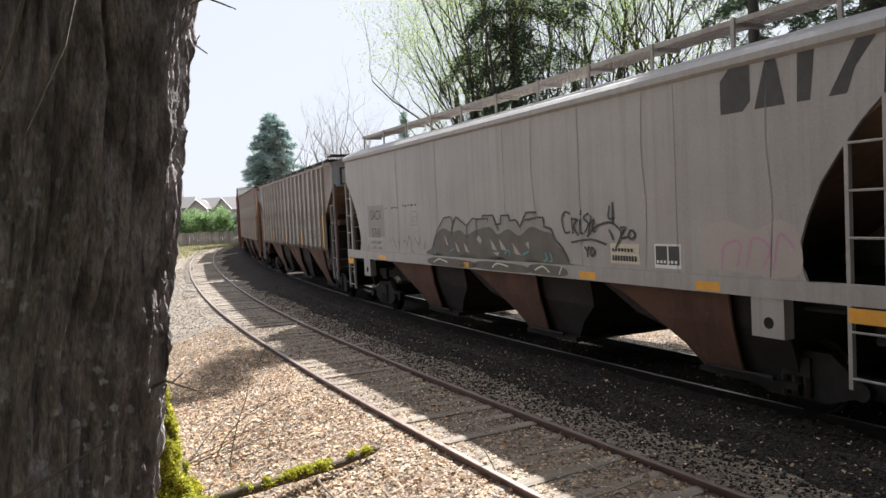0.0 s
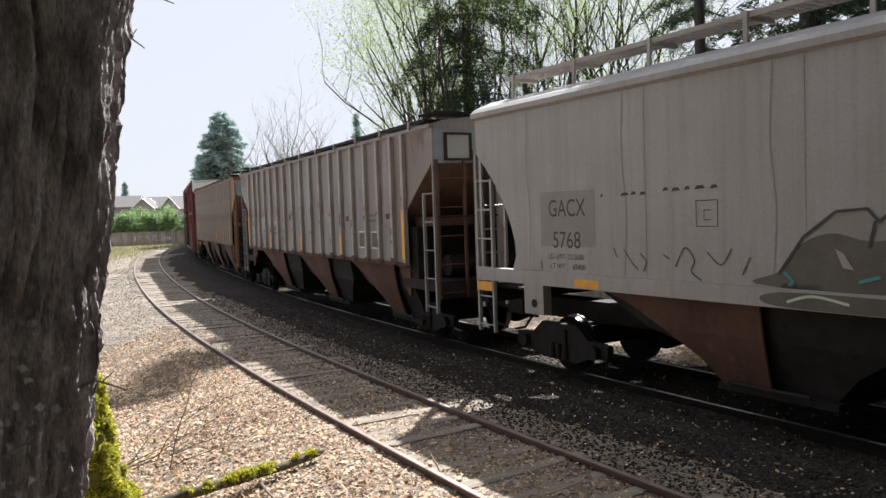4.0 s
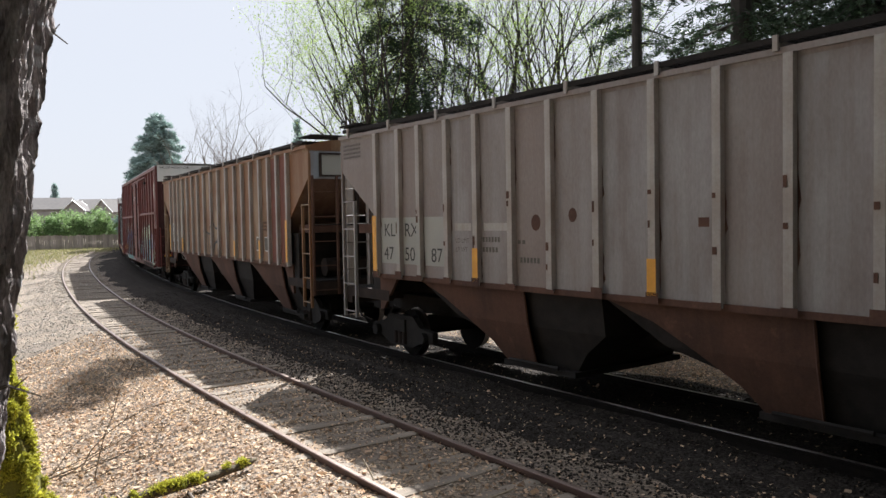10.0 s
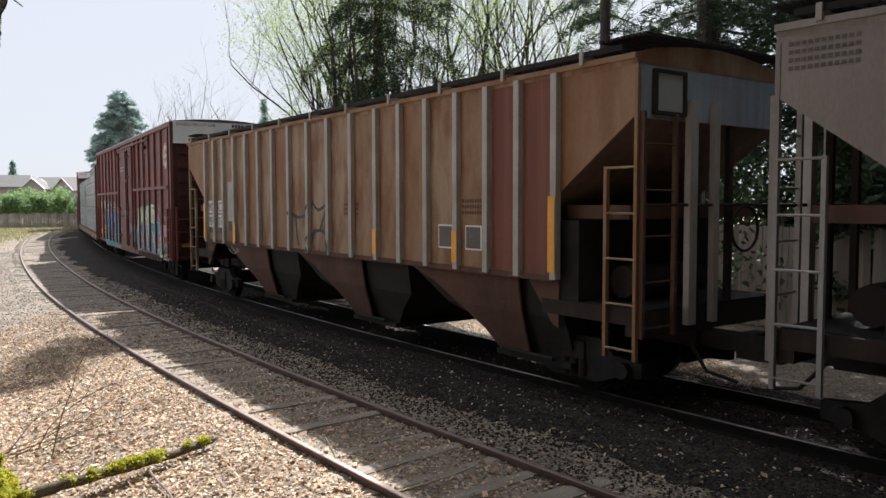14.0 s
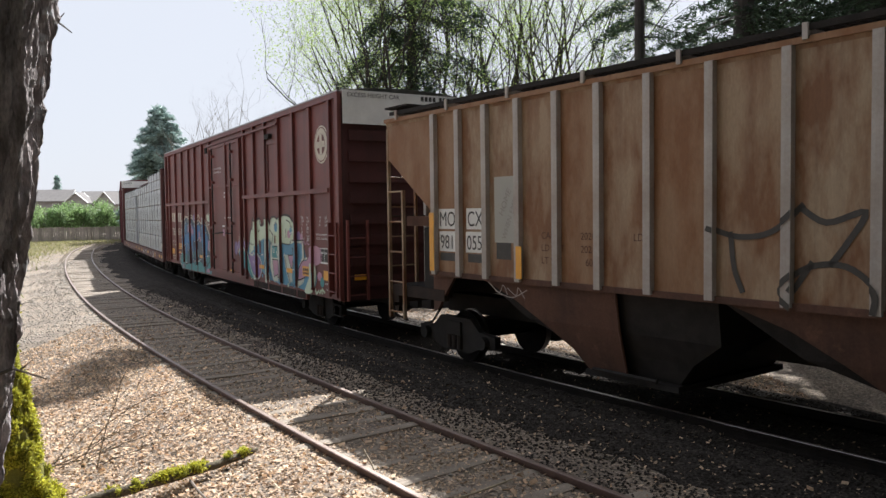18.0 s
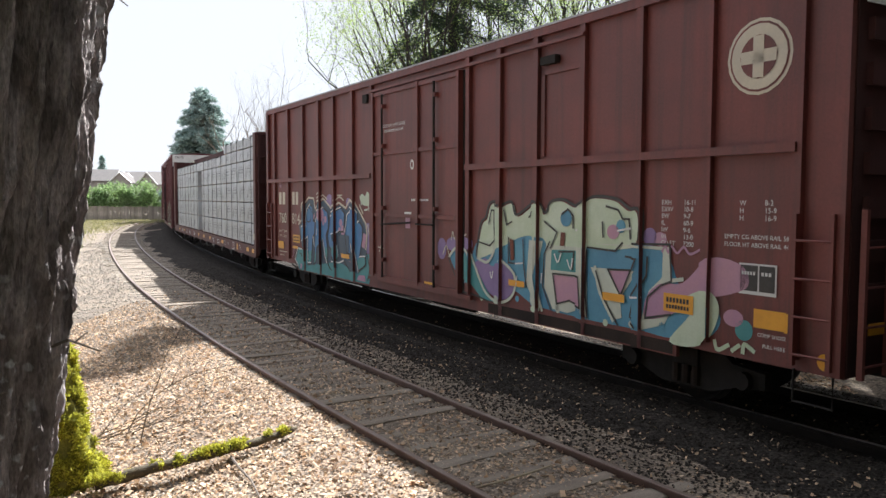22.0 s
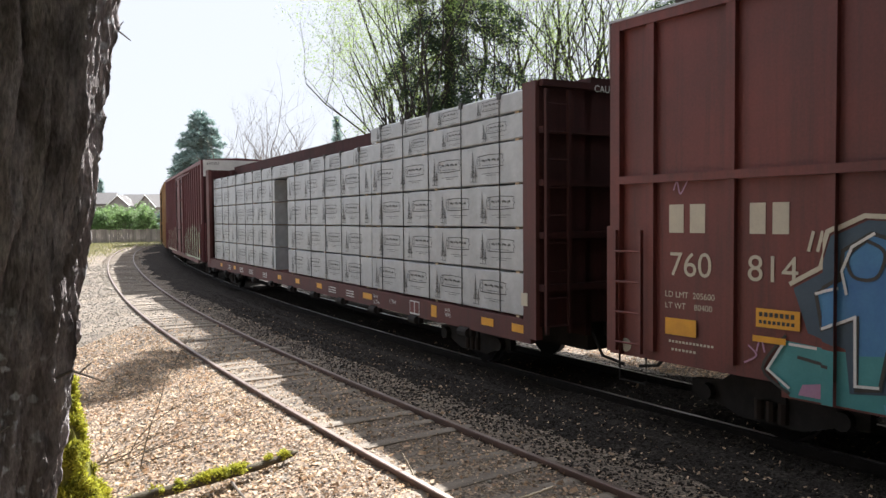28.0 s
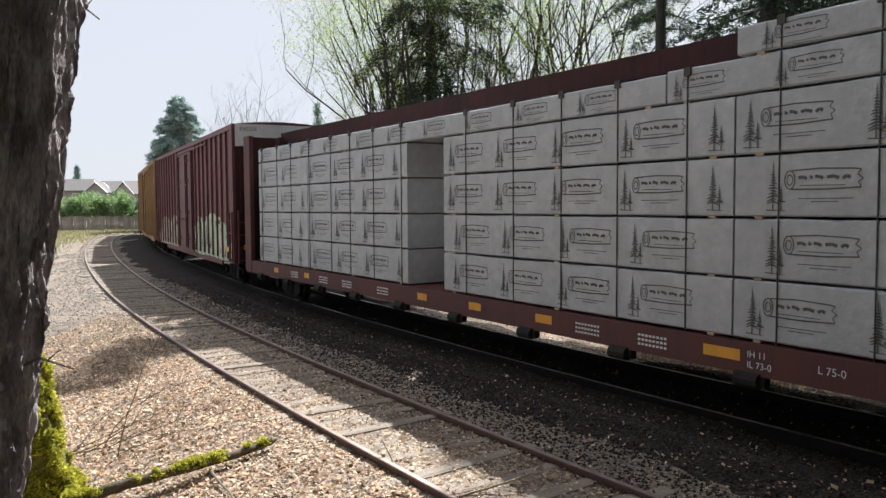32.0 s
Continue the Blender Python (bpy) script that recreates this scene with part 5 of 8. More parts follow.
D.disc(1.45, 1.72, 0.16, 0.2, SP_VIOLET, 1), D.disc(1.85, 1.82, 0.24, 0.13, SP_VIOLET, 1), D.disc(2.2, 1.85, 0.2, 0.12, SP_VIOLET, 1), D.stroke([[(1.5, 1.62), (1.62, 1.78), (1.72, 1.62)], [(1.8, 1.9), (1.85, 2.05), (1.92, 1.92), (2.05, 2.1), (2.1, 1.95), (2.3, 2.02)], [(-1.2, 1.5), (-1.1, 1.66), (-1.02, 1.52)], [(-1.25, 1.6), (-1.0, 1.58)]], 0.025, SP_CREAM, 3, "small pale scribbles"), D.disc(6.62, 2.16, 0.12, 0.12, SP_VIOLET, 1), D.disc(6.8, 2.14, 0.11, 0.09, SP_PINK, 1)
TOP = [(2.56, 1.62), (2.62, 1.95), (2.72, 2.22), (2.85, 2.3), (2.97, 2.54), (3.19, 2.57), (3.25, 2.5), (3.6, 2.57), (3.75, 2.36), (4.26, 2.58), (4.41, 2.4), (4.53, 2.57), (4.84, 2.61), (5.16, 2.52), (5.49, 2.65), (5.96, 2.62), (6.22, 2.49), (6.45, 2.47), (6.45, 2.08)]
D.blob(TOP + [(6.11, 1.97), (5.68, 1.96), (5.35, 1.95), (4.95, 1.89), (4.58, 1.72), (4.45, 2.0), (4.22, 2.06), (3.84, 2.04), (3.3, 1.85), (3.08, 1.75)], SP_LIME, 2, "pale green upper halves of graffiti letters")
D.blob([(2.43, 1.5), (2.6, 1.3), (2.84, 1.08), (3.29, 0.96), (3.6, 1.12), (3.62, 1.4), (3.3, 1.58), (3.0, 1.5), (2.8, 1.62)], SP_VIOLET, 2, "violet swoosh")
D.blob([(3.98, 1.3), (4.25, 0.95), (4.35, 0.95), (4.2, 1.35), (4.4, 2.0), (4.05, 2.0)], SP_PALE, 3, "white letter leg", smooth=False)
D.blob([(4.48, 1.95), (4.44, 1.3), (4.65, 0.98), (5.0, 0.96), (5.3, 1.05), (5.45, 0.92), (5.42, 1.4), (5.4, 1.95)], SP_PALE, 3, "white letter body", smooth=False)
D.blob([(4.62, 1.88), (5.24, 1.9), (5.21, 1.58), (4.6, 1.57)], SP_TEAL, 4, smooth=False), D.blob([(4.66, 1.5), (5.3, 1.51), (5.35, 1.09), (5.05, 1.14), (4.77, 1.08)], SP_PINK, 4, smooth=False)
D.blob([(5.42, 2.02), (6.86, 2.0), (6.85, 1.65), (6.63, 1.46), (6.5, 1.06), (6.5, 0.93), (6.9, 1.05), (7.0, 1.22), (6.7, 1.1), (6.72, 1.4), (7.0, 1.62), (6.98, 2.05)], SP_PALE, 3, "white letter arm", smooth=False)
D.blob([(5.5, 1.68), (6.42, 1.7), (6.1, 1.3), (6.14, 1.04), (6.0, 1.0), (5.72, 1.35)], SP_PALE, 3, "white wedge", smooth=False), D.blob([(5.86, 1.66), (6.28, 1.69), (6.12, 1.36)], SP_PINK, 4, smooth=False)
D.blob([(6.58, 1.1), (6.6, 1.39), (6.84, 1.58), (7.2, 1.62), (7.6, 1.95), (8.05, 1.9), (8.15, 1.68), (7.9, 1.55), (7.3, 1.4), (7.02, 1.2)], SP_PINK, 4, "pink graffiti cloud")
D.blob([(7.0, 0.86), (7.33, 1.25), (7.25, 1.44), (7.6, 1.56), (7.76, 1.32), (7.52, 0.9)], SP_LIME, 5, "white arrow end")
D.blob([(1.95, 1.62), (2.25, 1.68), (2.9, 1.05), (3.1, 0.9), (2.7, 0.92), (2.1, 1.3)], SP_TEAL, 4, "teal arrow", smooth=False)
D.disc(7.95, 1.28, 0.14, 0.1, SP_PINK, 2), D.disc(8.1, 1.16, 0.12, 0.12, SP_TEAL, 2), D.disc(5.95, 2.2, 0.12, 0.1, SP_PINK, 4), D.disc(6.1, 2.28, 0.09, 0.09, SP_SKY, 4), D.disc(4.95, 2.36, 0.13, 0.12, SP_SKY, 4)
D.lay([[(3.53, 2.0), (3.64, 1.98), (3.66, 1.66), (3.56, 1.64)], [(4.1, 1.84), (4.18, 1.84), (4.16, 1.4), (4.1, 1.42)], [(4.84, 2.15), (4.94, 2.15), (4.92, 1.95), (4.82, 1.95)]], DEEP_RED, 5, "graffiti", "dark red letter slits")
WHITE_L = [[(1.74, 1.59), (1.97, 1.76), (2.28, 1.73), (2.5, 1.45), (2.84, 1.03), (3.29, 0.92), (3.64, 1.1), (3.66, 1.42), (3.3, 1.62)], [(2.56, 1.62), (2.84, 1.56), (3.0, 1.66), (3.1, 1.85)], [(4.25, 2.05), (4.22, 1.4), (4.4, 0.92)], [(5.6, 1.7), (5.7, 1.35), (5.98, 0.98)], [(6.84, 1.6), (7.2, 1.66)]]
D.stroke(WHITE_L, 0.05, SP_PALE, 5, "white graffiti outline")
D.stroke([[(x + (0.05 if k > 9 else -0.03), z + 0.03) for k, (x, z) in enumerate(TOP)]], 0.042, INK, 5, "black graffiti outline")
D.stroke([[(4.58, 2.0), (4.45, 1.8), (4.42, 1.3), (4.62, 0.96)], [(5.42, 1.92), (5.4, 1.3), (5.45, 0.95)], [(5.44, 1.96), (6.0, 1.94), (6.14, 2.06)], [(6.38, 2.06), (6.98, 2.08), (7.02, 1.62), (6.84, 1.55), (6.62, 1.38), (6.58, 1.1), (7.02, 1.2)], [(5.62, 1.64), (5.78, 1.28), (6.08, 0.92)], [(6.6, 1.9), (6.59, 1.65), (6.37, 1.36), (6.3, 1.08), (6.45, 0.95)], [(5.86, 1.68), (6.3, 1.7), (6.12, 1.34), (5.86, 1.68)], [(4.66, 1.52), (5.31, 1.53), (5.36, 1.08), (5.05, 1.15), (4.76, 1.07), (4.66, 1.52)], [(4.8, 1.86), (5.14, 1.88), (5.12, 1.62)], [(5.74, 2.33), (5.76, 2.12)], [(5.81, 2.55), (6.05, 2.5), (6.14, 2.38), (6.26, 2.38), (6.29, 2.12)],
          [(4.86, 2.42), (5.0, 2.5), (5.12, 2.4), (5.12, 2.22)], [(2.92, 2.22), (3.0, 2.46), (3.08, 2.45), (3.08, 2.2), (3.1, 1.95), (2.95, 1.85), (2.62, 1.9)], [(3.36, 2.46), (3.45, 2.22), (3.6, 2.28)], [(4.05, 2.36), (4.2, 2.44), (4.12, 2.24)], [(3.9, 2.0), (3.92, 1.6), (4.0, 1.25)], [(3.5, 2.02), (3.5, 1.6), (3.68, 1.6)], [(4.45, 2.3), (4.75, 2.15), (4.6, 1.9)], [(1.72, 1.56), (2.0, 1.2), (2.2, 1.0), (2.9, 0.9)], [(6.2, 1.88), (6.45, 1.86), (6.35, 1.65)]], 0.028, INK, 6, "black graffiti inner lines", smooth=False)
D.stroke([[(2.98, 1.4), (3.02, 1.3), (3.06, 1.42)], [(3.7, 1.6), (3.9, 1.62)], [(3.75, 1.4), (3.72, 1.25)], [(4.7, 1.82), (4.78, 1.7), (4.86, 1.84)], [(5.0, 1.75), (5.08, 1.62), (5.12, 1.78)], [(4.4, 1.5), (4.38, 1.35)], [(6.05, 2.22), (6.3, 2.26)], [(6.3, 1.34), (6.5, 1.36)], [(5.2, 2.2), (5.3, 2.2)]], 0.025, WHITE, 7, "white spray flicks")
for k in range(9):
    D.disc(2.7 + 0.52 * k, 0.93 + 0.05 * (k % 3), 0.05 + 0.02 * (k % 2), 0.05, (SP_LIME, SP_PALE, SP_SKY)[k % 3], 3)
D.panel(2.9, 7.05, 0.7, 0.86, GRIME_SHADE, 2, "grime_band", "sooty lower edge")
D.stroke([[(7.7, 0.98), (7.75, 0.88), (7.9, 0.96)], [(7.95, 0.9), (8.05, 0.98)], [(8.1, 0.9), (8.12, 1.0), (8.25, 0.94)]], 0.05, SP_LIME, 4)
D.stroke([[(6.85, 1.98), (6.9, 2.06), (6.95, 1.98), (7.0, 2.06), (7.1, 1.98), (7.2, 2.06), (7.3, 1.98), (7.45, 2.04)]], 0.03, SP_PINK, 4)
for x0, x1, z0, z1 in ((3.52, 3.95, 1.23, 1.33), (5.77, 6.2, 1.25, 1.36), (6.9, 7.38, 1.24, 1.47), (8.24, 8.72, 1.22, 1.43), (0.82, 1.22, 0.95, 1.05), (-8.06, -7.6, 1.2, 1.41), (-6.8, -6.28, 1.43, 1.64), (-6.84, -6.44, 1.26, 1.33), (-3.42, -2.95, 1.22, 1.32)):
    D.panel(x0, x1, z0, z1, YELLOW, 7, "reflector", "yellow reflective patch")
D.marks(6.95, 7.33, 1.36, 1.42, 7, INK, 8), D.marks(6.95, 7.33, 1.28, 1.33, 8, INK, 8), D.marks(-6.76, -6.32, 1.55, 1.6, 7, INK, 8), D.marks(-6.76, -6.32, 1.47, 1.51, 8, INK, 8)
for k, (a, b) in enumerate((("EXH", "16-11"), ("EXW", "10-8"), ("EW", "9-7"), ("IL", "60-9"), ("IW", "9-6"), ("IH", "13-0"), ("CU FT", "7200"))):
    D.text(a, 6.82, 2.58 - 0.085 * k, 0.085, WHITE, -1.51), D.text(b, 7.18, 2.58 - 0.085 * k, 0.085, WHITE, -1.51)
for k, (a, b) in enumerate((("W", "8-2"), ("H", "15-9"), ("H", "16-9"))):
    D.text(a, 8.0, 2.58 - 0.085 * k, 0.085, WHITE, -1.51), D.text(b, 8.33, 2.58 - 0.085 * k, 0.085, WHITE, -1.51)
D.text("EMPTY CG ABOVE RAIL 58", 7.8, 2.2, 0.072, WHITE, -1.51), D.text("FLOOR HT ABOVE RAIL 44", 7.8, 2.11, 0.072, WHITE, -1.51)
D.text("PULL HERE", 8.35, 1.0, 0.06, WHITE, -1.51), D.text("COMP SHOES", 8.28, 1.12, 0.06, WHITE, -1.51)
D.panel(8.02, 8.51, 1.58, 1.93, WHITE, 3, "data_plate", "white framed black data plate"), D.panel(8.04, 8.27, 1.62, 1.91, INK, 4, "data_plate"), D.panel(8.29, 8.49, 1.62, 1.91, INK, 4, "data_plate")
D.marks(8.06, 8.25, 1.8, 1.84, 5, WHITE, 5), D.marks(8.32, 8.46, 1.8, 1.84, 3, WHITE, 5)
D.disc(8.2, 4.22, 0.42, 0.42, SP_CREAM, 1, "emblem", "round cream emblem with a cross")
D.disc(8.2, 4.22, 0.385, 0.385, OXIDE, 2, "emblem"), D.disc(8.2, 4.22, 0.36, 0.36, SP_CREAM, 3, "emblem"), D.disc(8.2, 4.22, 0.24, 0.24, OXIDE, 4, "emblem")
D.panel(8.13, 8.27, 3.99, 4.45, SP_CREAM, 5, "emblem"), D.panel(7.97, 8.43, 4.15, 4.29, SP_CREAM, 5, "emblem")
D.disc(9.1, 0.97, 0.09, 0.09, YELLOW, 3, "emblem"), D.disc(-8.72, 0.97, 0.09, 0.09, SP_CREAM, 3, "emblem")
D.text("CLOSE AND LOCK DOORS", -1.05, 4.14, 0.085, WHITE, -1.58), D.text("BEFORE MOVING CAR", -0.95, 4.03, 0.085, WHITE, -1.58)
D.disc(0.28, 3.32, 0.08, 0.1, WHITE, 2, "emblem"), D.disc(0.28, 3.32, 0.045, 0.06, OXIDE, 3, "emblem")
D.marks(0.25, 0.95, 2.6, 2.64, 12, WHITE, 2), D.panel(-0.05, 0.25, 2.32, 2.38, WHITE, 2), D.panel(0.0, 0.2, 2.05, 2.28, SP_PINK, 2)
D.marks(-8.02, -7.4, 2.47, 2.82, 2, SP_CREAM, 2, 0.7, 0.0, "cream block in place of a company name"), D.marks(-6.9, -6.34, 2.47, 2.82, 2, SP_CREAM, 2, 0.7)
D.text("760", -8.02, 1.94, 0.42, SP_CREAM, -1.51), D.text("814", -6.93, 1.94, 0.42, SP_CREAM, -1.51)
D.text("LD LMT  205600", -8.08, 1.67, 0.105, SP_CREAM, -1.51), D.text("LT WT    80400", -8.08, 1.53, 0.105, SP_CREAM, -1.51)
D.marks(-8.02, -7.35, 1.1, 1.13, 13, SP_CREAM, 2), D.marks(-7.98, -7.6, 1.0, 1.03, 7, SP_CREAM, 2)
D.blob([(-6.45, 1.31), (-5.86, 1.27), (-4.8, 1.3), (-2.9, 1.35), (-1.9, 1.4), (-1.75, 1.13), (-1.9, 0.72), (-6.4, 0.7), (-6.66, 0.97)], SP_TEAL, 1, "teal graffiti ground", smooth=False)
SHADE = [(-6.37, 1.89), (-6.04, 2.08), (-5.93, 2.46), (-5.59, 2.62), (-5.23, 2.6), (-5.13, 2.33), (-4.83, 2.53), (-4.57, 2.6), (-4.05, 2.36), (-3.56, 2.5), (-3.15, 2.37), (-2.94, 2.56), (-2.69, 2.55), (-2.23, 2.2), (-2.01, 2.02), (-1.96, 1.8), (-2.02, 1.45)]
D.blob(SHADE + [(-2.1, 1.15), (-2.5, 0.9), (-3.6, 1.1), (-5.2, 0.92), (-5.75, 0.85), (-5.8, 1.3), (-6.2, 1.42), (-6.3, 1.7)], SP_NAVY, 2, "dark graffiti shadow", smooth=False)
D.stroke([[(x - 0.03, z + 0.045) for x, z in SHADE]], 0.05, SP_CREAM, 3, "cream graffiti halo lines", smooth=False)
D.stroke([[(-4.95, 2.6), (-4.66, 2.73), (-4.35, 2.62)], [(-5.0, 2.7), (-4.75, 2.8)], [(-3.8, 2.6), (-3.56, 2.68), (-3.3, 2.6)], [(-3.7, 2.72), (-3.4, 2.72)], [(-6.2, 2.3), (-6.15, 2.5)], [(-6.1, 2.3), (-6.05, 2.5)], [(-2.4, 2.5), (-2.2, 2.3)], [(-1.95, 2.05), (-1.85, 1.8)]], 0.035, SP_CREAM, 3)
D.disc(-4.2, 2.55, 0.24, 0.2, SP_VIOLET, 1), D.disc(-1.95, 1.75, 0.2, 0.35, SP_VIOLET, 1), D.disc(-3.05, 2.56, 0.12, 0.1, SP_VIOLET, 1)
BLUES = [[(-6.11, 1.85), (-5.86, 2.01), (-5.83, 2.31), (-5.55, 2.49), (-5.32, 2.42), (-5.29, 2.06), (-5.16, 2.04), (-5.19, 1.71), (-5.32, 1.66), (-5.45, 0.94), (-5.68, 0.9), (-5.68, 1.63), (-6.04, 1.48)],
         [(-5.16, 2.09), (-4.95, 2.33), (-4.6, 2.41), (-4.29, 2.3), (-4.24, 1.9), (-4.42, 1.72), (-4.3, 1.3), (-4.35, 1.0), (-4.55, 1.2), (-4.65, 1.6), (-4.85, 1.37), (-5.05, 1.39), (-5.1, 1.01), (-5.25, 0.92), (-5.19, 1.38), (-5.12, 2.0)],
         [(-4.2, 1.95), (-4.14, 2.2), (-3.75, 2.36), (-3.46, 2.42), (-3.24, 2.29), (-3.3, 1.85), (-3.6, 1.84), (-3.94, 1.74), (-3.7, 1.5), (-3.62, 1.22), (-3.79, 1.12), (-4.04, 1.37), (-4.22, 1.45), (-4.3, 1.72)],
         [(-3.22, 1.8), (-3.08, 2.27), (-2.93, 2.32), (-2.83, 2.47), (-2.49, 2.31), (-2.51, 2.09), (-2.39, 2.11), (-2.22, 2.0), (-2.22, 1.74), (-2.38, 1.31), (-2.09, 1.33), (-2.05, 1.14), (-2.45, 0.97), (-2.74, 1.58), (-2.88, 1.32), (-3.12, 1.36)]]
for poly in BLUES:
    D.blob(poly, SP_BLUE, 3, "deep blue graffiti letter", smooth=False)
    D.stroke([poly + poly[:1]], 0.04, INK, 5, "black graffiti letter outline", smooth=False)
D.lay([[(-5.66, 1.25), (-5.4, 1.28), (-5.46, 0.96), (-5.66, 0.92)], [(-5.22, 1.2), (-5.12, 1.25), (-5.12, 1.03), (-5.24, 0.95)], [(-4.5, 1.4), (-4.32, 1.42), (-4.36, 1.05), (-4.52, 1.2)], [(-4.0, 1.45), (-3.72, 1.48), (-3.64, 1.24), (-3.78, 1.15)], [(-2.36, 1.3), (-2.1, 1.32), (-2.07, 1.16), (-2.44, 1.0), (-2.55, 1.2)]], SP_TEAL, 4, "graffiti", "teal lower ends of letters")
D.lay([[(-2.17, 1.86), (-2.01, 1.83), (-2.11, 1.5), (-2.29, 1.56)], [(-2.96, 1.16), (-2.79, 1.2), (-2.87, 1.05)], [(-2.55, 0.76), (-2.43, 0.88), (-2.11, 0.9), (-2.06, 0.76)], [(-6.3, 0.74), (-6.05, 0.74), (-6.05, 0.9), (-6.25, 0.86)], [(-5.26, 2.22), (-5.18, 2.26), (-5.2, 2.12), (-5.27, 2.1)]], SP_PINK, 4, "graffiti", "pink fill")
for x, z, r in ((-4.72, 2.22, 0.16), (-4.46, 2.12, 0.09), (-4.6, 2.02, 0.06), (-3.47, 2.06, 0.09), (-3.36, 1.88, 0.12), (-3.56, 1.9, 0.05)):
    D.disc(x, z, r, r, SP_PINK, 4)
D.panel(-3.55, -2.98, 1.37, 1.77, SP_NAVY, 5, "graffiti", "dark blue square")
D.stroke([[(-5.79, 1.87), (-5.84, 2.1), (-5.74, 2.35), (-5.52, 2.49)], [(-6.11, 1.85), (-5.88, 1.92)], [(-6.04, 1.48), (-5.7, 1.64), (-5.69, 0.94), (-5.46, 0.96)], [(-5.3, 1.66), (-5.2, 1.4)], [(-5.12, 2.05), (-4.93, 2.32), (-4.6, 2.42)], [(-5.0, 1.95), (-5.06, 1.7)], [(-4.62, 1.62), (-4.48, 1.2), (-4.36, 1.02)], [(-4.12, 2.2), (-3.75, 2.38), (-3.46, 2.43)], [(-3.92, 1.76), (-3.6, 1.86)], [(-3.7, 1.5), (-3.62, 1.24)], [(-3.2, 1.84), (-3.08, 2.27), (-2.93, 2.33), (-2.83, 2.48), (-2.5, 2.32)], [(-2.74, 1.6), (-2.46, 0.96)], [(-2.38, 1.31), (-2.08, 1.34)], [(-2.5, 2.1), (-2.4, 2.13)], [(-3.94, 1.1), (-3.6, 1.08), (-3.3, 1.16)], [(-6.45, 1.31), (-6.66, 0.97), (-6.4, 0.8)], [(-6.4, 1.28), (-6.1, 1.27)]], 0.03, WHITE, 6, "white graffiti highlights", smooth=False)
D.stroke([[(-5.4, 0.8), (-5.38, 0.72)], [(-4.35, 1.0), (-4.34, 0.86), (-4.36, 0.78)], [(-3.75, 1.1), (-3.74, 0.95)], [(-5.1, 1.0), (-5.08, 0.86)], [(-2.5, 0.98), (-2.49, 0.84)]], 0.022, SP_SKY, 5, "thin run of blue paint", smooth=False)
D.stroke([[(-5.6, 2.42), (-5.42, 2.3), (-5.5, 2.05), (-5.72, 2.05), (-5.78, 2.25), (-5.6, 2.42)], [(-4.42, 1.24), (-4.25, 0.97), (-4.04, 0.86)], [(-6.45, 1.36), (-6.72, 0.97), (-6.4, 0.74)], [(-6.3, 1.15), (-5.95, 1.1)], [(-3.3, 1.16), (-2.8, 0.85)], [(-2.0, 1.4), (-1.85, 1.1), (-1.95, 0.8)]], 0.035, INK, 5, "black graffiti lines")
D.blob([(-2.38, 2.66), (-2.24, 2.75), (-2.09, 2.7), (-1.96, 2.8), (-1.8, 2.67), (-1.83, 2.5), (-2.2, 2.5)], SP_LIME, 3, "pale spray burst"), D.stroke([[(-2.3, 2.7), (-2.28, 2.5)], [(-2.2, 2.7), (-2.1, 2.5), (-2.05, 2.7)], [(-1.98, 2.72), (-1.9, 2.45), (-1.82, 2.3)], [(-2.12, 2.38), (-1.95, 2.4)]], 0.04, SP_PALE, 4)
D.stroke([[(-6.8, 1.15), (-6.75, 1.3), (-6.7, 1.15)], [(-6.95, 1.0), (-6.8, 1.1), (-6.9, 1.2)]], 0.02, SP_PINK, 3)
D.stroke([[(-7.95, 3.0), (-7.9, 3.1), (-7.85, 2.95), (-7.75, 3.1)]], 0.02, SP_PINK, 3)
for y, body, size in ((-1.4, "EXCESS HEIGHT CAR", 0.13),):
    letters(car_d, body, size, INK, pose(9.42, y, 5.12, 0, 0, 90))
g_bar = Geo()
for k in range(10):
    g_bar.box(9.416, 9.42, 0.35 + k * 0.1 + (0.06 if k > 3 else 0), 0.42 + k * 0.1 + (0.06 if k > 3 else 0), 5.12, 5.22)
part("marking", g_bar, INK, car_d, "block marks in place of lettering")
for y0, z, n in ((-0.2, 4.5, 12), (-0.2, 3.9, 10), (-0.1, 3.82, 12)):
    gb = Geo()
    for k in range(n):
        gb.box(9.405, 9.41, y0 + k * 0.075, y0 + k * 0.075 + 0.05, z, z + 0.05)
    part("marking", gb, SP_CREAM, car_d)
part("reflector", Geo().box(9.41, 9.42, -1.3, -1.0, 1.28, 1.4), YELLOW, car_d)
part("vent", Geo().box(-1.98, -1.75, -1.62, -1.5, 4.75, 4.93), BLACK, car_d)
part("vent", Geo().box(4.4, 4.75, -1.6, -1.5, 4.66, 4.78), BLACK, car_d)
part("hatch_frame", Geo().box(4.35, 5.35, -1.53, -1.5, 4.52, 4.6).box(4.35, 4.43, -1.53, -1.5, 3.3, 4.6), OXIDE, car_d)

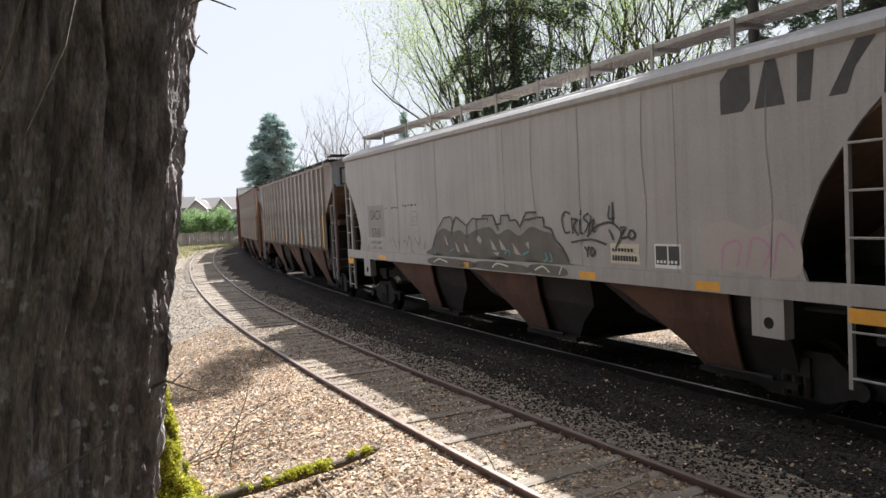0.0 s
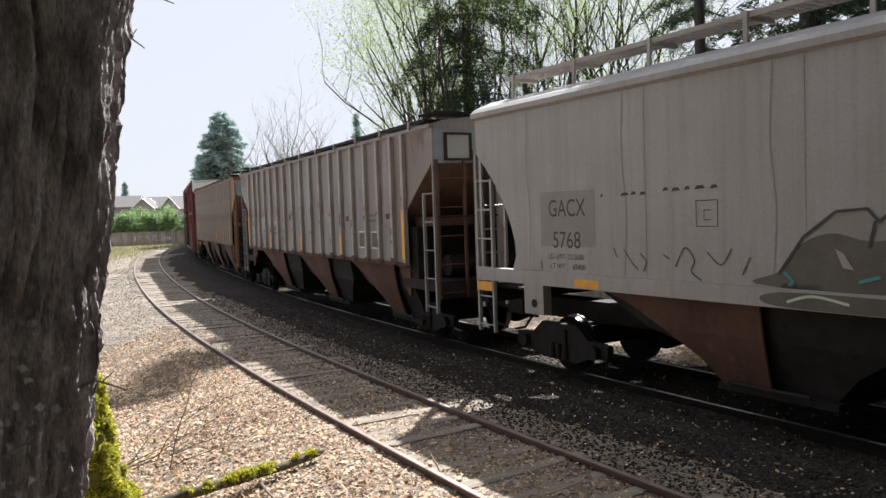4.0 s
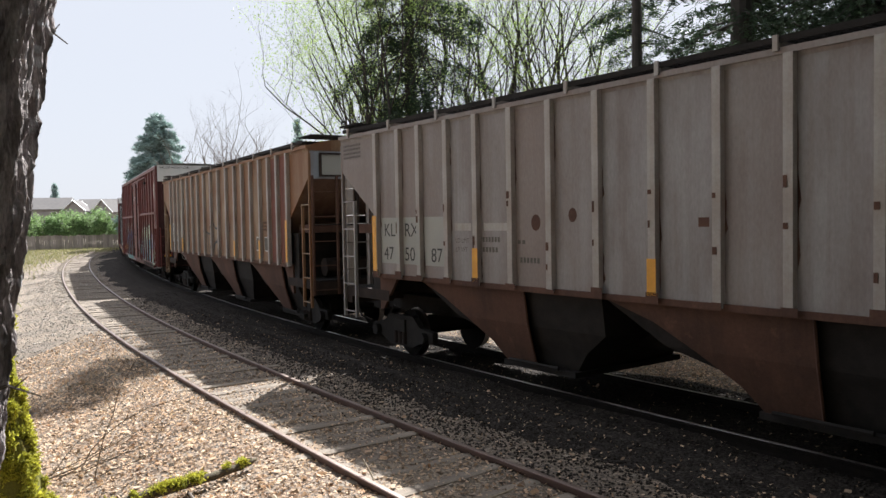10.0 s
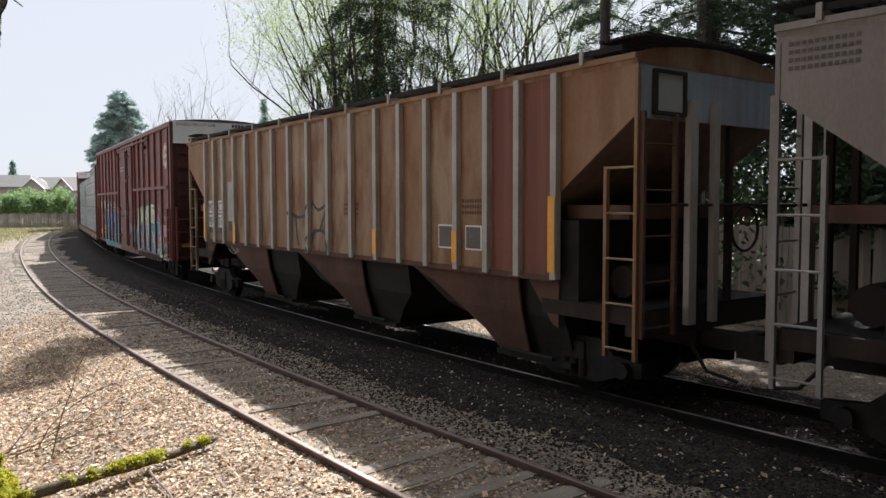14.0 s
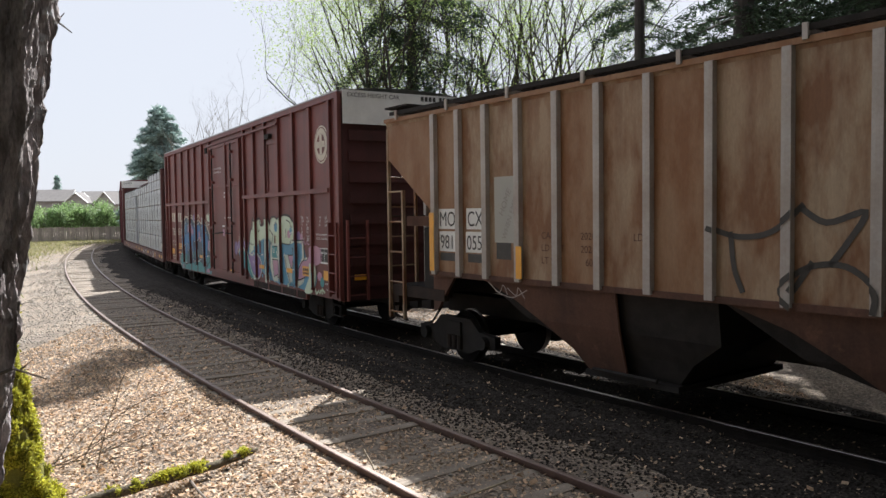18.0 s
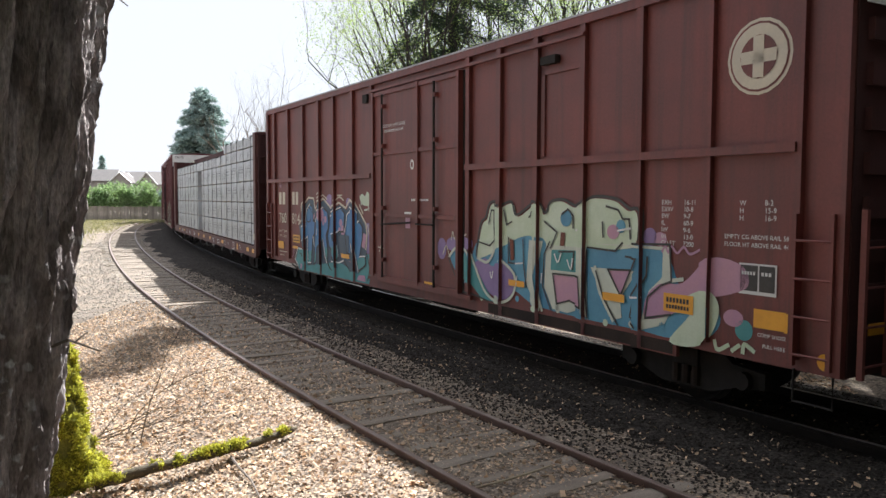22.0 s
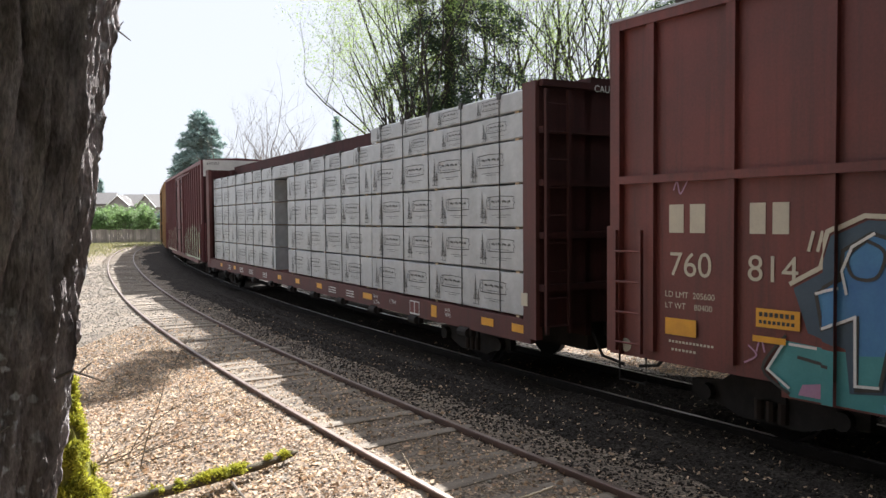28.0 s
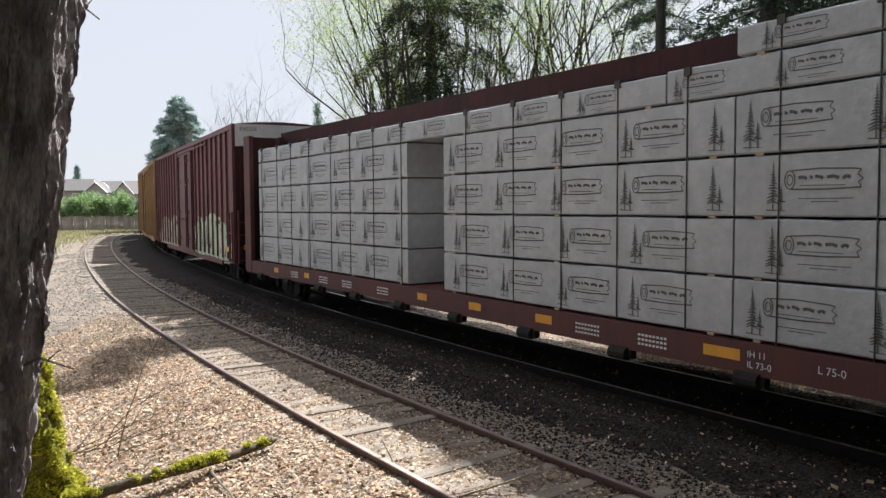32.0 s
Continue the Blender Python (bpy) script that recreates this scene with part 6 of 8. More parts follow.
# maroon boxcar behind
FS = Skin(car_f, -1.5, [-8.6 + 0.86 * k for k in range(8)] + [2.2 + 0.86 * k for k in range(9)], 0.06, -1.57, [(-1.9, 1.7, -1.575)])
FS.blob([(1.9, 0.92), (2.2, 1.9), (3.0, 2.3), (4.0, 2.1), (5.2, 2.45), (6.4, 2.35), (7.3, 2.2), (8.3, 1.8), (8.6, 0.95), (5.0, 0.88)], SP_LIME, 1, "pale graffiti letters")
FS.blob([(-8.6, 0.95), (-8.0, 1.9), (-6.6, 2.2), (-5.0, 2.0), (-3.4, 2.3), (-2.2, 1.6), (-1.9, 0.95), (-5.0, 0.88)], SP_CREAM, 1, "pale graffiti letters")
FS.stroke([[(2.2, 1.0), (2.5, 1.8), (3.1, 2.1), (3.4, 1.2)], [(4.0, 1.0), (4.4, 2.0), (5.0, 1.2), (5.6, 2.2)], [(6.2, 1.0), (6.5, 2.1), (7.3, 1.9), (6.9, 1.1)], [(7.6, 1.0), (8.2, 1.7)], [(-8.0, 1.0), (-7.4, 1.9), (-6.8, 1.1)], [(-6.0, 1.9), (-5.4, 1.0), (-4.6, 1.8)], [(-3.8, 1.0), (-3.2, 2.0), (-2.5, 1.1)]], 0.14, SP_OLIVE, 2, "dark graffiti strokes")
letters(car_f, "EXCESS", 0.16, INK, pose(9.52, -1.35, 5.05, 0, 0, 90))
plate(car_f, "reflector", 8.2, 8.6, 1.2, 1.36, -1.58, YELLOW)
part("reflector", Geo().box(9.51, 9.52, -1.3, -0.9, 1.3, 1.46), YELLOW, car_f)

# lumber flatcar: plates on the sill, straps over the load
ES = Skin(car_e, -1.5)
for x0, x1 in ((46.74, 47.12), (47.67, 48.12), (41.55, 42.06), (38.4, 38.78), (34.86, 35.2), (36.6, 36.95), (29.3, 29.6), (27.2, 27.5)):
    plate(car_e, "reflector", x0 - E0, x1 - E0, 0.86, 0.99, -1.505, YELLOW)
plate(car_e, "reflector", 44.9 - E0, 45.12 - E0, 0.8, 1.02, -1.505, YELLOW)
ES.panel(43.97 - E0, 44.4 - E0, 0.76, 1.03, WHITE, 1, "data_plate", "white framed data plate"), ES.panel(43.99 - E0, 44.17 - E0, 0.79, 1.01, OXIDE, 2, "data_plate"), ES.panel(44.2 - E0, 44.38 - E0, 0.79, 1.01, OXIDE, 2, "data_plate")
ES.text("IL 73-0", 42.15 - E0, 0.8, 0.11, WHITE, -1.506), ES.text("IH 11", 42.15 - E0, 0.92, 0.11, WHITE, -1.506), ES.text("L 75-0", 43.0 - E0, 0.88, 0.12, WHITE, -1.506), ES.text("JACK", 45.45 - E0, 0.95, 0.09, WHITE, -1.506), ES.text("HERE", 45.45 - E0, 0.86, 0.09, WHITE, -1.506)
for x in (39.3, 40.5, 33.2, 31.5, 30.2, 28.4):
    for k in range(3):
        ES.marks(x - E0, x - E0 + 0.5, 0.82 + 0.06 * k, 0.85 + 0.06 * k, 8, WHITE, 1)
plate(car_e, 'emblem', 47.95 - E0, 48.12 - E0, 1.3, 1.5, -1.512, SP_CREAM)
def end_text(body, y, z, size):
    letters(car_e, body, size, WHITE, pose(12.05, y, z, 0, 0, 90))


end_text("CAUTION", -0.55, 4.6, 0.15)
g_cap = Geo().box(12.045, 12.05, 0.52, 0.62, 3.45, 3.6).box(12.045, 12.05, 0.65, 0.75, 3.45, 3.6)
for k in range(6):
    g_cap.box(12.045, 12.05, 0.85 + 0.1 * k, 0.92 + 0.1 * k, 3.45, 3.6)
part("marking", g_cap, SP_CREAM, car_e, "block marks in place of a car number")
g_row = Geo()
for k, n in enumerate((5, 9, 8, 7)):
    for q in range(n):
        g_row.box(12.045, 12.05, 0.55 + 0.085 * q, 0.61 + 0.085 * q, 2.75 - 0.11 * k, 2.81 - 0.11 * k)
part("marking", g_row, SP_OLIVE, car_e, "worn lettering that cannot be read")
for s in (26.1, 27.3, 28.3, 29.5, 30.78, 31.8, 32.93, 34.12, 36.4, 37.74, 38.89, 40.03, 41.2, 42.46, 43.54, 44.67, 45.94, 47.2):
    top = 4.7 if s > 42 else 4.32
    part("strap", Geo().box(s - E0 - 0.006, s - E0 + 0.006, -1.43, -1.418, 1.05, top).box(s - E0 - 0.006, s - E0 + 0.006, -1.43, -0.3, top - 0.004, top + 0.008), INK, car_e, "thin dark tie-down strap")
    part("strap_corner", Geo().box(s - E0 - 0.05, s - E0 + 0.05, -1.44, -1.34, top - 0.09, top + 0.014), INK, car_e)

# lumber packs in printed white wrap
CARGO = []


def tree_print():
    """A thin ragged fir: a stem with short drooping strokes on both sides."""
    r, g = random.Random(5), Geo()

    def line(x0, z0, x1, z1, w):
        d = Vector((x1 - x0, z1 - z0)).normalized() * w / 2
        k = len(g.v)
        g.v += [(x0 - d.y, 0, z0 + d.x), (x0 + d.y, 0, z0 - d.x), (x1 + d.y * 0.3, 0, z1 - d.x * 0.3), (x1 - d.y * 0.3, 0, z1 + d.x * 0.3)]
        g.f.append((k, k + 1, k + 2, k + 3))

    for cx, h, w in ((0.0, 0.54, 0.085), (0.1, 0.3, 0.05)):
        line(cx, 0, cx, h, 0.016)
        n = int(h / 0.034)
        for i in range(1, n):
            z = 0.08 + (h - 0.1) * i / n
            for side in (-1, 1):
                ln = w * (1.05 - i / n) * r.uniform(0.55, 1.2)
                line(cx, z, cx + side * ln, z - ln * r.uniform(0.1, 0.5), 0.026)
    line(-0.08, 0.01, 0.16, 0.0, 0.014)
    return g.mesh("tree_print", PRINT)


def log_print():
    """Outline of a sawn log with bars in place of the name on it."""
    g = Geo()

    def line(pts, w):
        for (x0, z0), (x1, z1) in zip(pts, pts[1:]):
            d = Vector((x1 - x0, z1 - z0)).normalized() * w / 2
            k = len(g.v)
            g.v += [(x0 - d.y, 0, z0 + d.x), (x0 + d.y, 0, z0 - d.x), (x1 + d.y, 0, z1 - d.x), (x1 - d.y, 0, z1 + d.x)]
            g.f.append((k, k + 1, k + 2, k + 3))

    ell = [(0.06 * math.cos(a), 0.1 * math.sin(a)) for a in (2 * math.pi * k / 16 for k in range(17))]
    line(ell, 0.012), line([(0.55 * x, 0.55 * z) for x, z in ell], 0.01)
    line([(0.02, 0.1), (0.35, 0.115), (0.7, 0.1), (0.78, 0.09)], 0.014), line([(0.02, -0.1), (0.4, -0.105), (0.78, -0.09)], 0.016)
    line([(0.78, 0.09), (0.74, 0.04), (0.8, 0.0), (0.75, -0.04), (0.78, -0.09)], 0.01)
    for x, w in ((0.1, 0.1), (0.23, 0.03), (0.29, 0.09), (0.42, 0.13), (0.59, 0.08)):
        line([(x, 0.02 + 0.02 * math.sin(x * 30)), (x + w / 2, 0.03), (x + w, 0.01)], 0.035)
    line([(0.12, -0.06), (0.62, -0.065)], 0.008), line([(0.1, -0.2), (0.7, -0.2)], 0.008), line([(0.25, -0.235), (0.55, -0.235)], 0.008)
    return g.mesh("log_print", PRINT)


PRINT = surface("grey_print", (0.06, 0.065, 0.06), (0.10, 0.10, 0.10), scale=8, rough=0.5, bump=0)
TREE_P, LOG_P = tree_print(), log_print()


def pack(s0, s1, z0, z1, side, seed, prints=True, depth=1.12):
    """One wrapped lumber pack on the flatcar; side is -1 towards the siding."""
    L, H = s1 - s0, z1 - z0
    r = random.Random(seed)
    y0, y1 = (-1.415, -1.415 + depth) if side < 0 else (1.415 - depth, 1.415)
    c = 0.02
    n = max(4, int(L / 0.3))
    rings = []
    for i in range(n + 1):
        w = 0.006 * r.uniform(-1, 1) if 0 < i < n else 0.0
        rings.append([(L * i / n, y, z) for y, z in ((y0 + c, 0.03), (y1 - c, 0.03), (y1, 0.03 + c), (y1, H - c), (y1 - c, H + w), (y0 + c, H + w), (y0 + w, H - c), (y0 + w * 0.5, 0.03 + c))])
    g = Geo().loft(rings)
    ob = thing("lumber_pack", "lumber pack in white printed wrap strapped on the flatcar" if prints else "lumber pack in white wrap on the flatcar", "lumber pack", group="lumber packs on the flatcar")
    part("wrap", g, WRAP, ob)
    for x in (0.3, L / 2, L - 0.3):
        part("spacer", Geo().box(x - 0.05, x + 0.05, y0 + 0.01, y1 - 0.01, 0.0, 0.032), LUMBER, ob)
    if prints:
        x = r.uniform(0.12, 0.5)
        k = 1.0 if H > 0.55 else 0.72
        while x < L - 0.25:
            part("tree_print", TREE_P, None, ob, "", Matrix.Translation((x, y0 - 0.009, H * 0.13)) @ Matrix.Diagonal((k, 1, k * (1.0 if H > 0.55 else 0.8), 1)))
            if x < L - 1.05:
                part("log_print", LOG_P, None, ob, "", Matrix.Translation((x + 0.2 * k, y0 - 0.009, H * 0.6)) @ Matrix.Diagonal((k, 1, k, 1)))
            x += 1.42
    CARGO.append((ob, car_e, E_AT, 11.68 - 2.5, (s0 - E0, 0, z0)))


ROWS = (1.08, 1.79, 2.49, 3.2, 3.9)
seed = 100
for s0, s1 in ((25.85, 29.36), (29.4, 34.35), (35.68, 41.87), (41.9, 47.99)):
    for a, b in zip(ROWS, ROWS[1:]):
        pack(s0, s1, a, b, -1, seed)
        seed += 1
for s0, s1, a, b in ((25.85, 31.8, 3.9, 4.3), (31.83, 40.85, 3.9, 4.3), (40.88, 47.99, 3.9, 4.33), (41.9, 47.99, 4.33, 4.68)):
    pack(s0, s1, a, b, -1, seed)
    seed += 1
for s0, s1 in ((25.85, 31.8), (31.83, 36.0), (36.12, 41.93), (41.97, 47.99)):
    for a, b in zip(ROWS, ROWS[1:]):
        pack(s0, s1, a, b, 1, seed, False)
        seed += 1

# ---- trees ----
def leaf_mesh(points, per, spread, size, name, material, r, flat=0.0, ratio=0.55):
    """Small leaves scattered round points."""
    p = np.repeat(np.asarray(points, float), per, 0)
    p = p + r.normal(0, spread, p.shape)
    u = r.normal(0, 1, p.shape)
    u[:, 2] *= 1 - flat
    u /= np.linalg.norm(u, axis=1)[:, None]
    w = np.cross(u, r.normal(0, 1, p.shape))
    w /= np.linalg.norm(w, axis=1)[:, None]
    s = size * r.uniform(0.6, 1.4, (len(p), 1))
    return quads(p, u * s, w * s * ratio, name, material)


def broadleaf(name, label, x, y, height, seed, stems=3, leaf=SPRING, spread=0.5, leaves=8, size=0.07, bark=TWIG, r0=0.16, fan=0.35, depth=4, leafy=1.0):
    """Several rising stems that fork into fine twigs, with a sparse crown."""
    r = random.Random(seed)
    g, tips = Geo(), []

    def grow(p, d, length, radius, level):
        pts, rad = [p], [radius]
        q = Vector(p)
        n = 7 if level == 0 else 4
        for i in range(n):
            d = (d + Vector((r.uniform(-1, 1), r.uniform(-1, 1), r.uniform(-0.4, 0.6))) * (0.14 + 0.07 * level)).normalized()
            q = q + d * length / n
            pts.append(q.copy()), rad.append(radius * (1 - 0.55 * (i + 1) / n))
            if level < depth and i >= (1 if level else 1):
                for _ in range(1 if level < 2 else r.choice((1, 1, 2))):
                    side = Vector((r.uniform(-1, 1), r.uniform(-1, 1), r.uniform(0.1, 0.9))).normalized()
                    grow(q.copy(), (d * 0.7 + side * 0.85).normalized(), length * r.uniform(0.42, 0.62), rad[-1] * 0.62, level + 1)
        if level >= depth - 1:
            tips.extend(pts[2:])
        g.tube(pts, rad, 6 if level < 2 else 3, caps=False)

    tree = thing(name, label, "tree", pose(x, y, -0.2))
    for k in range(stems):
        a = 2 * math.pi * (k + r.random()) / stems
        d = Vector((math.cos(a) * fan * r.uniform(0.3, 1), math.sin(a) * fan * r.uniform(0.3, 1), 1)).normalized()
        grow(Vector((0.3 * math.cos(a), 0.3 * math.sin(a), 0)), d, height * r.uniform(0.55, 0.72), r0 * r.uniform(0.7, 1.1), 0)
    part("trunk", g, bark, tree)
    if leaves:
        tips = [t for t in tips if r.random() < leafy]
        part("crown", leaf_mesh([tuple(t) for t in tips], leaves, spread, size, "crown", leaf, np.random.default_rng(seed)), None, tree, "sparse fresh spring leaves" if leaf is SPRING else "")
    return tree


def conifer(name, label, x, y, height, width, seed, leaf=NEEDLE, bare=0.15, size=0.16, dense=1.0, droop=0.25, r0=0.28, gaps=0.0, boughs=5, per=6, shape=0.75, loose=0.8, ratio=0.2):
    """A straight tapered stem with whorls of boughs, each clad in needle sprays."""
    r = random.Random(seed)
    g, pts = Geo(), []
    tree = thing(name, label, "tree", pose(x, y, -0.2))
    g.tube([(0, 0, 0), (0.02, 0, height * 0.3), (0, 0.03, height * 0.65), (0, 0, height)], [r0, r0 * 0.8, r0 * 0.45, 0.02], 10)
    z = height * bare
    while z < height * 0.985:
        u = (z / height - bare) / (1 - bare)
        reach = width * (1 - u) ** shape * (0.75 + 0.25 * min(1, u * 6))
        for k in range(boughs):
            if r.random() < gaps:
                continue
            a = r.uniform(0, 2 * math.pi)
            ln = reach * r.uniform(0.55, 1.1)
            tip = Vector((math.cos(a) * ln, math.sin(a) * ln, -droop * ln + r.uniform(-0.2, 0.2)))
            b = Vector((0, 0, z + r.uniform(-0.5, 0.5) * (height * 0.022 + 0.05)))
            g.tube([b, b + tip * 0.55 + Vector((0, 0, 0.08 * ln)), b + tip], [0.05 * r0 / 0.28 + 0.004 * ln, 0.02, 0.006], 4, caps=False)
            n = max(3, int(ln / 0.16 * dense))
            for i in range(n):
                f = 0.2 + 0.8 * (i + r.random()) / n
                c = b + tip * f + Vector((0, 0, 0.08 * ln * math.sin(f * math.pi)))
                wide = 0.32 * ln * (1.05 - f) + 0.05
                pts.append((c.x + r.uniform(-wide, wide), c.y + r.uniform(-wide, wide), c.z - r.uniform(0, 0.15)))
        z += height * 0.022 + 0.05
    part("trunk", g, ALDER, tree)
    part("crown", leaf_mesh(pts, per, size * loose, size, "crown", leaf, np.random.default_rng(seed), 0.5, ratio), None, tree)
    return tree


conifer("fir_tree", "dense fir standing alone far off, blue-green and paled for haze", -34.6, 95, 16.4, 5.4, 3, HAZE_FIR, 0.05, 0.16, 2.0, 0.05, 0.35, 0.25, boughs=11, per=8, shape=0.48)
conifer("fir_tree", "small pointed fir beyond the train", -12.9, 70, 12.4, 1.9, 4, HAZE_FIR, 0.1, 0.14, 1.3, per=7)
conifer("fir_tree", "slim far fir above the house roofs", -99.8, 200, 14.0, 2.0, 5, HAZE_FIR, 0.1, 0.3, 1.0)
conifer("pine_tree", "tall dark pine with a straight trunk and ragged boughs", -1.3, 34, 24.5, 5.0, 6, NEEDLE, 0.2, 0.13, 2.2, 0.45, 0.34, 0.45, 4, 13, 0.7, 1.0, 0.11)
conifer("fir_tree", "slender dark fir behind the train", 8.4, 33, 27, 3.4, 8, NEEDLE, 0.16, 0.1, 2.1, 0.4, 0.3, 0.35, 5, 12, 0.5, 1.0, 0.12)
# added fir: its unseen high crown keeps sun off the near ballast
conifer("fir_tree", "tall dark fir with a long bare trunk, added to shade the ballast", 6.93, 27.3, 32, 3.4, 16, NEEDLE, 0.47, 0.12, 2.0, 0.35, 0.19, 0.1, 6, 11, 0.42, 1.0, 0.14)
conifer("fir_tree", "dense dark fir close behind the train", 8.0, 20.5, 24, 3.3, 9, NEEDLE, 0.18, 0.06, 2.6, 0.5, 0.35, 0.35, 5, 11, 0.4)
conifer("fir_tree", "thick-trunked dark fir close behind the train", 10.9, 18.9, 26, 4.0, 11, NEEDLE, 0.2, 0.06, 2.6, 0.45, 0.5, 0.35, 5, 11, 0.4)
conifer("fir_tree", "broad dark fir hanging over the train", 14.4, 17.0, 25, 4.4, 12, NEEDLE, 0.2, 0.065, 2.4, 0.5, 0.45, 0.3, 5, 11, 0.4)
conifer("fir_tree", "broad dark fir further back in the wood", 14.0, 25.5, 27, 4.8, 13, NEEDLE, 0.14, 0.085, 2.0, 0.45, 0.45, 0.3, 6, 11, 0.45)
conifer("fir_tree", "dark fir deep in the wood beyond the train", 18.5, 22.0, 26, 5.0, 14, NEEDLE, 0.12, 0.085, 2.0, 0.45, 0.4, 0.2, 6, 11, 0.45)
conifer("fir_tree", "dark fir deep in the wood beyond the train", 11.5, 29.0, 28, 4.6, 15, NEEDLE, 0.14, 0.085, 1.8, 0.4, 0.4, 0.25, 6, 11, 0.45)
for i, (x, y, h, st, lf) in enumerate(((-2.8, 33, 16, 5, 0.9), (0.4, 36, 18, 5, 0.4), (3.6, 35, 18, 4, 0.5), (6.3, 38, 18, 4, 0.55), (1.6, 31, 14, 3, 0.4), (-3.9, 38, 15, 4, 1.0))):
    broadleaf("alder_tree", "many-stemmed alder with sparse spring leaves", x, y, h, 170 + i, stems=st, fan=0.2 if i in (0, 5) else 0.26, leaves=7, leafy=0.8 * lf, size=0.026, spread=0.34, r0=0.14, bark=ALDER)
for i, (x, y, h) in enumerate(((-23.4, 75, 12.5), (-21.6, 77, 14.5), (-19.4, 76, 13), (-17.4, 78, 13.5))):
    broadleaf("bare_tree", "leafless grey tree far behind the train", x, y, h, 40 + i, stems=3, leaves=0, fan=0.14, depth=3, r0=0.15)

# brush, fence and wood beyond the running track
def back_fence():
    fence = thing("plank_fence", "grey upright plank fence behind the train", "fence")
    board = Geo().box(-0.07, 0.07, -0.012, 0.012, 0, 2.3).mesh("board", FENCE)
    rail_b = Geo().box(-1.3, 1.3, 0.012, 0.06, 0, 0.09).mesh("fence_rail", FENCE)
    post = Geo().box(-0.06, 0.06, 0.012, 0.13, 0, 2.35).mesh("post", FENCE)
    r = random.Random(9)
    for i in range(170):
        x, y, h = track(104 + i * 0.155, -7.5)
        part("board", board, None, fence, at=pose(x, y, -0.2 + r.uniform(0, 0.05), 0, r.uniform(-1, 1), math.degrees(h)))
    for i in range(10):
        x, y, h = track(105.2 + i * 2.6, -7.5)
        for z in (0.3, 1.7):
            part("fence_rail", rail_b, None, fence, at=pose(x, y, z, 0, 0, math.degrees(h)))
        part("post", post, None, fence, at=pose(x, y, -0.2, 0, 0, math.degrees(h)))


back_fence()
brush = None
for i in range(16):
    r = np.random.default_rng(80 + i)
    x, y, _ = track(62 + i * 5.2, -9.5 - 4 * r.random() - (6 if i < 8 else 0))
    if brush is None:
        brush = thing("brush", "dense dark green undergrowth behind the train", "bush", pose(x, y, -0.2), group="undergrowth behind the train")
        g = Geo()
        for k in range(16):
            g.tube([(r.uniform(-1, 1), r.uniform(-0.8, 0.8), 0), (r.uniform(-2.4, 2.4), r.uniform(-1.5, 1.5), r.uniform(1.5, 4))], [0.05, 0.015], 4)
        part("stems", g, TWIG, brush)
        c = r.normal(0, 1, (900, 3)) * (1.7, 1.1, 1.1) + (0, 0, 1.9)
        c[:, 2] = c[:, 2].clip(0.1, 5)
        part("leaves", leaf_mesh(c, 14, 0.22, 0.045, "leaves", DARKLEAF, r), None, brush)
    else:
        copy_thing(brush, pose(x, y, -0.2, 0, 0, 67 * i) @ Matrix.Scale(r.uniform(0.8, 1.35), 4))
# unseen wood behind the viewer, added to block sky light from the train
fir = conifer("fir_tree", "dense fir added outside the view to block sky light", -12, -9, 27, 5.5, 50, NEEDLE, 0.02, 0.15, 1.6, 0.35, 0.35, 0.1, per=11, boughs=7, shape=0.5)
for i in range(30):
    a = radians(188 + (i % 15) * 164 / 14)
    rr = 11 if i < 15 else 20
    copy_thing(fir, pose(rr * math.cos(a) * 1.45, -1 + rr * math.sin(a), -0.2, 0, 0, 53 * i))
# more unseen firs past the right edge, beyond the track
for i in range(7):
    x, y, _ = track(124 + 4.4 * i, -11 - 5 * (i % 2))
    copy_thing(fir, pose(x, y, -0.2, 0, 0, 71 * i))
# unseen firs on the near right, added to darken the train's side
for i in range(9):
    x, y, _ = track(133 + 4 * i, 13 + 4.5 * (i % 2))
    copy_thing(fir, pose(x, y, -0.2, 0, 0, 37 * i))

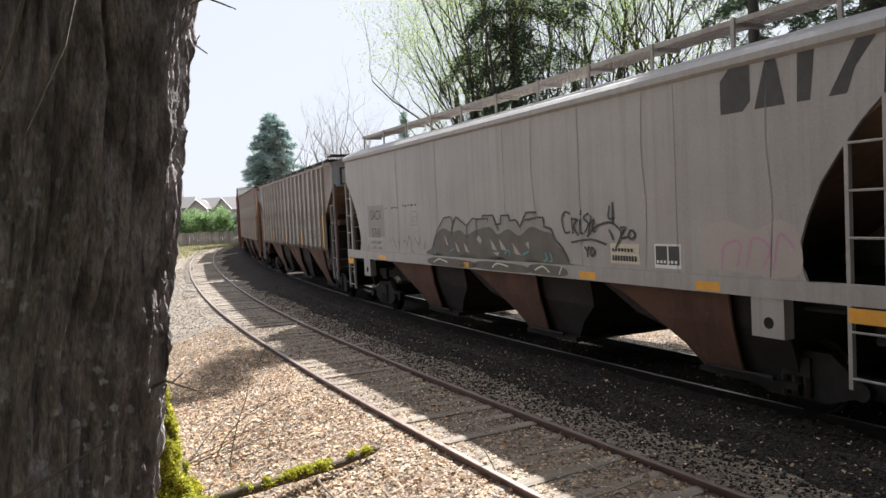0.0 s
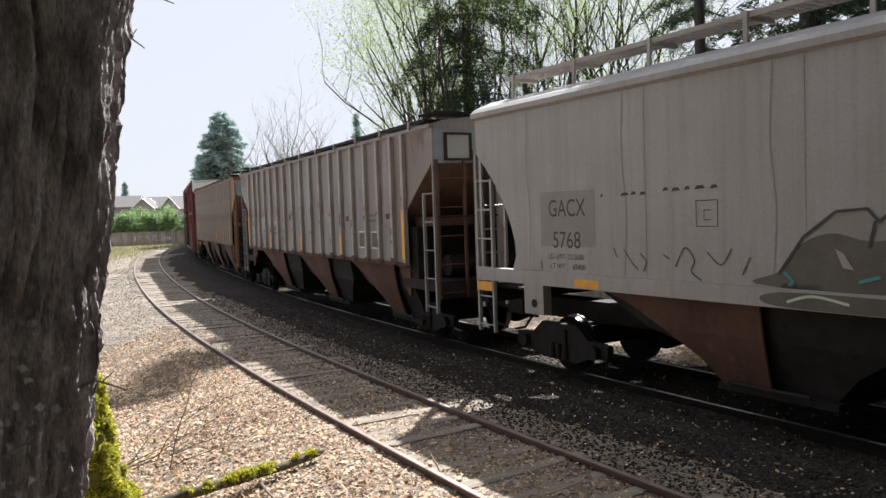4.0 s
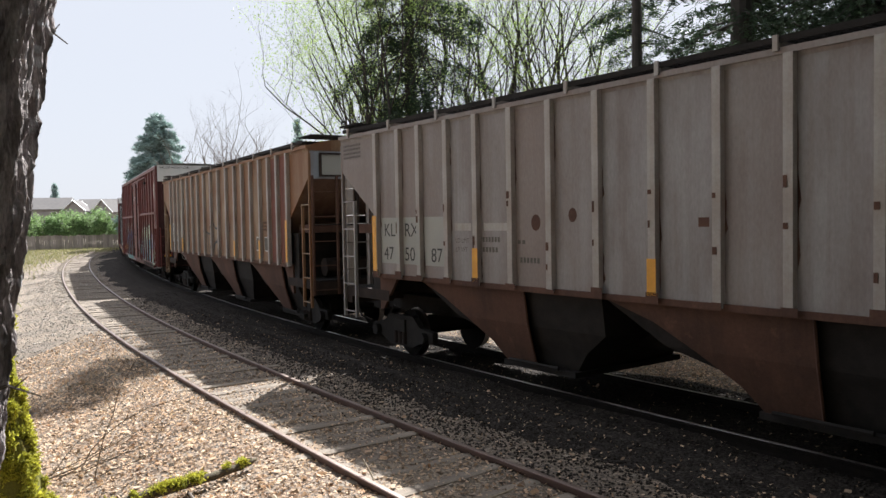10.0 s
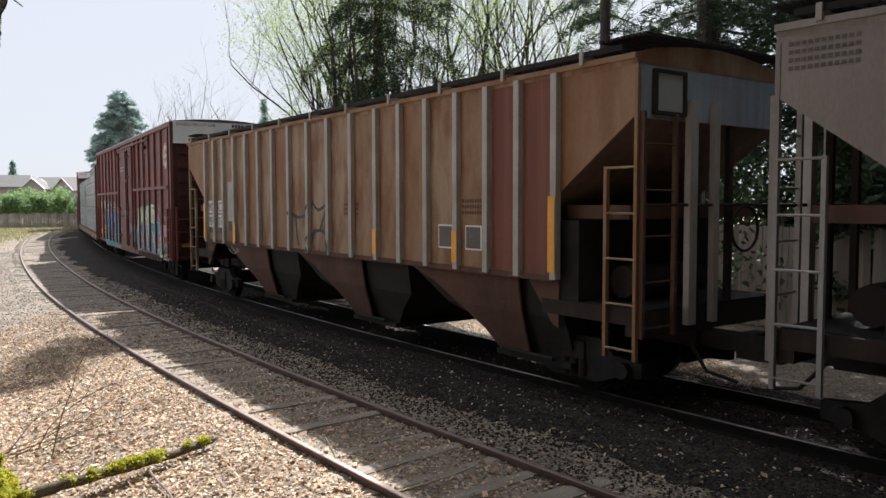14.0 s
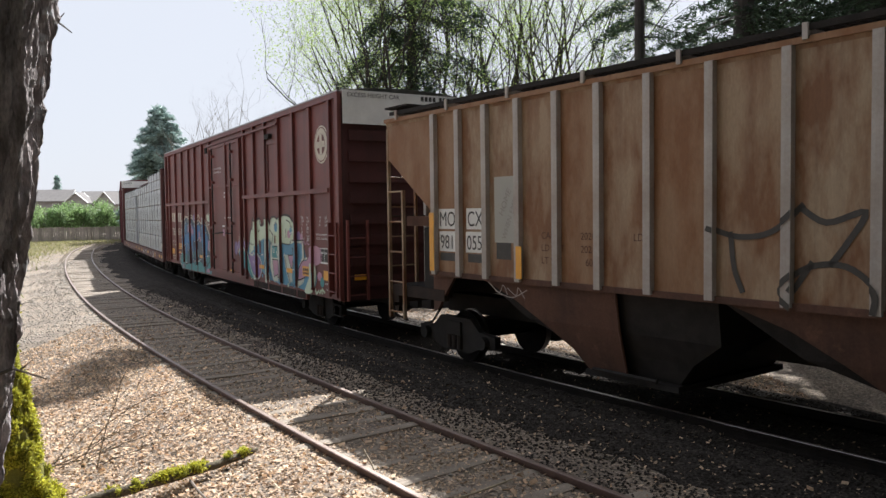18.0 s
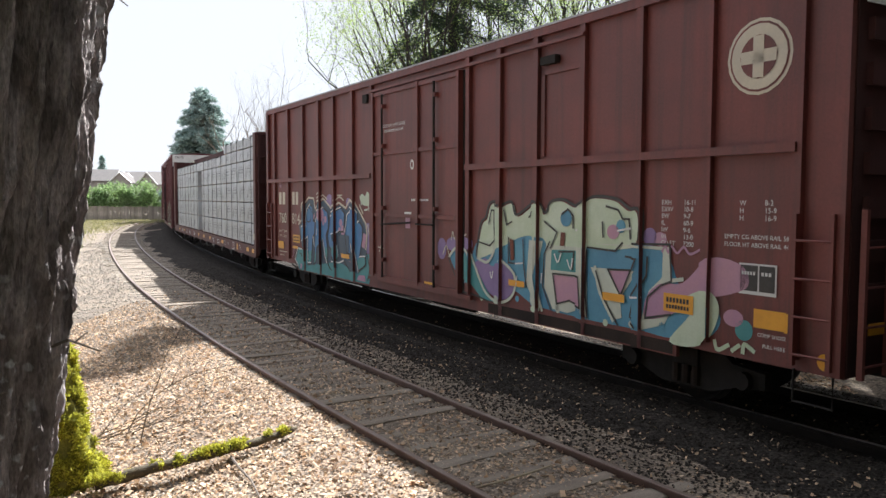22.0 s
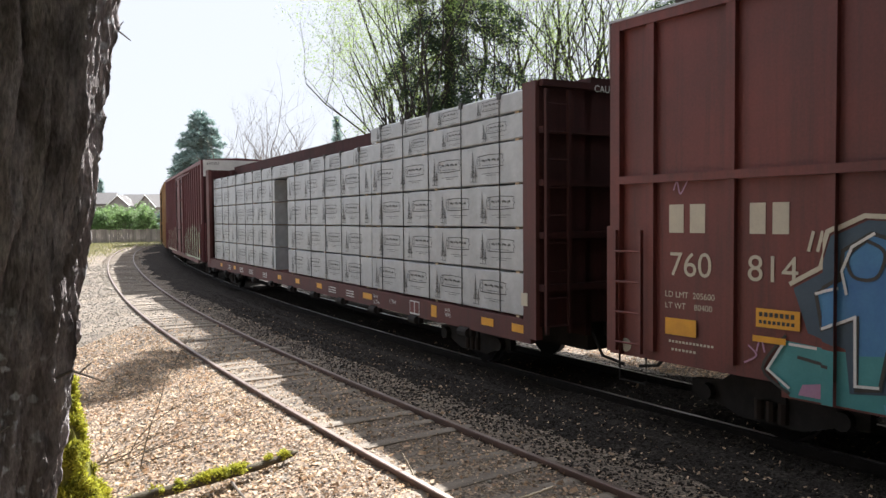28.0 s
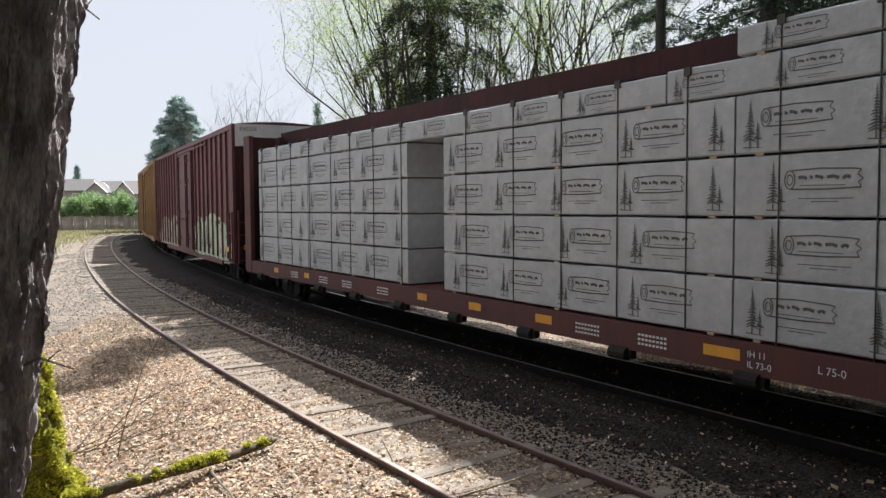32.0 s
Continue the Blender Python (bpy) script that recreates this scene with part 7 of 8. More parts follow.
# ---- near trunk ----
def near_trunk():
    """A thick leaning trunk with deep upright furrows and plates."""
    zs = [-0.3 + 0.011 * k for k in range(410)] + [4.25 + 0.12 * k for k in range(40)]
    n, m = 460, len(zs) - 1
    g = Geo()
    g.smooth = True
    for z in zs:
        cx, cy = -1.85 + 0.12 * (z - 2.67), 2.18 + 0.09 * (z - 2.67)
        base = 0.452 + 0.2 * max(0, 1.2 - z) ** 2 - 0.03 * max(0.0, z - 4.0)
        for i in range(n):
            a = 2 * math.pi * i / n
            c, s = math.cos(a), math.sin(a)
            w = 0.9 * noise.noise(Vector((c * 2.5, s * 2.5, z * 2.2)))
            ridge = 1 - abs(noise.noise(Vector((c * 10 + w, s * 10 + w, z * 1.1)))) * 2.4
            cross = noise.noise(Vector((c * 13 + w, s * 13, z * 13)))
            fine = 1 - abs(noise.noise(Vector((c * 24 - w, s * 24 + w, z * 2.6)))) * 2.4
            big = noise.noise(Vector((c * 1.5, s * 1.5, z * 0.9)))
            grit = noise.noise(Vector((c * 45, s * 45, z * 45)))
            r = base + 0.042 * ridge + 0.024 * fine + 0.006 * cross + 0.04 * big + 0.005 * grit
            g.v.append((cx + r * c, cy + r * s, z))
    g.f = [(j * n + i, j * n + (i + 1) % n, (j + 1) * n + (i + 1) % n, (j + 1) * n + i) for j in range(m) for i in range(n)]
    tree = thing("maple_tree", "old leaning maple with deeply furrowed lichen-flecked bark", "tree")
    g.f.append(tuple(m * n + i for i in range(n)))
    part("trunk", g, BARK, tree)
    r = random.Random(8)
    top = Vector((-1.85 + 0.12 * 6.2, 2.18 + 0.09 * 6.2, 8.9))
    for k in range(7):
        a = radians(165 + 30 * k)
        d = Vector((math.cos(a), math.sin(a), 0.8)).normalized()
        pts = [top - Vector((0, 0, 0.6))]
        for j in range(6):
            d = (d + Vector((r.uniform(-1, 1), r.uniform(-1, 1), r.uniform(-0.3, 0.6))) * 0.2).normalized()
            pts.append(pts[-1] + d * 1.3)
        lg = Geo().tube(pts, [0.2, 0.17, 0.14, 0.11, 0.08, 0.05, 0.02], 8)
        for p in pts[2:]:
            for _ in range(3):
                e = Vector((r.uniform(-1, 1), r.uniform(-1, 1), r.uniform(-0.2, 1))).normalized()
                lg.tube([p, p + e * 0.7, p + e * 1.3 + Vector((0, 0, 0.2))], [0.04, 0.025, 0.006], 5)
        part("limb", lg, TWIG, tree, "bare upper limb")
    return tree


maple = near_trunk()


def moss_on(points, normals, name, parent, r, keep=-0.05, per=26, size=0.016):
    """Little tufts of moss that stand up from a surface in uneven cushions."""
    pts, nn = [], []
    for p, d in zip(points, normals):
        thick = noise.noise(Vector((p[0] * 7, p[1] * 7, p[2] * 6))) + 0.4 * noise.noise(Vector((p[0] * 21, p[1] * 21, p[2] * 21)))
        if thick > keep:
            pts.append((p[0] + d[0] * 0.03 * thick, p[1] + d[1] * 0.03 * thick, p[2] + d[2] * 0.03 * thick)), nn.append(d)
    c, d = np.repeat(np.array(pts), per, 0), np.repeat(np.array(nn), per, 0)
    c = c + r.normal(0, 0.016, c.shape) + d * r.uniform(0, 0.025, (len(c), 1))
    up = d + r.normal(0, 0.7, c.shape)
    up /= np.linalg.norm(up, axis=1)[:, None]
    u = np.cross(up, r.normal(0, 1, c.shape))
    u /= np.linalg.norm(u, axis=1)[:, None]
    s = size * r.uniform(0.5, 1.3, (len(c), 1))
    part(name, quads(c, u * s * 0.38, up * s, name, TUFT), None, parent, "fuzzy yellow-green moss cushions")


def mossy_tree():
    n, m = 60, 130
    g = Geo()
    g.smooth = True
    pts, nrm = [], []
    for j in range(m + 1):
        z = -0.25 + 4.2 * j / m
        base = 0.12 + 0.32 * math.exp(-max(0, z + 0.1) * 1.0)
        for i in range(n):
            a = 2 * math.pi * i / n
            c, s = math.cos(a), math.sin(a)
            r = base + 0.06 * noise.noise(Vector((c * 3, s * 3, z * 2.5))) + 0.035 * noise.noise(Vector((c * 9, s * 9, z * 7)))
            p = (-4.3 - 0.05 * z + r * c, 7.2 + r * s, z)
            g.v.append(p)
            if s < 0.45 and z < 2.6:
                pts.append(p), nrm.append((c, s, 0.5))
    g.f = [(j * n + i, j * n + (i + 1) % n, (j + 1) * n + (i + 1) % n, (j + 1) * n + i) for j in range(m) for i in range(n)]
    tree = thing("mossy_tree", "slender trunk wrapped in bright yellow-green moss", "tree")
    part("trunk", g, MOSS, tree)
    moss_on(pts, nrm, "moss", tree, np.random.default_rng(31), -0.12, 26)


mossy_tree()

# ---- far side: fence, hedge, houses ----
def far_fence():
    fence = thing("board_fence", "weathered wooden board fence below the hedge", "fence")
    a, b = Vector((-70, 84, -0.2)), Vector((-8, 112, -0.2))
    n = 28
    ang = math.degrees(math.atan2(b.y - a.y, b.x - a.x))
    step = (b - a).length / n
    rr = random.Random(17)
    boards = [Geo().box(-w / 2, w / 2, -0.012, 0.012, 0, 1.72 + h).mesh("board", FENCE) for w, h in ((0.225, 0.0), (0.23, 0.05), (0.215, -0.06), (0.23, 0.02))]
    post = Geo().box(-0.05, 0.05, 0.015, 0.12, 0, 1.65).mesh("post", FENCE)
    rail_f = Geo().box(0, step, 0.013, 0.06, 0, 0.09).mesh("fence_rail", FENCE)
    count = int((b - a).length / 0.24)
    for i in range(count):
        p = a.lerp(b, (i + 0.5) / count)
        part("board", boards[rr.randrange(4)], None, fence, at=pose(p.x, p.y, p.z + rr.uniform(0, 0.06), rr.uniform(-1, 1), rr.uniform(-0.8, 0.8), ang))
    for i in range(n):
        p = a.lerp(b, i / n)
        part("post", post, None, fence, at=pose(p.x, p.y, p.z, 0, 0, ang))
        for z in (0.3, 1.3):
            part("fence_rail", rail_f, None, fence, at=pose(p.x, p.y, p.z + z, 0, 0, ang))


far_fence()
for i in range(16):
    u = i / 15
    x, y = -68 + 52 * u, 89 + 25 * u
    r = np.random.default_rng(60 + i)
    sh = thing("hedge_bush", "tall leafy green hedge bush behind the fence", "bush", pose(x, y, -0.2), group="hedge behind the fence")
    g = Geo()
    for k in range(9):
        g.tube([(r.uniform(-1, 1), r.uniform(-0.5, 0.5), 0), (r.uniform(-2.4, 2.4), r.uniform(-1, 1), r.uniform(2, 4))], [0.06, 0.02], 5)
    part("stems", g, TWIG, sh)
    top = 3.9 + 0.7 * math.sin(i * 2.1) + 0.5 * math.sin(i * 5.3)
    k = r.integers(0, 26, 900)             # shoots of uneven height
    c = r.normal(0, 1, (26, 3))[k] * (2.0, 0.7, 0) + r.normal(0, 0.3, (900, 3))
    c[:, 2] = r.uniform(0.25, 1, 900) ** 0.7 * (top + r.normal(0, 0.5, 26)[k])
    part("leaves", leaf_mesh(c, 9, 0.16, 0.085, "leaves", SHRUBLEAF, r), None, sh)


def house(x, y, w, d, h, roof, turn, seed):
    hs = thing("house", "grey-beige house with a pitched shingle roof behind the hedge", "house", pose(x, y, -0.2, 0, 0, turn), group="houses behind the hedge")
    part("wall", Geo().box(-w / 2, w / 2, -d / 2, d / 2, 0, h), SIDING_M, hs)
    for s in (-1, 1):
        part("gable", Geo().loft([[(s * w / 2, -d / 2, h), (s * w / 2, d / 2, h), (s * w / 2, 0, h + roof)], [(s * (w / 2 - 0.15), -d / 2, h), (s * (w / 2 - 0.15), d / 2, h), (s * (w / 2 - 0.15), 0, h + roof)]]), SIDING_M, hs)
        k = d / 2 + 0.5
        dz = roof * 0.5 / (d / 2)
        part("roof", Geo().loft([[(-w / 2 - 0.4, s * k, h - dz), (-w / 2 - 0.4, 0, h + roof), (-w / 2 - 0.4, 0, h + roof + 0.2), (-w / 2 - 0.4, s * k, h - dz + 0.2)],
                                 [(w / 2 + 0.4, s * k, h - dz), (w / 2 + 0.4, 0, h + roof), (w / 2 + 0.4, 0, h + roof + 0.2), (w / 2 + 0.4, s * k, h - dz + 0.2)]]), ROOF_M, hs)
        for e in (-1, 1):
            part("bargeboard", Geo().tube([(e * (w / 2 + 0.42), s * k, h - dz + 0.1), (e * (w / 2 + 0.42), 0, h + roof + 0.1)], 0.12, 4), WHITE, hs)
    for xx in (-w / 4, w / 4):
        win = part("window", Geo().box(xx - 0.7, xx + 0.7, -d / 2 - 0.05, -d / 2, h - 1.9, h - 0.7), WHITE, hs)
        part("pane", Geo().box(xx - 0.6, xx + 0.6, -d / 2 - 0.07, -d / 2 - 0.05, h - 1.8, h - 0.8), BLACK, win)


house(-92.5, 181, 11, 9, 6.9, 2.5, 12, 1)
house(-84.2, 179, 4.5, 4.5, 6.6, 2.0, 95, 2)
house(-81.5, 185, 9, 9, 6.7, 2.3, 8, 3)
house(-76.6, 181, 7, 5.5, 6.2, 2.5, 70, 4)

# ---- fallen branch ----
def log():
    g = Geo()
    g.smooth = True
    a, b = Vector((-3.75, 6.93, -0.12)), Vector((-2.15, 8.5, 0.03))
    pts, rad, mp, mn = [], [], [], []
    r = random.Random(2)
    for i in range(60):
        u = i / 59
        p = a.lerp(b, u) + Vector((0.1 * math.sin(u * math.pi), -0.1 * math.sin(u * math.pi), 0.03 * math.sin(u * 5) + 0.012 * noise.noise(Vector((u * 14, 0, 0)))))
        pts.append(p), rad.append(0.06 - 0.022 * u + 0.012 * noise.noise(Vector((u * 25, 3, 0))) if u < 0.97 else 0.02)
        for _ in range(16):
            d = Vector((r.uniform(-0.6, 0.6), r.uniform(-1, 0.4), r.uniform(0, 1))).normalized()
            mp.append(tuple(p + d * rad[-1] * 0.9)), mn.append(tuple(d))
    g.tube(pts, rad, 12)
    ob = thing("fallen_branch", "moss-grown fallen branch lying on dry leaves", "branch")
    part("wood", g, surface("damp_bark", (0.11, 0.09, 0.055), (0.07, 0.055, 0.035), (0.16, 0.15, 0.04), scale=8, rough=0.95, bump=0.6), ob)
    moss_on(mp, mn, "moss", ob, np.random.default_rng(32), 0.05, 16, 0.012)
    for u, ln, a in ((0.55, 0.14, 70), (0.93, 0.1, 20), (0.3, 0.12, -60)):
        p = pts[int(59 * u)]
        part("stub", Geo().tube([p, p + Vector((math.cos(radians(a)) * ln, math.sin(radians(a)) * ln, 0.06))], [0.014, 0.006], 6), TWIG, ob)


log()


# ---- leaf litter, gravel, grass and twigs ----
def lateral(x, y):
    return np.hypot(x - CX, y - CY) - RT


def scatter(n, x0, x1, y0, y1, keep, r, lift=0.02):
    x, y = r.uniform(x0, x1, n), r.uniform(y0, y1, n)
    k = keep(x, y, lateral(x, y))
    x, y = x[k], y[k]
    z = np.array([max(ground_z(a, b), bed_z(a, b, c) if -4 < c < 3.4 else -9) for a, b, c in zip(x, y, lateral(x, y))]) + r.uniform(0.0, lift, len(x))
    return np.stack([x, y, z], 1)


def litter():
    r = np.random.default_rng(11)

    def keep(x, y, lat):
        n = len(x)
        near = np.clip(1.3 - (y - 5) / 15, 0.1, 1)
        side = np.where(lat > SIDING - 0.9, 1.0, np.where(lat > 1.2, 0.05, np.where(lat > -1.9, 0.02, 0.8)))
        side = np.where((np.abs(lat - SIDING) < 0.85), 0.34, side)
        return r.random(n) < near * side

    c = scatter(330000, -9, 5.5, 4.0, 24, keep, r, 0.03)
    u = r.normal(0, 1, c.shape) * (1, 1, 0.35)
    u /= np.linalg.norm(u, axis=1)[:, None]
    w = np.cross(u, r.normal(0, 0.45, c.shape) + (0, 0, 1))
    w /= np.linalg.norm(w, axis=1)[:, None]
    s = r.uniform(0.007, 0.022, (len(c), 1)) * np.where(r.random((len(c), 1)) < 0.06, 2.0, 1.0)
    solid("leaf_litter", quads(c, u * s, w * s * 0.6, "leaf_litter", LITTER), None, "dry brown fallen leaves on the soil", "leaves", kind="stuff")


litter()


def gravel(name, label, material, n0, x0, x1, y0, y1, keep, size, seed):
    r = np.random.default_rng(seed)
    c = scatter(n0, x0, x1, y0, y1, lambda x, y, lat: keep(x, y, lat, r), r, 0.012)
    n = len(c)
    d = np.array([(1, 0, 0), (0, 1, 0), (-1, 0, 0), (0, -1, 0), (0, 0, 0.8), (0, 0, -0.6)])
    s = r.uniform(size * 0.35, size, (n, 1, 1)) * r.uniform(0.6, 1.3, (n, 6, 1))
    a = r.uniform(0, 6.28, n)
    rot = np.stack([np.stack([np.cos(a), -np.sin(a), 0 * a], 1), np.stack([np.sin(a), np.cos(a), 0 * a], 1), np.stack([0 * a, 0 * a, 1 + 0 * a], 1)], 1)
    v = (np.einsum("nij,kj->nki", rot, d) * s + c[:, None]).reshape(-1, 3)
    f = np.array([(0, 1, 4), (1, 2, 4), (2, 3, 4), (3, 0, 4), (1, 0, 5), (2, 1, 5), (3, 2, 5), (0, 3, 5)])
    f = (f[None] + 6 * np.arange(n)[:, None, None]).reshape(-1, 3)
    me = bpy.data.meshes.new(name)
    me.vertices.add(len(v)), me.loops.add(3 * len(f)), me.polygons.add(len(f))
    me.vertices.foreach_set("co", v.astype(np.float32).ravel())
    me.loops.foreach_set("vertex_index", f.astype(np.int32).ravel())
    me.polygons.foreach_set("loop_start", np.arange(0, 3 * len(f), 3, dtype=np.int32))
    me.polygons.foreach_set("loop_total", np.full(len(f), 3, dtype=np.int32))
    me.materials.append(material)
    me.update()
    solid(name, me, None, label, "gravel", kind="stuff")


gravel("ballast", "crushed stone between and beside the tracks, darkened for the train's shade", GRAVEL, 190000, -12, 7, 4.5, 32,
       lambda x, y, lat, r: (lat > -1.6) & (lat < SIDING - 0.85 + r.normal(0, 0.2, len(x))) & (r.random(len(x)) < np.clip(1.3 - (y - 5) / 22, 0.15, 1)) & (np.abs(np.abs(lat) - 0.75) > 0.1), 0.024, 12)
gravel("pale_gravel", "pale grey gravel beside and between the siding rails", PALE_STONE, 90000, -24, 1, 6, 60,
       lambda x, y, lat, r: (lat > SIDING - 0.7) & (lat < SIDING + 5.5) & (r.random(len(x)) < np.clip((y - 8) / 10, 0.06, 1) * np.where(lat > SIDING + 0.8, 1, 0.5)), 0.034, 14)


def grass():
    r = np.random.default_rng(13)
    c = scatter(150000, -75, -6, 26, 112, lambda x, y, lat: (lat > SIDING + 2.0 + 3.5 * r.random(len(x))) & (lat < 45) & (r.random(len(x)) < np.clip((y - 28) / 35, 0.04, 1)), r, 0.0)
    h = r.uniform(0.03, 0.13, (len(c), 1))
    up = np.concatenate([r.normal(0, 0.35, (len(c), 2)), np.ones((len(c), 1))], 1)
    a = r.uniform(0, 6.28, len(c))
    u = np.stack([np.cos(a), np.sin(a), 0 * a], 1) * r.uniform(0.008, 0.025, (len(c), 1))
    solid("grass", quads(c + up * h * 0.9, u, up * h, "grass", GRASS), None, "dry yellow-green verge grass along the bend", "grass", kind="stuff")
    t = r.normal(0, 0.16, (500, 3)) * (1.5, 1.0, 0) + (-1.35, 7.55, -0.16)
    h = r.uniform(0.008, 0.035, (500, 1))
    up = np.concatenate([r.normal(0, 0.6, (500, 2)), np.ones((500, 1))], 1)
    a = r.uniform(0, 6.28, 500)
    u = np.stack([np.cos(a), np.sin(a), 0 * a], 1) * 0.004
    solid("grass_tuft", quads(t + up * h, u, up * h, "grass_tuft", SHRUBLEAF), None, "small green weed tuft among dry leaves", "grass", kind="stuff")


grass()


def twig_thing(name, label, starts, seed, n, length, radius, lean, material=TWIG):
    """Thin crooked twigs that rise from the ground."""
    r = random.Random(seed)
    ob = thing(name, label, "shrub")
    for i in range(n):
        p = Vector(starts) + Vector((r.uniform(-0.5, 0.5), r.uniform(-0.5, 0.5), 0))
        d = Vector((lean[0] + r.uniform(-0.5, 0.5), lean[1] + r.uniform(-0.5, 0.5), lean[2] + r.uniform(-0.3, 0.4))).normalized()
        pts, rad, g = [p.copy()], [radius], Geo()
        ln = length * r.uniform(0.5, 1.1)
        for k in range(7):
            d = (d + Vector((r.uniform(-1, 1), r.uniform(-1, 1), r.uniform(-0.9, 0.7))) * 0.22).normalized()
            p = p + d * ln / 7
            p.z = max(p.z, -0.14)
            pts.append(p.copy()), rad.append(radius * (1 - 0.11 * (k + 1)))
            if k in (2, 3, 4) and r.random() < 0.7:
                e = (d + Vector((r.uniform(-1, 1), r.uniform(-1, 1), r.uniform(-0.2, 0.9)))).normalized()
                g.tube([p, p + e * ln * 0.15 + Vector((0, 0, 0.02)), p + e * ln * 0.3], [rad[-1] * 0.7, rad[-1] * 0.5, 0.002], 4)
        g.tube(pts, rad, 5)
        part("twig", g, material, ob)
    return ob


twig_thing("bare_shrub", "leafless twiggy shrub beside the mossy trunk", (-4.3, 8.6, -0.2), 3, 10, 1.9, 0.008, (0.7, 0.1, 0.55))
twig_thing("bare_shrub", "low bare twigs arching over dry leaves", (-3.9, 9.8, -0.2), 4, 6, 1.5, 0.006, (0.6, -0.2, 0.25))
DRY = surface("pale_dry_stick", (0.42, 0.35, 0.24), (0.33, 0.26, 0.18), scale=5, rough=0.8)


def stick(name, label, pts, r0, material, category="stick"):
    ob = thing(name, label, category)
    part("stem", Geo().tube(pts, [r0 * (1 - 0.5 * i / (len(pts) - 1)) for i in range(len(pts))], 6), material, ob)


stick("stick", "pale peeled stick leaning over the near rail", [(-0.6, 6.75, -0.14), (-0.1, 6.98, -0.1), (0.19, 7.1, -0.06), (0.43, 7.14, 0.0), (0.67, 7.25, 0.05)], 0.016, DRY)
stick("stick", "thin upright dry sprig beside the rail", [(-0.66, 7.62, -0.15), (-0.77, 7.86, 0.0), (-0.88, 7.98, 0.15)], 0.014, DRY)
stick("stick", "short bleached bark strip among the leaves", [(-1.62, 7.25, -0.14), (-1.68, 7.45, -0.11), (-1.79, 7.66, -0.1), (-1.98, 7.94, -0.1)], 0.03, DRY)
stick("stick", "grey twig lying on dry leaves", [(-3.81, 9.94, -0.13), (-3.2, 9.2, -0.11), (-2.63, 8.49, -0.12)], 0.012, DRY)
stick("stick", "dark twig under the fallen branch", [(-2.66, 7.7, -0.08), (-2.5, 7.45, -0.1), (-2.27, 7.13, -0.12), (-2.05, 6.7, -0.14)], 0.016, TWIG)
stick("stick", "pale broken branch lying between the rails", [(-0.62, 9.18, -0.12), (-0.44, 9.08, -0.09), (-0.28, 9.2, -0.1)], 0.012, DRY)
stick("stick", "old board piece lying in the siding", [(-0.39, 8.43, -0.1), (0.04, 8.77, -0.09)], 0.05, TIE)


def stone(name, label, x, y, z, r0, seed):
    g = Geo()
    g.smooth = True
    for j in range(7):
        for i in range(10):
            a, b = 2 * math.pi * i / 10, math.pi * (j + 0.3) / 6.6
            v = Vector((math.cos(a) * math.sin(b), math.sin(a) * math.sin(b), 0.75 * math.cos(b)))
            g.v.append(tuple(v * r0 * (1 + 0.25 * noise.noise(v * 2 + Vector((seed, 0, 0)))) + Vector((x, y, z))))
    g.f = [(j * 10 + i, j * 10 + (i + 1) % 10, (j + 1) * 10 + (i + 1) % 10, (j + 1) * 10 + i) for j in range(6) for i in range(10)] + [tuple(range(10)), tuple(reversed(range(60, 70)))]
    solid(name, g, STONE, label, "stone")


STONE = surface("grey_stone", (0.36, 0.34, 0.31), (0.28, 0.26, 0.24), scale=8, rough=0.9)
stone("stone", "round grey stone between the siding rails", -0.88, 10.36, -0.12, 0.075, 1)
stone("stone", "small grey stone in the leaves", 0.35, 6.6, -0.15, 0.05, 2)
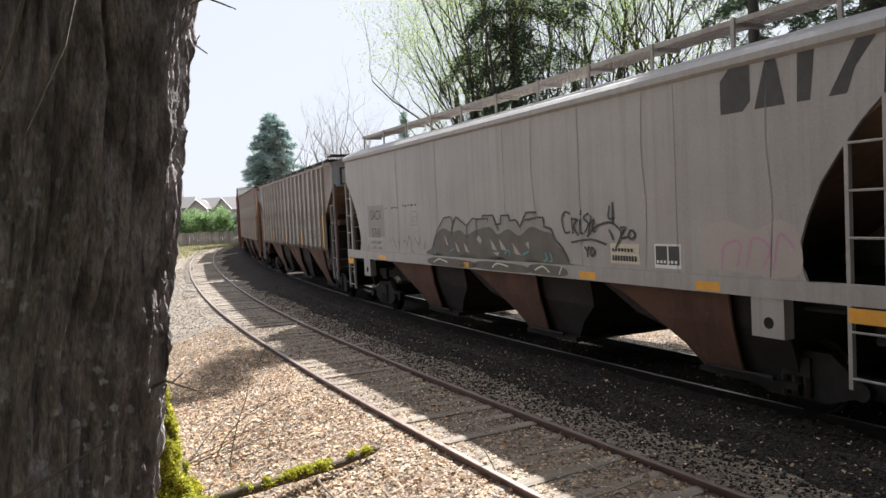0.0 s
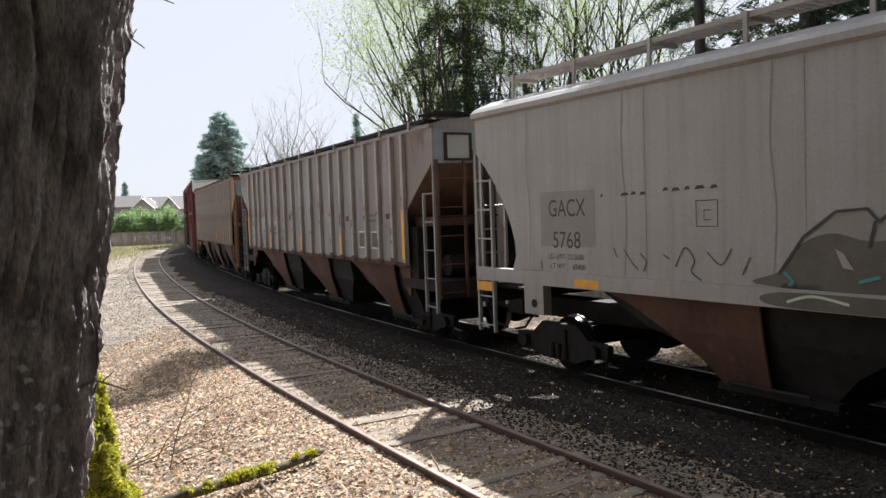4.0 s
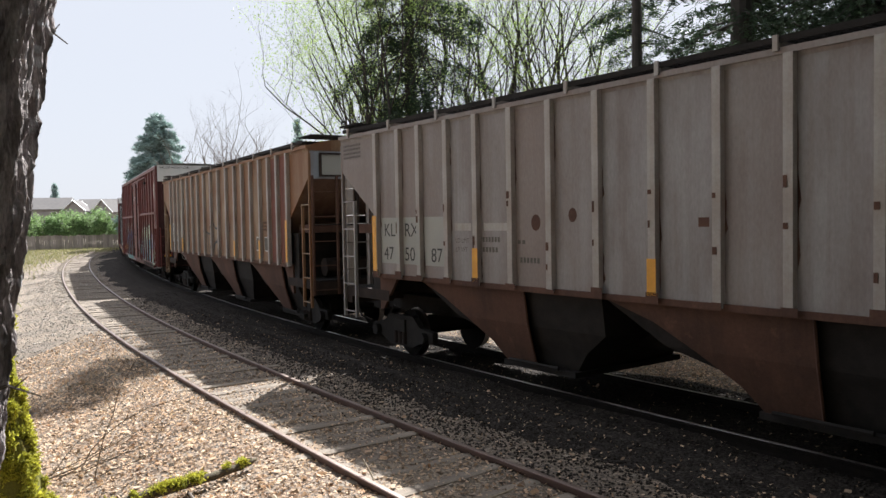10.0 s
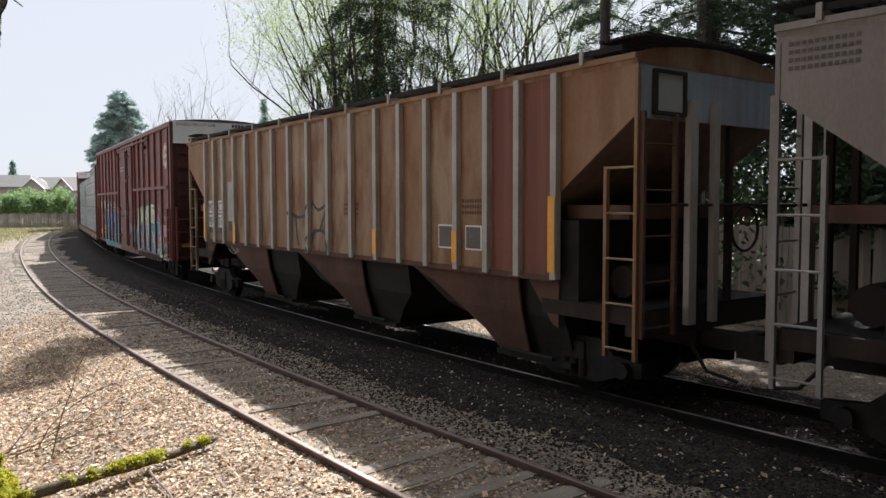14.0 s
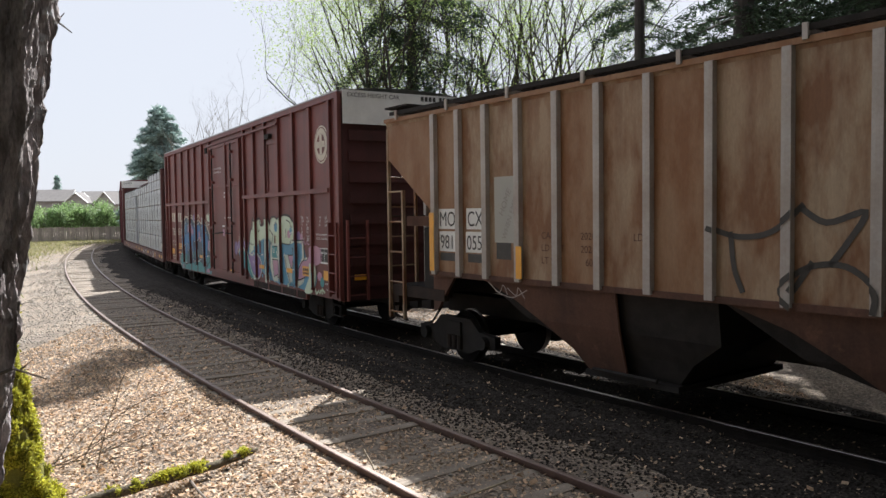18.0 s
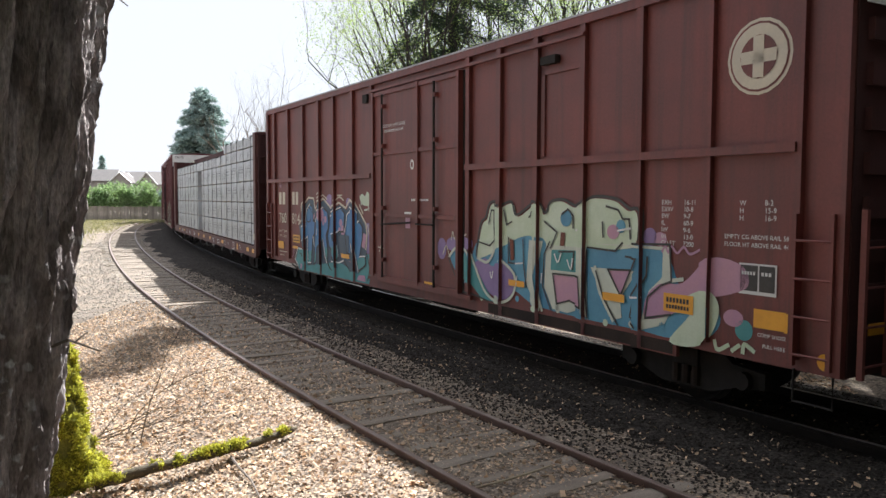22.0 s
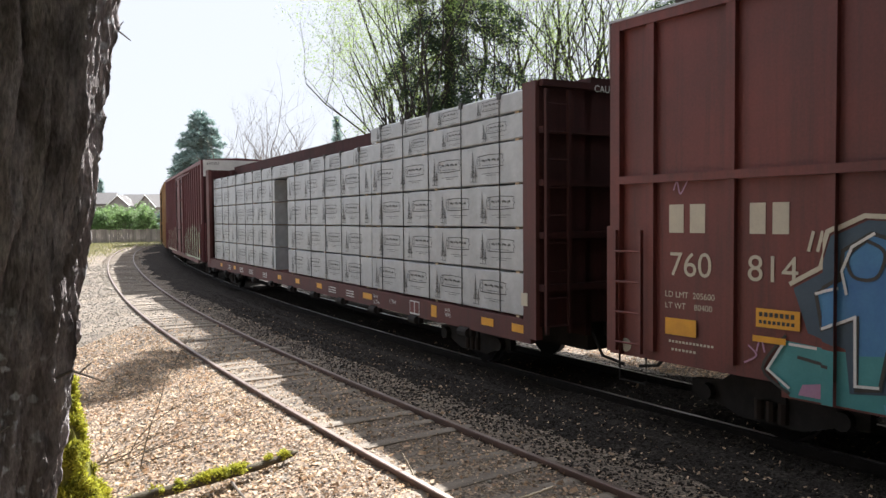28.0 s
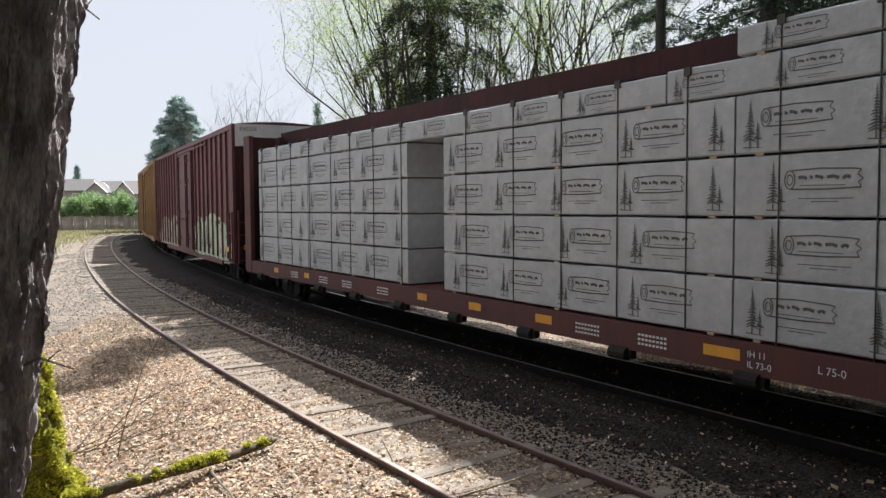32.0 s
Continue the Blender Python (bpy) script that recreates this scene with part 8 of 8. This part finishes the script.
# twigs on the maple's edge
for i, (z, a, ln) in enumerate(((3.42, 20, 0.2), (3.3, 35, 0.12), (2.1, 10, 0.2))):
    cx, cy = -1.85 + 0.12 * (z - 2.67), 2.18 + 0.09 * (z - 2.67)
    d = Vector((math.cos(radians(a)), math.sin(radians(a)), 0.1))
    p = Vector((cx, cy, z)) + d * 0.455
    part("twig", Geo().tube([p, p + d * ln * 0.5 + Vector((0, 0, 0.03)), p + d * ln + Vector((0, 0, -0.02))], [0.007, 0.005, 0.002], 5).tube([p + d * ln * 0.6 + Vector((0, 0, 0.02)), p + d * ln * 0.8 + Vector((0, 0, 0.05))], [0.003, 0.0015], 4), TWIG, maple)
for pts in ([(-1.33, 1.64, 3.43), (-1.41, 1.61, 3.15), (-1.52, 1.58, 2.9)], [(-1.23, 1.72, 3.51), (-1.3, 1.68, 3.19), (-1.39, 1.61, 2.94)], [(-1.72, 1.51, 1.92), (-1.43, 1.58, 2.04), (-1.27, 1.72, 2.14)]):
    part("twig", Geo().tube(pts, [0.007, 0.006, 0.003], 5), TWIG, maple, "thin dead twig in front of the bark")


# ---- motion of the train ----
def rolling(offset, half, t):
    s = offset + run(t)
    (x0, y0, _), (x1, y1, _) = track(s - half), track(s + half)
    return pose((x0 + x1) / 2, (y0 + y1) / 2, 0, 0, 0, math.degrees(math.atan2(y1 - y0, x1 - x0)))


def motions():
    for ob, _, offset, half, at in CARGO:
        walk(ob, [(float(k), rolling(offset, half, float(k)) @ Matrix.Translation(at)) for k in range(33)])
    for car, offset, half, trucks in TRAIN:
        rows = []
        for k in range(33):
            t = float(k)
            s = offset + run(t)
            (x0, y0, _), (x1, y1, _) = track(s - half), track(s + half)
            rows.append((t, pose((x0 + x1) / 2, (y0 + y1) / 2, 0, 0, 0, math.degrees(math.atan2(y1 - y0, x1 - x0)))))
        walk(car, rows)
        for (tr, sets), sgn in zip(trucks, (-1, 1)):
            rows = []
            for k in range(9):
                t = 4.0 * k
                s = offset + run(t)
                (x0, y0, _), (x1, y1, _) = track(s - half), track(s + half)
                rows.append((t, pose(sgn * half, 0, 0, 0, 0, math.degrees(track(s + sgn * half)[2] - math.atan2(y1 - y0, x1 - x0)))))
            walk(tr, rows)
            for st in sets:
                dx = st.matrix_local.translation.x
                walk(st, [(0.25 * k, pose(dx, 0, WR, 0, math.degrees(run(0.25 * k) / WR), 0)) for k in range(129)])


motions()
